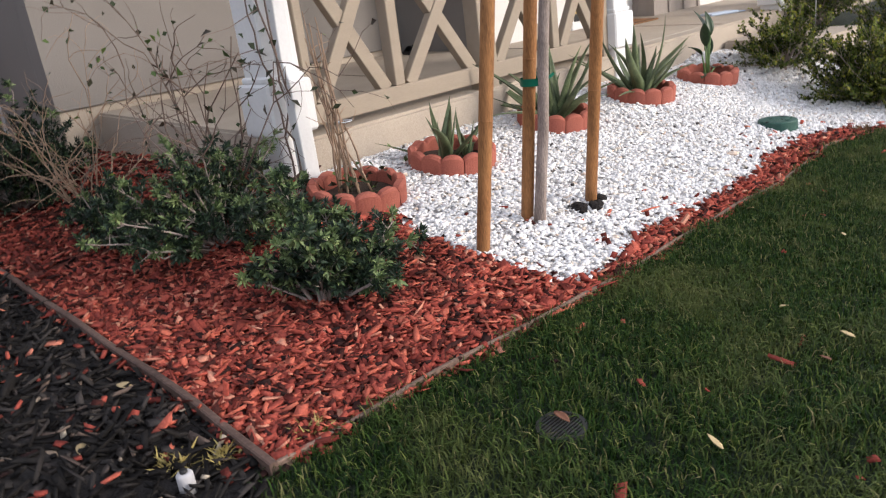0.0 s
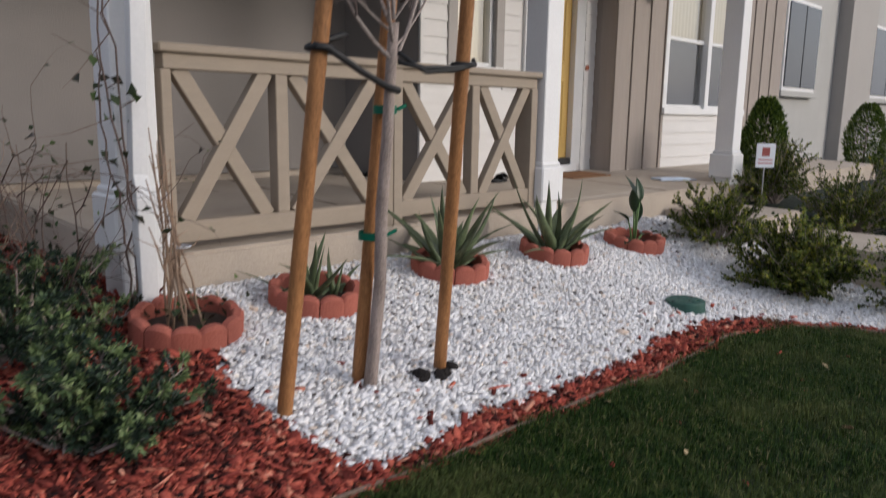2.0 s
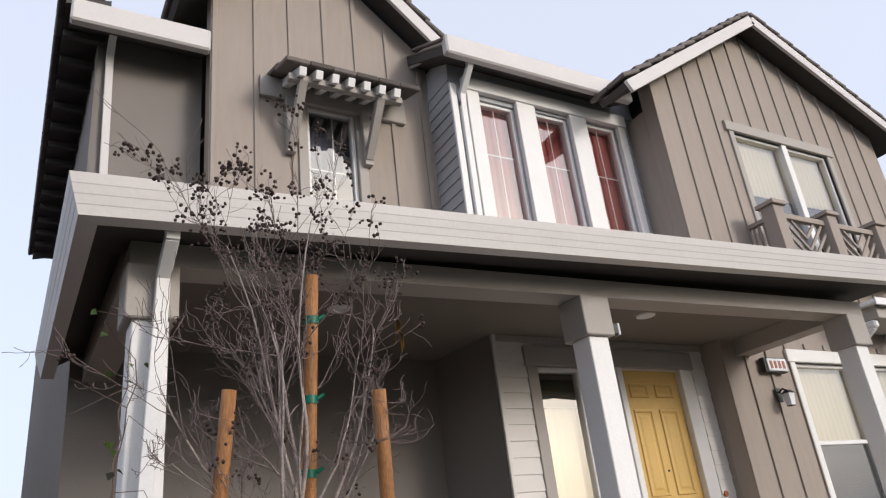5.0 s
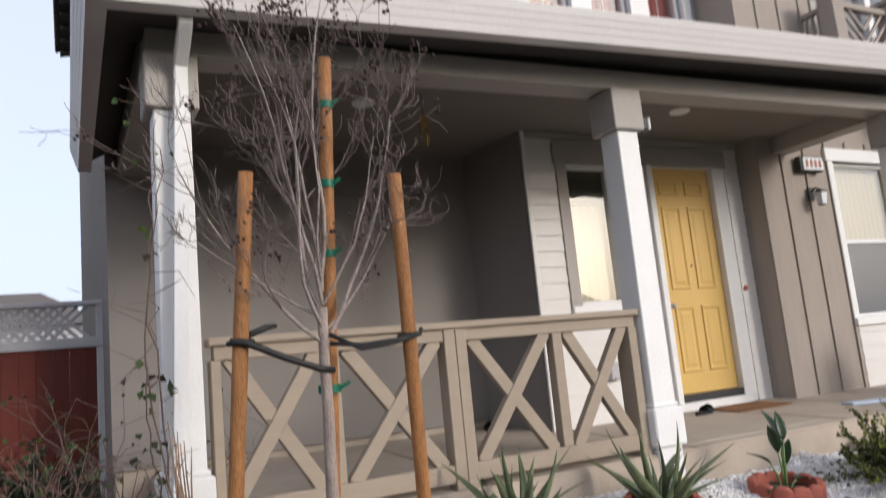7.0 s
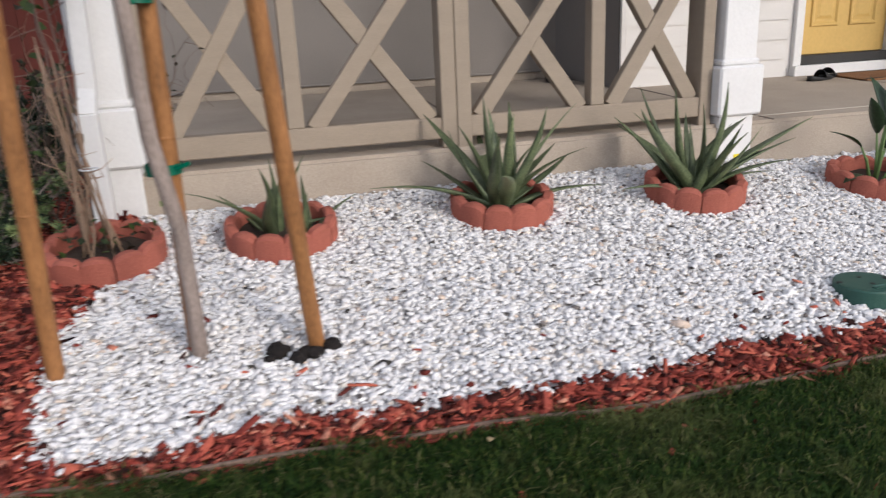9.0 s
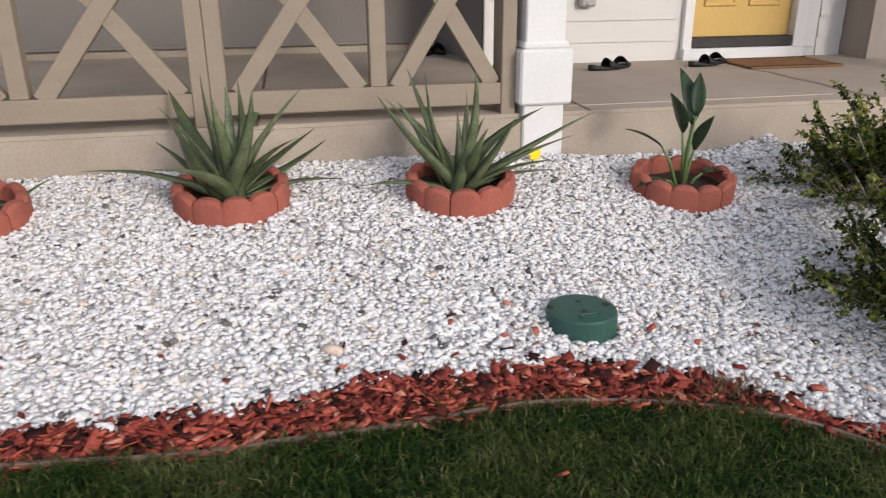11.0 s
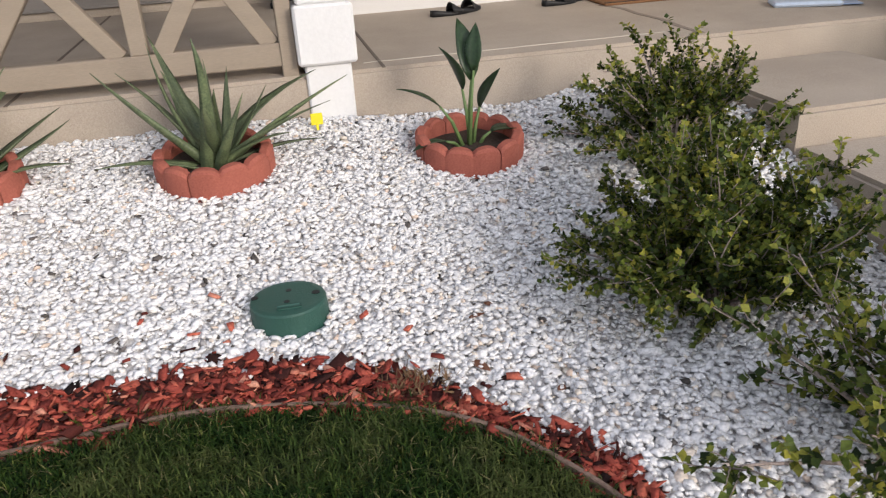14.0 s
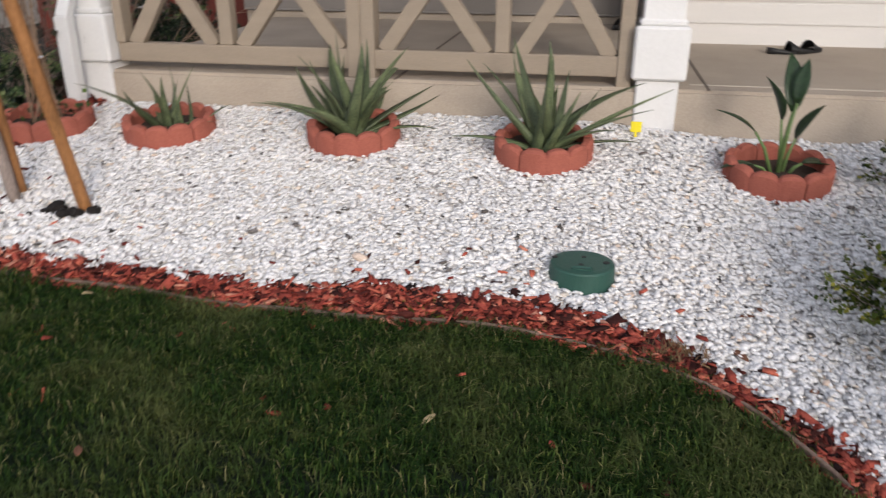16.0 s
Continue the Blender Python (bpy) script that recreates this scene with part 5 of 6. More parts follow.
def leaf_cloud(name, P, D, L, W, material, parent, seed, label="", curl=0.25):
    """Small folded leaves at P along D; arrays of lengths and widths."""
    g = np.random.default_rng(seed)
    n = len(P)
    D = D / np.linalg.norm(D, axis=1, keepdims=True)
    r = g.normal(size=(n, 3)) * 0.7 + [0, 0, 1.0]
    S = np.cross(D, r)
    S /= np.linalg.norm(S, axis=1, keepdims=True) + 1e-9
    U = np.cross(S, D)
    L, W = L[:, None], W[:, None]
    V = np.stack([P, P + D * L * 0.5 + S * W + U * W * 0.35, P + D * L - U * L * curl * 0.4, P + D * L * 0.5 - S * W + U * W * 0.35, P + D * L * 0.45 - U * W * 0.1], 1).reshape(-1, 3)
    o = (np.arange(n) * 5)[:, None]
    F = np.concatenate([o + [0, 4, 1], o + [1, 4, 2], o + [2, 4, 3], o + [3, 4, 0]])
    ob = new(name, mesh_from_arrays(name, V, F, [material]))
    ob.parent = parent
    tagged(ob, label, kind="stuff")
    return ob


def shrub(x, y, rx, ry, h, label, seed, limbs=26, twigs=9, leaves=16, L=0.022, W=0.007, style="oval", lean=(0, 0), low=0.15, new_sunlit_share=0.16, name="shrub", group=""):
    """A shrub: limbs from one foot to an uneven dome, twigs, and leaves along them."""
    g = np.random.default_rng(seed)
    z0 = ground_z(x, y)
    p = thing(name, label, "shrub", group, at=(x, y, z0))
    wood, LP, LD, LL, LW, NP_, ND, NL, NW = [], [], [], [], [], [], [], [], []
    for i in range(limbs):
        a = 2 * math.pi * (i + g.uniform(-0.4, 0.4)) / limbs * 1.0 + g.uniform(0, 6.28)
        el = math.asin(min(1, low + (1 - low) * g.uniform(0, 1) ** 0.8))
        k = g.uniform(0.50, 1.18)
        tip = np.array([rx * math.cos(a) * math.cos(el) * k + lean[0], ry * math.sin(a) * math.cos(el) * k + lean[1], h * (0.12 + 0.88 * math.sin(el)) * k])
        foot = np.array([g.normal(0, 0.03), g.normal(0, 0.03), -0.03])
        bend = np.array([tip[0] * 0.45, tip[1] * 0.45, tip[2] * 0.5]) + g.normal(0, 0.03, 3) + [0, 0, 0.04 * h]
        ts = np.linspace(0, 1, 6)
        pts = [(1 - t) ** 2 * foot + 2 * t * (1 - t) * bend + t * t * tip for t in ts]
        wood.append(tube_data(pts, list(np.linspace(0.009, 0.0025, 6)), 5, False))
        for j in range(twigs):
            t = g.uniform(0.35, 1.0)
            b = (1 - t) ** 2 * foot + 2 * t * (1 - t) * bend + t * t * tip
            d = 2 * (1 - t) * (bend - foot) + 2 * t * (tip - bend)
            d = d / np.linalg.norm(d) + g.normal(0, 0.55, 3) + [0, 0, 0.25]
            d /= np.linalg.norm(d)
            tl = g.uniform(0.05, 0.10) if style == "whorl" else g.uniform(0.06, 0.17) * (h / 0.5) ** 0.5
            e = b + d * tl
            wood.append(tube_data([b, (b + e) / 2 + g.normal(0, 0.006, 3), e], [0.0028, 0.002, 0.0012], 4, False))
            # commoner higher up: fresh shoots plus tips coloured as if sunlit
            fresh = g.uniform() < new_sunlit_share * (0.4 + 1.2 * b[2] / h)
            for q in range(leaves):
                s = (q + 0.5) / leaves
                if style == "whorl":
                    s = 0.55 + 0.45 * s
                pos = b + (e - b) * s
                out = d * (0.25 + 0.9 * (s - 0.5) if style == "whorl" else 0.45) + g.normal(0, 0.6, 3)
                if fresh and s > 0.55:
                    NP_.append(pos), ND.append(out), NL.append(L * g.uniform(0.8, 1.3)), NW.append(W * g.uniform(0.8, 1.2))
                else:
                    LP.append(pos), LD.append(out), LL.append(L * g.uniform(0.7, 1.3)), LW.append(W * g.uniform(0.8, 1.2))
    V, F = merge(wood)
    link("branchwork", V, F, M_BARK, p, "thin brown branches", True)
    leaf_cloud("foliage", np.array(LP), np.array(LD), np.array(LL), np.array(LW), P_DARK if style == "whorl" else G_DARK, p, seed + 1)
    if NP_:
        leaf_cloud("new_growth", np.array(NP_), np.array(ND), np.array(NL), np.array(NW), P_NEW_SUNLIT if style == "whorl" else G_NEW_SUNLIT, p, seed + 2, "pale fresh shoots and painted sunlit tips")
    return p


shrub(-3.88, -1.02, 0.32, 0.32, 0.42, "low narrow-leaved evergreen shrub with pale tips over red mulch", 61, 30, 13, 30, 0.034, 0.0056, "whorl", new_sunlit_share=0.40, lean=(0.05, 0.02), low=0.05)
shrub(-3.78, -0.10, 0.50, 0.46, 0.46, "broad narrow-leaved evergreen shrub beside the scalloped ring", 64, 46, 13, 30, 0.034, 0.0056, "whorl", new_sunlit_share=0.40, low=0.05)
shrub(-3.98, 0.62, 0.26, 0.35, 0.34, "small narrow-leaved evergreen shrub over red mulch", 67, 26, 12, 28, 0.034, 0.0056, "whorl", new_sunlit_share=0.22, low=0.05)
shrub(-3.95, 2.30, 0.55, 0.60, 0.78, "dark evergreen shrub at the fence end", 70, 80, 13, 26, 0.040, 0.0058, "whorl", new_sunlit_share=0.12, low=0.05)
shrub(1.23, -1.58, 0.48, 0.44, 0.54, "dense small-leaved shrub on white gravel", 73, 90, 15, 24, 0.024, 0.0095, new_sunlit_share=0.45, low=0.0)
shrub(1.50, -0.76, 0.46, 0.38, 0.46, "upright small-leaved shrub near the porch", 76, 50, 13, 21, 0.024, 0.0095, new_sunlit_share=0.45, low=0.0)
shrub(1.30, -2.44, 0.60, 0.54, 0.56, "open small-leaved shrub with bare stems", 79, 42, 9, 12, 0.030, 0.0115, new_sunlit_share=0.95, low=0.0)
shrub(3.7, -1.2, 0.7, 0.7, 0.70, "rounded small-leaved shrub beyond the walk", 82, 60, 11, 15, 0.030, 0.010, group="shrubs beyond the walk")
shrub(4.2, -0.2, 0.7, 0.6, 0.66, "rounded small-leaved shrub beyond the walk", 85, 60, 11, 15, 0.030, 0.010, group="shrubs beyond the walk")
shrub(5.0, -1.6, 0.8, 0.8, 0.65, "rounded small-leaved shrub beyond the walk", 88, 60, 11, 15, 0.030, 0.010, group="shrubs beyond the walk")


def twiggy(x, y, h, spread, label, seed, limbs=16, leafy=0.25, wood_mat=None):
    """A nearly bare shrub of thin wiry stems with a few leaves left."""
    g = np.random.default_rng(seed)
    p = thing("bare_shrub", label, "shrub", at=(x, y, ground_z(x, y)))
    wood, LP, LD = [], [], []
    for i in range(limbs):
        a, d = g.uniform(0, 6.28), g.uniform(0.3, 1.6)
        pos, way = np.array([g.normal(0, 0.03), g.normal(0, 0.03), -0.02]), np.array([math.cos(a) * d * 0.85, math.sin(a) * d * 0.5, 0.8])
        stack = [(pos, way / np.linalg.norm(way), h * g.uniform(0.6, 1.0), 0.006, 0)]
        while stack:
            q, w, l, r, lev = stack.pop()
            pts = [q]
            for s in range(5):
                w = w + g.normal(0, 0.22, 3) + [0, 0, -0.06 * s if lev else 0.02]
                w /= np.linalg.norm(w)
                pts.append(pts[-1] + w * l / 5 * spread)
                if lev < 2 and g.uniform() < 0.52:
                    stack.append((pts[-1], w + g.normal(0, 0.6, 3), l * 0.55, r * 0.6, lev + 1))
                if g.uniform() < leafy * (0.4 + lev):
                    LP.append(pts[-1]), LD.append(w + g.normal(0, 0.8, 3))
            wood.append(tube_data(pts, list(np.linspace(r, r * 0.35, 6)), 4, False))
    V, F = merge(wood)
    link("stemwork", V, F, wood_mat or M_VINE, p, "wiry brown stems", True)
    n = len(LP)
    if n:
        leaf_cloud("foliage", np.array(LP), np.array(LD), g.uniform(0.03, 0.05, n), g.uniform(0.010, 0.016, n), G_VINE, p, seed + 1)
    return p


M_CANE = mat("dry_cane", (0.32, 0.22, 0.15), 0.8, 0.25, 8, 60, 0.3)
M_VINE = mat("vine_stem", (0.15, 0.105, 0.085), 0.8, 0.25, 8, 60, 0.3)
G_VINE = ramp_mat("vine_leaf", [(0.0, (0.035, 0.022, 0.014)), (0.5, (0.028, 0.040, 0.016)), (0.9, (0.07, 0.12, 0.03)), (1.0, (0.20, 0.28, 0.06))], 0.5, bump=0, trans=0.2)
twiggy(-3.50, 0.22, 1.0, 1.0, "nearly bare climbing shrub against the stucco", 91, 17, 0.11)
twiggy(-3.80, 1.35, 0.85, 1.0, "dry brown twiggy shrub beside the stucco corner", 93, 16, 0.03, M_CANE)


def dry_canes(x, y):
    """A tied sheaf of dry canes with a few green shoots, in the first ring."""
    g = np.random.default_rng(97)
    p = thing("dry_canes", "tied sheaf of dry rose canes with green shoots", "plant", at=(x, y, ground_z(x, y) + 0.04))
    for i in range(13):
        a, top = g.uniform(0, 6.28), g.uniform(0.45, 0.95)
        lean = np.array([g.normal(-0.07, 0.05), g.normal(0.02, 0.04)])
        pts = [(0.08 * math.cos(a), 0.08 * math.sin(a), 0)]
        for k in range(1, 6):
            u = k / 5
            pts.append((0.08 * math.cos(a) * (1 - u) ** 2 + lean[0] * u + g.normal(0, 0.008), 0.08 * math.sin(a) * (1 - u) ** 2 + lean[1] * u + g.normal(0, 0.008), top * u))
        tube("cane", pts, [0.006, 0.0055, 0.005, 0.0045, 0.004, 0.0025], M_CANE, p, sides=5)
        for k in (2, 3, 4):
            if g.uniform() < 0.6:
                q = np.array(pts[k])
                e = q + np.array([g.normal(0, 0.07), g.normal(0, 0.05), g.uniform(0.02, 0.09)])
                tube("cane", [q, (q + e) / 2 + g.normal(0, 0.008, 3), e], [0.003, 0.0022, 0.0012], M_CANE, p, sides=4)
    tube("tie", [(0.035 * math.cos(t), 0.035 * math.sin(t), 0.36) for t in np.linspace(0, 6.2, 14)], [0.003] * 14, M_PAPER, p, "pale string tie", sides=5)
    n = 46
    P = np.stack([g.normal(0.05, 0.10, n), g.normal(-0.02, 0.08, n), np.abs(g.normal(0.05, 0.06, n))], 1)
    leaf_cloud("foliage", P, g.normal(0, 1, (n, 3)) + [0, 0, 0.6], g.uniform(0.03, 0.055, n), g.uniform(0.011, 0.018, n), G_VINE, p, 98)


dry_canes(-3.19, -0.42)


def vine():
    """The dry vine that climbs the first post, with leaves in clumps."""
    g = np.random.default_rng(101)
    p = thing("climbing_vine", "dry climbing vine with clumps of green leaves on the post", "vine", at=(-3.28, -0.04, ground_z(-3.3, 0)))
    wood, LP, LD = [], [], []
    for i in range(3):
        q = np.array([g.normal(0, 0.04), g.normal(0.0, 0.03), 0.0])
        pts = [q]
        top = g.uniform(1.3, 2.7)
        for s in range(18):
            z = top * (s + 1) / 18
            q = np.array([-0.02 + 0.05 * math.sin(z * 3 + i) + g.normal(0, 0.015), -0.04 + 0.04 * math.cos(z * 2.3 + i * 2), z])
            pts.append(q)
            if g.uniform() < 0.5:
                e = [q, q + np.array([g.normal(-0.08, 0.12), g.normal(-0.05, 0.05), g.normal(0.03, 0.08)])]
                e.append(e[-1] + np.array([g.normal(-0.06, 0.1), g.normal(-0.02, 0.05), g.normal(-0.02, 0.08)]))
                wood.append(tube_data(e, [0.003, 0.002, 0.0012], 4, False))
                if g.uniform() < 0.35:
                    LP.append(e[-1]), LD.append(g.normal(0, 1, 3))
            for c in (0.72, 1.02, 1.75, 2.2):
                if abs(z - c) < 0.12:
                    for _ in range(2 if c < 1.2 else 1):
                        LP.append(q + g.normal(0, 0.05, 3)), LD.append(g.normal(0, 1, 3))
        wood.append(tube_data(pts, list(np.linspace(0.006, 0.003, len(pts))), 5, False))
    V, F = merge(wood)
    link("stemwork", V, F, M_VINE, p, "thin twining stems", True)
    n = len(LP)
    leaf_cloud("foliage", np.array(LP), np.array(LD), g.uniform(0.045, 0.075, n), g.uniform(0.018, 0.03, n), G_VINE, p, 102)


vine()

# ---- garden: the staked tree ----


def stake(a, b, label):
    p = thing("tree_stake", label, "stake", "lodgepole tree stakes", at=a)
    a, b = Vector(a), Vector(b)
    n = 9
    pts = [(b - a) * (1.04 * i / n - 0.04) for i in range(n + 1)]
    rad = [0.0285 + 0.0008 * math.sin(i * 2.3) for i in range(n)] + [0.027]
    V, F = tube_data(pts, rad, 14)
    link("pole", V, F, M_STAKE, p, "", True)
    for i, t in enumerate((0.31, 0.66)):
        c = (b - a) * t
        k = tube_data([c - (b - a) * 0.004, c, c + (b - a) * 0.004], [0.0280, 0.0300, 0.0280], 14)
        link("knot_ring", k[0], k[1], M_STAKE, p, "", True)
    return p


S1, S2, S3 = ((-3.238, -1.25, -0.02), (-3.114, -1.467, 2.014)), ((-2.405, -1.25, -0.03), (-2.549, -1.547, 2.005)), ((-2.808, -1.165, 0.02), (-2.764, -1.434, 2.513))
stake(*S1, "tan round timber stake beside the mulch edge")
stake(*S2, "tan round timber stake in the white gravel")
stake(*S3, "tall tan timber stake tied to the tree's trunk")


def on_stake(s, z):
    t = (z - s[0][2]) / (s[1][2] - s[0][2])
    return Vector(s[0]).lerp(Vector(s[1]), t)


def young_tree():
    g = np.random.default_rng(111)
    t = thing("young_tree", "leafless young tree with dry seed clusters, staked in gravel", "tree", at=(-2.80, -1.235, 0.03))
    o = np.array([-2.80, -1.235, 0.03])
    trunk = [(-2.795, -1.225, 0.0), (-2.79, -1.255, 0.25), (-2.79, -1.29, 0.5), (-2.83, -1.345, 0.8), (-2.835, -1.385, 1.1), (-2.845, -1.415, 1.35), (-2.845, -1.43, 1.5)]
    V, F = tube_data([np.array(p) - o for p in trunk], [0.030, 0.026, 0.025, 0.024, 0.022, 0.020, 0.019], 12)
    link("trunk", V, F, M_BARK, t, "smooth grey-brown trunk", True)
    wood, seeds = {0: [], 1: [], 2: []}, []

    def grow(q, w, l, r, lev):
        n = 8
        pts, rad = [q], [r]
        for s in range(n):
            w = w + g.normal(0, 0.09 + 0.03 * lev, 3) + np.array([0, 0, 0.09])
            w /= np.linalg.norm(w)
            pts.append(pts[-1] + w * l / n)
            rad.append(r * (1 - 0.75 * (s + 1) / n))
            if lev < 3 and s > 0 and g.uniform() < (0.85, 0.66, 0.5)[lev]:
                d = w + g.normal(0, 0.55, 3)
                grow(pts[-1], d / np.linalg.norm(d), l * g.uniform(0.30, 0.55), max(0.0013, rad[-1] * 0.62), lev + 1)
        wood[min(lev, 2)].append(tube_data(pts, [max(x, 0.0011) for x in rad], 6 if lev < 2 else 4, False))
        if lev > 0 and ((pts[-1][2] > 2.5 and g.uniform() < 0.34) or g.uniform() < 0.035):
            seeds.append(pts[-1])

    top = np.array([-2.84, -1.425, 1.42])
    spec = [(a, b, c, l * 0.74) for a, b, c, l in ((-0.85, 0.25, 0.62, 1.15), (-0.62, -0.30, 0.85, 1.15), (-0.42, 0.30, 1.0, 1.45), (-0.22, -0.20, 1.0, 1.5), (0.05, 0.25, 1.0, 1.35), (0.22, -0.15, 1.0, 1.5), (0.42, 0.20, 0.95, 1.4), (0.75, 0.1, 0.55, 0.85), (-0.8, -0.1, 0.30, 0.75), (0.55, -0.35, 0.8, 0.95), (0.10, 0.5, 0.8, 1.0), (-0.3, -0.5, 0.8, 0.95))]
    for i, (dx, dy, dz, l) in enumerate(spec):
        d = np.array([dx, dy, dz])
        grow(top + [0, 0, 0.05 * (i % 6) - 0.06], d / np.linalg.norm(d), l, 0.0085 if l > 0.8 else 0.0055, 0)
    for k, nm in ((0, "limb"), (1, "branch"), (2, "twigwork")):
        if k == 0:
            for v, f in wood[0]:
                link(nm, [np.array(p) - o for p in v], f, M_LIMB, t, "", True)
        else:
            V, F = merge(wood[k])
            tagged(link(nm, [np.array(p) - o for p in V], F, M_TWIG, t, "thin dark twigs" if k == 2 else "", True), kind="stuff" if k == 2 else "")
    bm = bmesh.new()
    bmesh.ops.create_icosphere(bm, subdivisions=1, radius=1)
    base = np.array([v.co[:] for v in bm.verts])
    faces = np.array([[v.index for v in f.verts] for f in bm.faces])
    bm.free()
    P = np.concatenate([np.array(s) + g.normal(0, 0.017, (6, 3)) for s in seeds]) - o
    n = len(P)
    s = g.uniform(0.005, 0.0085, n)
    V, F = scatter(base[None], faces, P, turns(n, 1.0, 112), np.stack([s, s, s * 1.2], 1), 113)
    ob = new("seed_husk", mesh_from_arrays("seed_husk", V, F, [mat("seed_husk", (0.045, 0.028, 0.022), 0.8, 0.25, 20, 90, 0.3)]))
    ob.parent = t
    tagged(ob, "dark dry seed capsules", kind="stuff")
    return t


young_tree()


def ties():
    """Black rubber straps from the stakes round the trunk, and green tape."""
    a, b, c = on_stake(S1, 1.39), on_stake(S2, 1.37), Vector((-2.84, -1.40, 1.27))
    p = thing("tree_tie", "black rubber strap tying the trunk to a stake", "tree tie", "rubber tree ties", at=a)

    def loop(cx, r, z, tilt=0.0):
        return [Vector((cx[0] + r * math.cos(t), cx[1] + r * math.sin(t), z + tilt * math.cos(t))) for t in np.linspace(0, 2 * math.pi, 15)]
    tube("strap", [v - a for v in [a + Vector((-0.04, -0.02, 0.005)), a + Vector((0.0, -0.043, 0.0)), (a + c) / 2 + Vector((0, -0.03, -0.01)), c + Vector((-0.03, -0.03, 0)), c + Vector((0.028, -0.02, -0.01))]], [0.013] * 5, M_RUBBER, p)
    tube("strap", [v - a for v in [a + Vector((-0.035, 0.02, 0.0)), a + Vector((0.10, 0.01, 0.05)), a + Vector((0.14, 0.03, 0.055))]], [0.012, 0.012, 0.008], M_RUBBER, p)
    tube("strap_loop", [v - a for v in loop(a, 0.042, a.z)], [0.011] * 15, M_RUBBER, p)
    q = thing("tree_tie", "black rubber strap tying the trunk to a stake", "tree tie", "rubber tree ties", at=b)
    c2 = Vector((-2.845, -1.41, 1.38))
    for dz, sag in ((0.015, -0.045), (-0.02, -0.03)):
        tube("strap", [v - b for v in [c2 + Vector((0.02, -0.025, dz)), (c2 * 0.6 + b * 0.4) + Vector((0, -0.03, sag)), (c2 * 0.2 + b * 0.8) + Vector((0, -0.035, sag * 0.6)), b + Vector((0.03, -0.04, 0.0)), b + Vector((0.05, -0.01, 0.02))]], [0.009] * 5, M_RUBBER, q)
    tube("strap_loop", [v - b for v in loop(b, 0.04, b.z)], [0.009] * 15, M_RUBBER, q)
    for z, s in ((0.70, 1), (1.19, 1), (1.72, 0), (2.0, 0), (2.32, 0)):
        cc = on_stake(S3, z)
        r = 0.032
        if s:
            cc = (cc + Vector((-2.83, -1.30 if z < 1 else -1.39, z))) / 2
            r = 0.055 if z < 1 else 0.046
        tp = thing("tree_tape", "green plastic tie tape round stake and trunk", "tape", "green tie tapes", at=cc)
        V, F = tube_data([(0, 0, -0.016), (0, 0, 0.016)], [r, r], 14, False)
        link("band", V, F, M_TAPE, tp, "", True)
        beam("tail", (r * 0.6, -r * 0.8, 0), (r * 1.5, -r * 1.0, 0.02), 0.014, 0.004, M_TAPE, tp)


ties()

# ---- garden: small things ----


def valve_lid():
    x, y = LID
    z = ground_z(x, y)
    p = thing("valve_box", "round green plastic irrigation valve box lid", "valve box", at=(x, y, z - 0.012))
    prof = [(0.0, 0.076), (0.108, 0.075), (0.122, 0.073), (0.126, 0.066), (0.128, 0.02), (0.130, -0.05)]
    V, F = [(0, 0, 0.0758)], []
    n = 36
    for r, zz in prof[1:]:
        for i in range(n):
            a = 2 * math.pi * i / n
            V.append((r * math.cos(a), r * math.sin(a), zz))
    F += [(0, 1 + i, 1 + (i + 1) % n) for i in range(n)]
    for j in range(len(prof) - 2):
        F += [(1 + j * n + i, 1 + (j + 1) * n + i, 1 + (j + 1) * n + (i + 1) % n, 1 + j * n + (i + 1) % n) for i in range(n)]
    link("lid", V, F, M_GREENLID, p, "green ribbed lid")
    for hx, hy, r in ((0.005, 0.050, 0.010), (-0.005, -0.030, 0.010), (0.092, 0.005, 0.014), (-0.108, 0.03, 0.012)):
        V, F = tube_data([(hx, hy, 0.070), (hx, hy, 0.0770)], [r, r], 10)
        link("bolt_hole", V, F, M_RUBBER, p, "dark bolt hole")
    box("label_plate", -0.04, 0.04, -0.085, -0.06, 0.0745, 0.077, M_GREENLID, p)


valve_lid()


def slipper(x, y, z, turn, L, label):
    """A slide sandal: a shaped sole and an arched strap."""
    p = thing("slipper", label, "slipper", "black slide slippers", at=(x, y, z))
    p.rotation_euler = (0, 0, radians(turn))
    V, F = [], []
    n = 12
    for i in range(n + 1):
        u = i / n
        w = 0.048 * math.sin(math.pi * (0.06 + 0.88 * u)) ** 0.45 * (0.85 + 0.25 * u)
        h = 0.034 - 0.012 * u + 0.006 * math.cos(u * 6)
        for s, k in ((-1, 0), (-1.03, h * 0.8), (-0.85, h), (0.85, h), (1.03, h * 0.8), (1, 0)):
            V.append((u * L - L / 2, w * s, k))
    for i in range(n):
        for k in range(6):
            F.append((i * 6 + k, (i + 1) * 6 + k, (i + 1) * 6 + (k + 1) % 6, i * 6 + (k + 1) % 6))
    F += [tuple(range(6)), tuple(n * 6 + k for k in range(5, -1, -1))]
    link("sole", V, F, M_RUBBER, p, "", True)
    V, F = [], []
    for i in range(5):
        xx = L * (0.02 + 0.30 * i / 4)
        for k in range(9):
            a = math.pi * k / 8
            V.append((xx, 0.052 * math.cos(a), 0.018 + (0.062 - 0.012 * i) * math.sin(a)))
    for i in range(4):
        for k in range(8):
            F.append((i * 9 + k, (i + 1) * 9 + k, (i + 1) * 9 + k + 1, i * 9 + k + 1))
    ob = link("strap", V, F, M_RUBBER, p, "arched rubber strap", True)
    ob.modifiers.new("thick", 'SOLIDIFY').thickness = 0.005


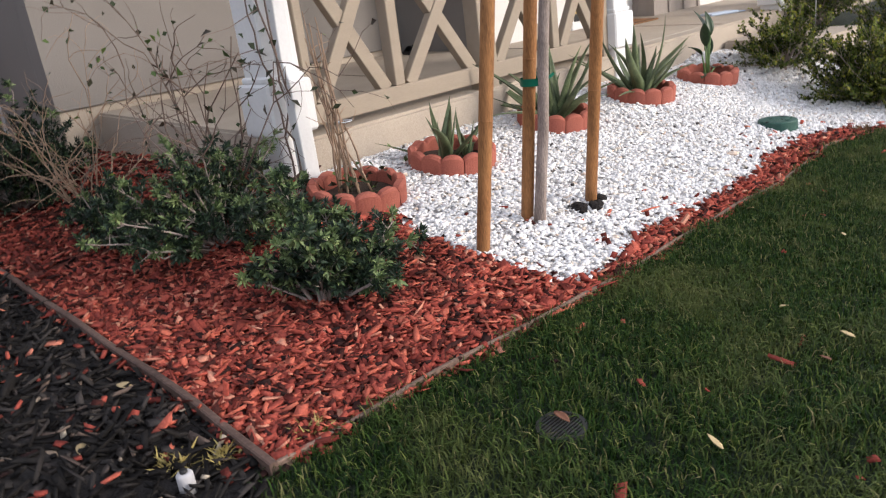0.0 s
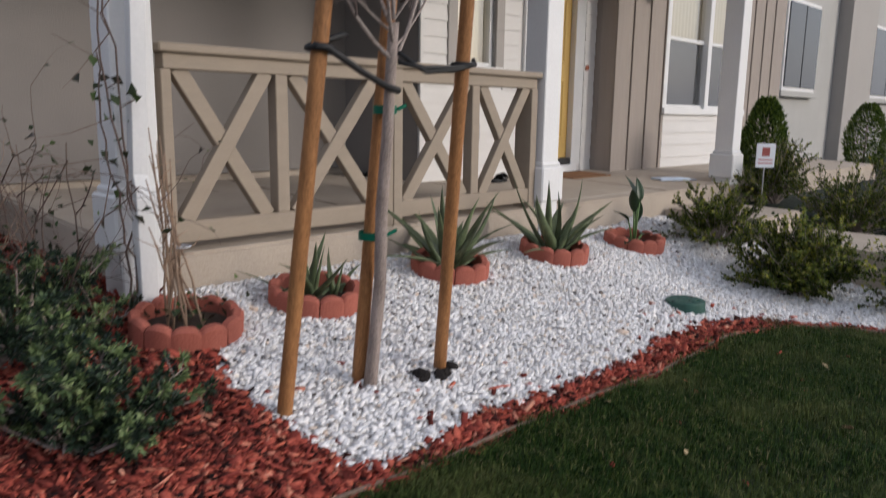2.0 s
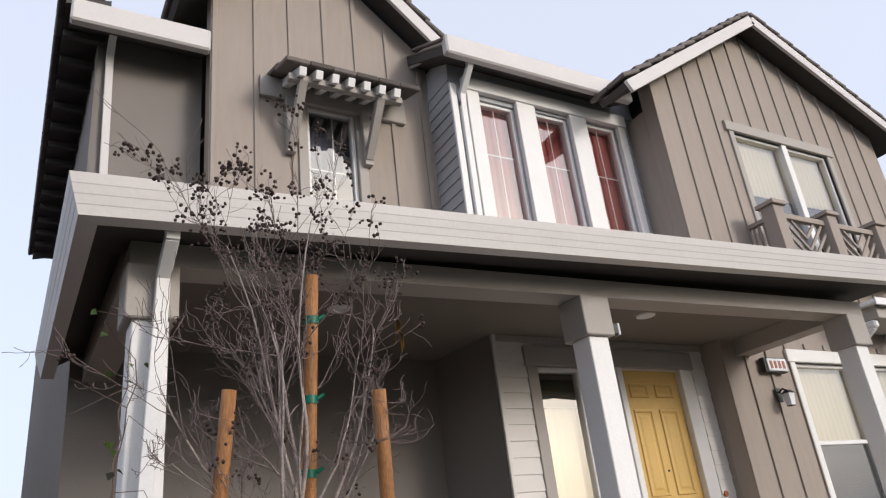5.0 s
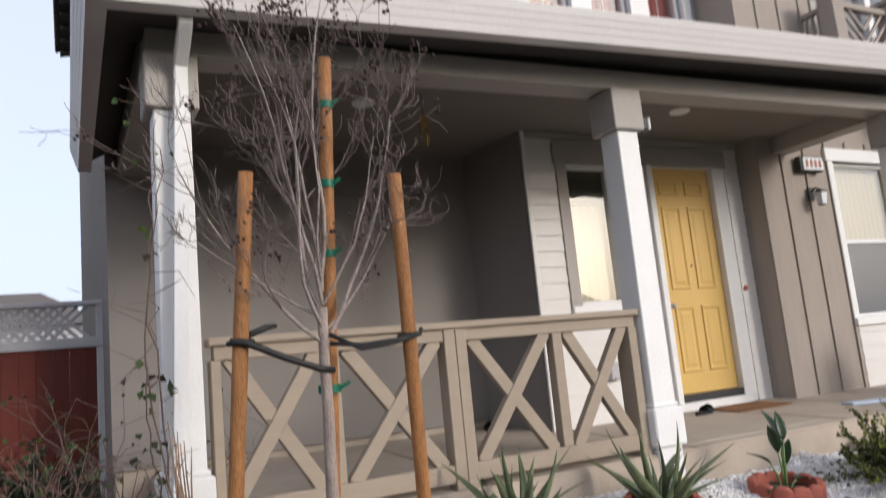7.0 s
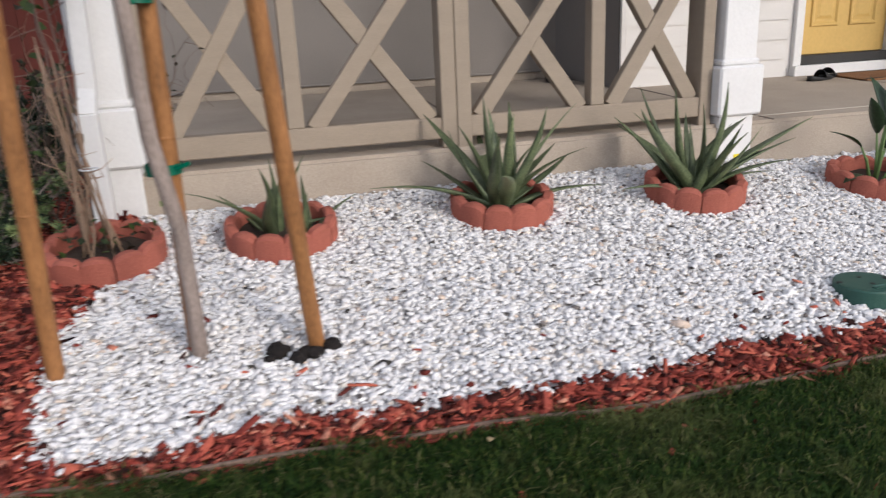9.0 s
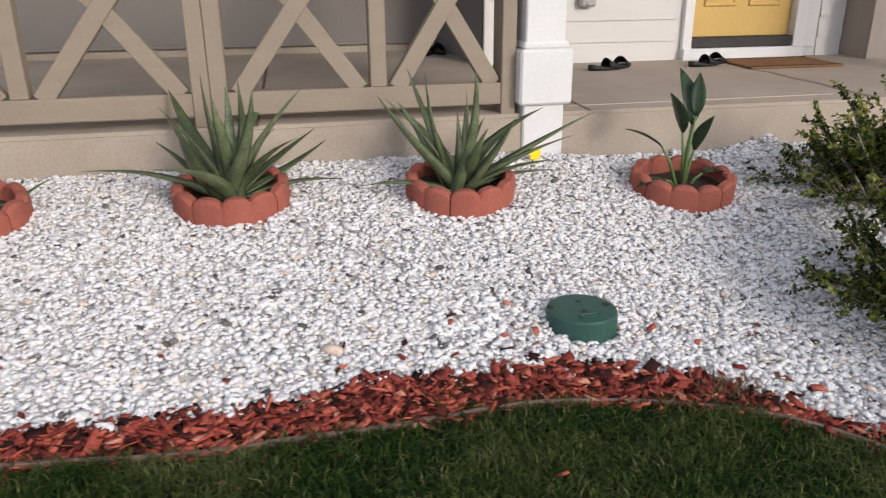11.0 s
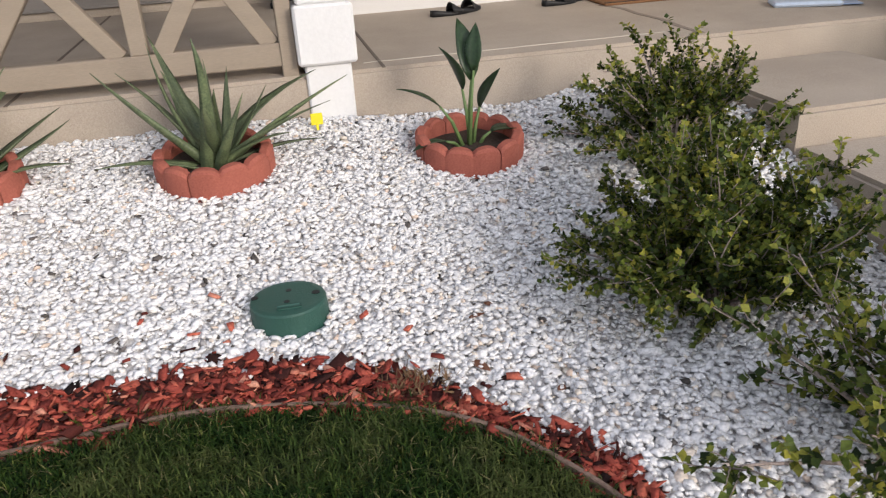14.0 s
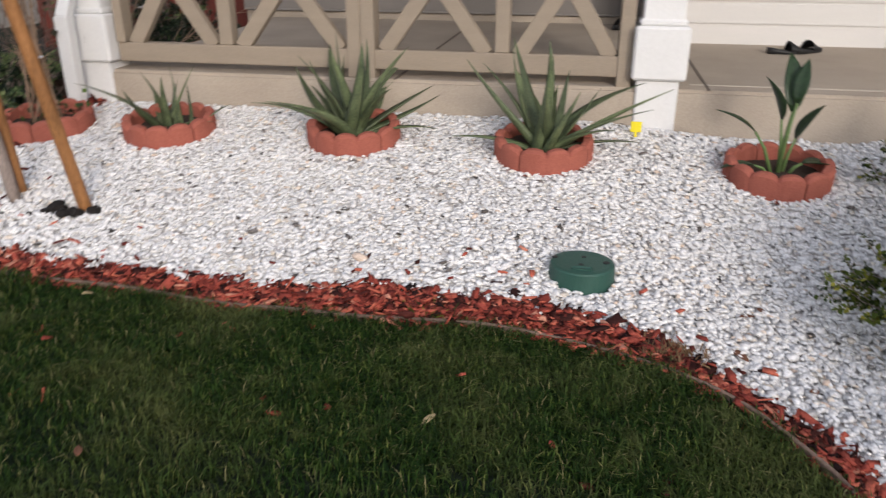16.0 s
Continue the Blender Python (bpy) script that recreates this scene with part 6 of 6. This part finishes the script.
for sx, sy, st in ((1.08, 1.36, 12), (1.22, 1.42, 40), (1.86, 1.38, 15), (2.0, 1.46, 30), (0.02, 2.42, 70), (0.12, 2.45, 95)):
    slipper(sx, sy, slab_z(sy), st, 0.26, "black rubber slide slipper on the porch slab")


def doormat():
    p = thing("doormat", "worn brown coir doormat before the front door", "doormat", at=(2.47, 1.36, slab_z(1.36)))
    p.rotation_euler = (radians(2.1), 0, 0)
    bm = bmesh.new()
    add_box(bm, -0.38, 0.38, -0.22, 0.22, 0.0, 0.016, 0.006)
    part("mat_body", bm, M_MAT, p)
    for y in (-0.20, 0.20):
        box("border", -0.37, 0.37, y - 0.012, y + 0.012, 0.016, 0.019, M_SOIL, p, "dark border stripe", bevel=0)


doormat()


def newspaper():
    p = thing("newspaper", "folded newspaper in a pale blue bag on the slab", "newspaper", at=(3.15, 0.55, slab_z(0.55)))
    p.rotation_euler = (0, 0, radians(-25))
    bm = bmesh.new()
    add_box(bm, -0.20, 0.20, -0.10, 0.10, 0, 0.03, 0.012)
    part("folded_paper", bm, mat("pale_blue_bag", (0.50, 0.58, 0.70), 0.4, 0.1, 8, 60, 0.2), p)
    bm = bmesh.new()
    add_box(bm, 0.20, 0.32, -0.06, 0.07, 0.002, 0.010, 0.002)
    part("bag_tail", bm, mat("blue_bag", (0.35, 0.45, 0.62), 0.4, 0.1, 10, 60, 0.1), p, "pale blue plastic bag tail")


newspaper()


def plant_tag():
    x, y = 0.041, -0.137
    p = thing("plant_tag", "yellow plastic marker tag pushed into the gravel", "marker tag", at=(x, y, ground_z(x, y)))
    box("spike", -0.006, 0.006, -0.002, 0.002, -0.04, 0.05, M_YELLOW, p, bevel=0)
    box("plate", -0.028, 0.028, -0.003, 0.003, 0.045, 0.10, M_YELLOW, p, bevel=0.002)


plant_tag()


def drain_grate():
    x, y = GRATE
    z = ground_z(x, y) + 0.022
    p = thing("drain_grate", "round dark drain grate sunk in the lawn", "drain grate", at=(x, y, z - 0.035))
    V, F = tube_data([(0, 0, 0.0), (0, 0, 0.02)], [0.062, 0.062], 24)
    link("basin", V, F, M_RUBBER, p)
    V = [(r * math.cos(2 * math.pi * i / 24), r * math.sin(2 * math.pi * i / 24), zz) for r, zz in ((0.068, 0.0), (0.068, 0.04), (0.057, 0.04), (0.057, 0.02)) for i in range(24)]
    F = [(j * 24 + i, j * 24 + (i + 1) % 24, (j + 1) * 24 + (i + 1) % 24, (j + 1) * 24 + i) for j in range(3) for i in range(24)]
    link("rim", V, F, M_DARK, p)
    for k in range(-5, 6):
        yy = k * 0.0100
        hw = math.sqrt(max(0, 0.057 ** 2 - yy ** 2))
        box("slat", -hw, hw, yy - 0.0026, yy + 0.0026, 0.028, 0.039, M_DARK, p, bevel=0)


drain_grate()


def sprinkler():
    x, y = -4.80, -1.60
    p = thing("sprinkler_head", "weathered white sprinkler cap in black mulch", "sprinkler", at=(x, y, ground_z(x, y)))
    V, F = tube_data([(0, 0, -0.02), (0, 0, 0.05), (0, 0, 0.056)], [0.022, 0.022, 0.018], 14)
    link("cap", V, F, M_LATTICE, p, "", True)
    V, F = tube_data([(0, 0, 0.055), (0, 0, 0.064)], [0.010, 0.010], 10)
    link("nozzle", V, F, M_RUBBER, p, "", True)


sprinkler()


def clods():
    """Black clods dug up beside a stake."""
    g = np.random.default_rng(131)
    for i, (x, y, s) in enumerate(((-2.54, -1.28, 0.042), (-2.48, -1.33, 0.032), (-2.36, -1.28, 0.034), (-2.45, -1.30, 0.028), (-2.57, -1.32, 0.022), (-2.42, -1.31, 0.03))):
        bm = bmesh.new()
        bmesh.ops.create_icosphere(bm, subdivisions=2, radius=s)
        for v in bm.verts:
            v.co *= g.uniform(0.75, 1.2)
            v.co.z *= 0.7
        ob = part("clod", bm, M_DAMP)
        ob.location = (x, y, ground_z(x, y) + 0.022)
        tagged(ob, "black damp soil clod beside a stake", "soil clod", "soil clods")


clods()


def litter():
    """Dry leaves and flakes lying about."""
    g = np.random.default_rng(141)
    tan, brown = mat("dry_leaf", (0.42, 0.32, 0.17), 0.7, 0.2, 20, 90, 0.2), mat("dead_leaf", (0.16, 0.07, 0.04), 0.7, 0.2, 20, 90, 0.2)
    for x, y, s, m in ((-4.922, -1.251, 0.085, tan), (-4.66, -0.987, 0.075, tan), (-5.2, -0.6, 0.06, tan), (-3.946, -2.603, 0.05, tan), (-3.185, -2.674, 0.045, tan), (-3.367, -2.662, 0.045, brown), (-3.069, -2.412, 0.04, tan), (-4.03, -2.18, 0.07, brown), (-4.306, 0.092, 0.09, brown), (-2.2, -2.35, 0.045, tan), (-2.0, -1.9, 0.05, tan), (-1.451, -2.714, 0.05, brown), (-0.596, -2.324, 0.06, tan), (0.373, -1.50, 0.06, brown), (0.45, -1.42, 0.045, brown), (0.321, -1.714, 0.08, brown), (0.55, -1.9, 0.05, brown)):
        V, F = leaf_blade(s, s * 0.22, 0.3, g.uniform(-0.2, 0.2) * s, 5)
        ob = link("fallen_leaf", V, F, m, None, "", True)
        ob.modifiers.new("thick", 'SOLIDIFY').thickness = 0.0015
        lawn = region(x, y) == "lawn"
        ob.location = (x, y, ground_z(x, y) + (0.04 if lawn else 0.018))
        ob.rotation_euler = (g.normal(0, 0.2), g.normal(0, 0.15), g.uniform(0, 6.28))
        tagged(ob, "dry curled leaf on the ground", "leaf", "fallen leaves")


litter()


def dead_weed():
    g = np.random.default_rng(151)
    for x, y, hue, n, nm in ((0.10, -1.78, mat("dead_grass", (0.17, 0.105, 0.055), 0.85, 0.25, 20, 90, 0.1), 420, "dead_weed"), (-0.75, -1.70, None, 90, "green_weed"), (-4.78, -1.48, M_YELLOWGRASS, 60, "dry_tuft"), (-4.68, -1.56, M_YELLOWGRASS, 50, "dry_tuft"), (-4.45, -1.66, M_YELLOWGRASS, 70, "dry_tuft")):
        p = thing(nm, {"dead_weed": "brown dead weed mat on the mulch edge", "green_weed": "low green weed in the mulch edge", "dry_tuft": "small tuft of yellowed grass"}[nm], "weed", at=(x, y, ground_z(x, y) + 0.005))
        P = np.stack([g.normal(0, 0.06 if nm != "dry_tuft" else 0.02, n), g.normal(0, 0.035 if nm != "dry_tuft" else 0.02, n), np.zeros(n)], 1)
        leaf_cloud("foliage", P, g.normal(0, 1, (n, 3)) * [1, 1, 0.4] + [0, 0, 0.8], g.uniform(0.03, 0.07, n), g.uniform(0.002, 0.0042, n), hue or G_DARK, p, 152)


M_YELLOWGRASS = mat("yellow_grass", (0.34, 0.27, 0.09), 0.7, 0.2, 20, 90, 0.1)
dead_weed()

# ---- the walk and beyond ----


def walkway():
    """Two levels of concrete that step down from the porch."""
    p = thing("front_walk", "pale concrete walk stepping down from the porch", "walkway", kind="structure")
    for xl0, xl1, y0, y1, z in ((2.03, 1.99, 0.0, -0.96, 0.295), (1.99, 1.55, -0.965, -9.0, 0.13)):
        bm = bmesh.new()
        top = [bm.verts.new(v) for v in ((xl1, y1, z - 0.01), (3.0, y1, z - 0.01), (3.0, y0, z), (xl0, y0, z))]
        f = bm.faces.new(top)
        r = bmesh.ops.extrude_face_region(bm, geom=[f])
        bmesh.ops.translate(bm, verts=[e for e in r["geom"] if isinstance(e, bmesh.types.BMVert)], vec=(0, 0, -0.6))
        bmesh.ops.recalc_face_normals(bm, faces=bm.faces)
        bmesh.ops.bevel(bm, geom=[e for e in bm.edges if all(v.co.z > z - 0.05 for v in e.verts)], offset=0.02, segments=2, affect='EDGES')
        part("slab", bm, M_CONC, p)


walkway()


def slab_joints():
    """Tooled joints, the trowelled edge band and a crack in the porch slab."""
    dark = mat("joint_dirt", (0.16, 0.13, 0.105), 0.95, 0.2, 20, 120, 0.3)
    stain = mat("water_stain", (0.25, 0.205, 0.165), 0.9, 0.25, 20, 120, 0.3)
    pale = mat("edge_band", (0.52, 0.47, 0.40), 0.9, 0.1, 4, 120, 0.2)
    for name, a, b, w, m in (("joint", (0.41, 0.06), (0.41, 1.70), 0.016, dark), ("joint", (-1.30, 0.06), (-1.22, 2.66), 0.016, dark), ("edge_band", (0.33, 0.20), (2.0, 0.20), 0.012, pale), ("edge_band", (-3.0, 0.42), (-0.05, 0.42), 0.012, pale)):
        beam(name, (a[0], a[1], slab_z(a[1]) + 0.001), (b[0], b[1], slab_z(b[1]) + 0.001), w, 0.004, m, slab, bevel=0, up=(0, 0, 1))
    pts = [(2.16, 0.08), (2.15, 0.30), (2.17, 0.55), (2.14, 0.8), (2.15, 1.0), (2.08, 1.2)]
    for a, b in zip(pts, pts[1:]):
        beam("stain", (a[0], a[1], slab_z(a[1]) + 0.001), (b[0], b[1], slab_z(b[1]) + 0.001), 0.035, 0.003, stain, slab, bevel=0, up=(0, 0, 1))


slab_joints()


def yard_sign():
    p = thing("yard_sign", "small white yard sign on a thin wire stake", "sign", at=(3.25, -0.45, 0.2))
    p.rotation_euler = (0, 0, radians(-45))
    tube("stake", [(0, 0, -0.05), (0, 0, 0.62)], [0.006, 0.006], M_LATTICE, p, sides=6)
    box("panel", -0.10, 0.10, -0.012, -0.004, 0.47, 0.72, M_PAPER, p, "white sign panel")
    box("emblem", -0.04, 0.04, -0.014, -0.012, 0.59, 0.68, mat("sign_ink", (0.3, 0.08, 0.07), 0.6), p, "dark red emblem block", bevel=0)
    for i in range(2):
        box("writing_bar", -0.075, 0.075, -0.014, -0.012, 0.51 + i * 0.035, 0.523 + i * 0.035, mat("sign_bar", (0.5, 0.2, 0.2), 0.6), p, bevel=0)


yard_sign()


G_CONIFER = ramp_mat("conifer_spray", [(0.0, (0.02, 0.045, 0.010)), (0.5, (0.075, 0.125, 0.018)), (1.0, (0.18, 0.24, 0.035))], 0.6, bump=0, trans=0.15)


def conifer(x, y, z, h, r, label, seed, pot):
    """A clipped egg-shaped conifer, in a red pot or on the ground."""
    g = np.random.default_rng(seed)
    p = thing("conifer", label, "conifer", "clipped conifers", at=(x, y, z))
    if pot:
        V, F = tube_data([(0, 0, 0), (0, 0, 0.13), (0, 0, 0.135), (0, 0, 0.18)], [0.11, 0.15, 0.17, 0.17], 20)
        link("pot", V, F, M_RING, p, "red clay pot")
    tube("trunk", [(0, 0, 0.05), (0, 0, h * 0.8)], [0.025, 0.01], M_BARK, p)
    n = 5200
    u = g.uniform(0, 1, n)
    a = g.uniform(0, 6.28, n)
    rr = r * np.sin(np.pi * (0.06 + 0.92 * u ** 0.85)) ** 0.6 * g.uniform(0.75, 1.06, n) * (1 + 0.06 * np.sin(a * 5 + u * 9))
    lo = 0.20 if pot else 0.02
    P = np.stack([rr * np.cos(a), rr * np.sin(a), lo + u * (h - lo)], 1)
    D = np.stack([np.cos(a), np.sin(a), np.full(n, 1.2)], 1) + g.normal(0, 0.4, (n, 3))
    leaf_cloud("foliage", P, D, g.uniform(0.04, 0.08, n), g.uniform(0.008, 0.016, n), G_CONIFER, p, seed + 1)


conifer(4.66, 0.12, ground_z(4.66, 0.12), 1.40 - ground_z(4.66, 0.12), 0.24, "clipped egg-shaped conifer in a red pot beside the post", 161, True)
conifer(10.7, 0.6, ground_z(10.7, 0.6), 1.45 - ground_z(10.7, 0.6), 0.34, "clipped egg-shaped conifer before the next house", 163, False)


def next_house():
    """The grey stucco house beyond the wing."""
    h = thing("neighbour_house", "grey stucco house with pale trimmed windows", "house", at=(13, 3, 0))
    m = Matrix.Translation((-13, -3, 0))
    grey = mat("grey_stucco", (0.42, 0.41, 0.39), 0.9, 0.1, 1.5, 120, 0.4)
    box("wall", 9.6, 22, 2.5, 9, -0.2, 6.2, grey, h, m=m)
    box("pilaster", 14.6, 16.6, 2.2, 2.5, -0.2, 5.8, M_TRIM, h, m=m)
    for x0, x1 in ((11.2, 13.1), (17.2, 20.0)):
        w = box("window", x0, x1, 2.40, 2.52, 1.75, 3.6, M_WHITE, h, "pale window frame", m=m)
        for a, b in (((x0 + 0.06, (x0 + x1) / 2 - 0.03)), ((x0 + x1) / 2 + 0.03, x1 - 0.06)):
            q = box("pane", a, b, 2.37, 2.4, 1.83, 3.52, mat("far_glass", (0.04, 0.045, 0.05), 0.08, 0.1, 3, 20, 0, spec=1.0), None, "", m=m)
            q.parent = w
        box("sill", x0 - 0.1, x1 + 0.1, 2.36, 2.5, 1.63, 1.75, grey, h, m=m)
    V = [(9.2, 1.9, 6.0), (22.4, 1.9, 6.0), (22.4, 9.3, 8.2), (9.2, 9.3, 8.2)]
    link("roof", [m @ Vector(v) for v in V] + [m @ Vector((a, b, c + 0.2)) for a, b, c in V], [(3, 2, 1, 0), (4, 5, 6, 7), (0, 1, 5, 4), (1, 2, 6, 5), (2, 3, 7, 6), (3, 0, 4, 7)], M_TILE, h, "dark roof")


next_house()


def far_house(x, y, w, d, h, color, seed, name="far_house", label="plain stucco house across the street"):
    p = thing(name, label, "house", "houses across the street", at=(x, y, -0.1))
    wall = mat("far_stucco", color, 0.9, 0.08, 0.8, 20, 0.1)
    box("wall", -w / 2, w / 2, -d / 2, d / 2, 0, h, wall, p)
    V = [(-w / 2 - 0.5, -d / 2 - 0.5, h), (w / 2 + 0.5, -d / 2 - 0.5, h), (w / 2 + 0.5, d / 2 + 0.5, h), (-w / 2 - 0.5, d / 2 + 0.5, h), (-w / 2 + 2.5, 0, h + 2.2), (w / 2 - 2.5, 0, h + 2.2)]
    link("roof", V, [(3, 2, 1, 0), (0, 1, 5, 4), (2, 3, 4, 5), (1, 2, 5), (3, 0, 4)], M_TILE, p, "dark hipped roof")
    for zz in (1.1, 3.9):
        for k in (-1, 0, 1):
            f = box("window", k * w * 0.3 - 0.8, k * w * 0.3 + 0.8, d / 2, d / 2 + 0.06, zz, zz + 1.4, M_WHITE, p)
            q = box("pane", k * w * 0.3 - 0.7, k * w * 0.3 + 0.7, d / 2 + 0.06, d / 2 + 0.08, zz + 0.1, zz + 1.3, M_ROOM_SHADE, None)
            q.parent = f


for fx, fc in ((-20, (0.42, 0.36, 0.30)), (-6, (0.38, 0.37, 0.35)), (8, (0.45, 0.38, 0.31)), (22, (0.36, 0.34, 0.33))):
    far_house(fx * 2, -62, 11, 9, 5.8, fc, 171)
far_house(-13.2, 9.5, 9, 13, 5.6, (0.40, 0.38, 0.36), 172, "side_shade_house", "unseen added house that keeps light off the side wall")
far_house(-8.5, 42, 12, 9, 5.0, (0.42, 0.41, 0.42), 173, "back_house", "pale grey house beyond the fence")


def street_tree(x, y, h, seed):
    g = np.random.default_rng(seed)
    p = thing("street_tree", "leafy street tree across the road", "tree", "street trees", at=(x, y, -0.1))
    tube("trunk", [(0, 0, 0), (0.05, 0.03, h * 0.35), (0.1, 0, h * 0.6)], [0.16, 0.11, 0.05], M_BARK, p)
    for i in range(7):
        a = i * 0.9
        tube("limb", [(0.05, 0.02, h * 0.38), (0.5 * math.cos(a), 0.5 * math.sin(a), h * 0.6), (1.1 * math.cos(a), 1.1 * math.sin(a), h * 0.8)], [0.06, 0.04, 0.015], M_BARK, p, sides=6)
    n = 3800
    c = g.normal(0, 1, (26, 3)) * [0.9, 0.9, 0.75] + [0, 0, h * 0.68]
    P = c[g.integers(0, 26, n)] + g.normal(0, 0.36, (n, 3))
    leaf_cloud("crown", P, g.normal(0, 1, (n, 3)), g.uniform(0.14, 0.26, n), g.uniform(0.05, 0.09, n), G_DARK, p, seed + 1)


for tx, ty, th in ((-14, -40, 6.5), (1.5, -43, 5.8), (22, -41, 6.8), (47, -44, 6.0)):
    street_tree(tx, ty, th, int(181 + tx))
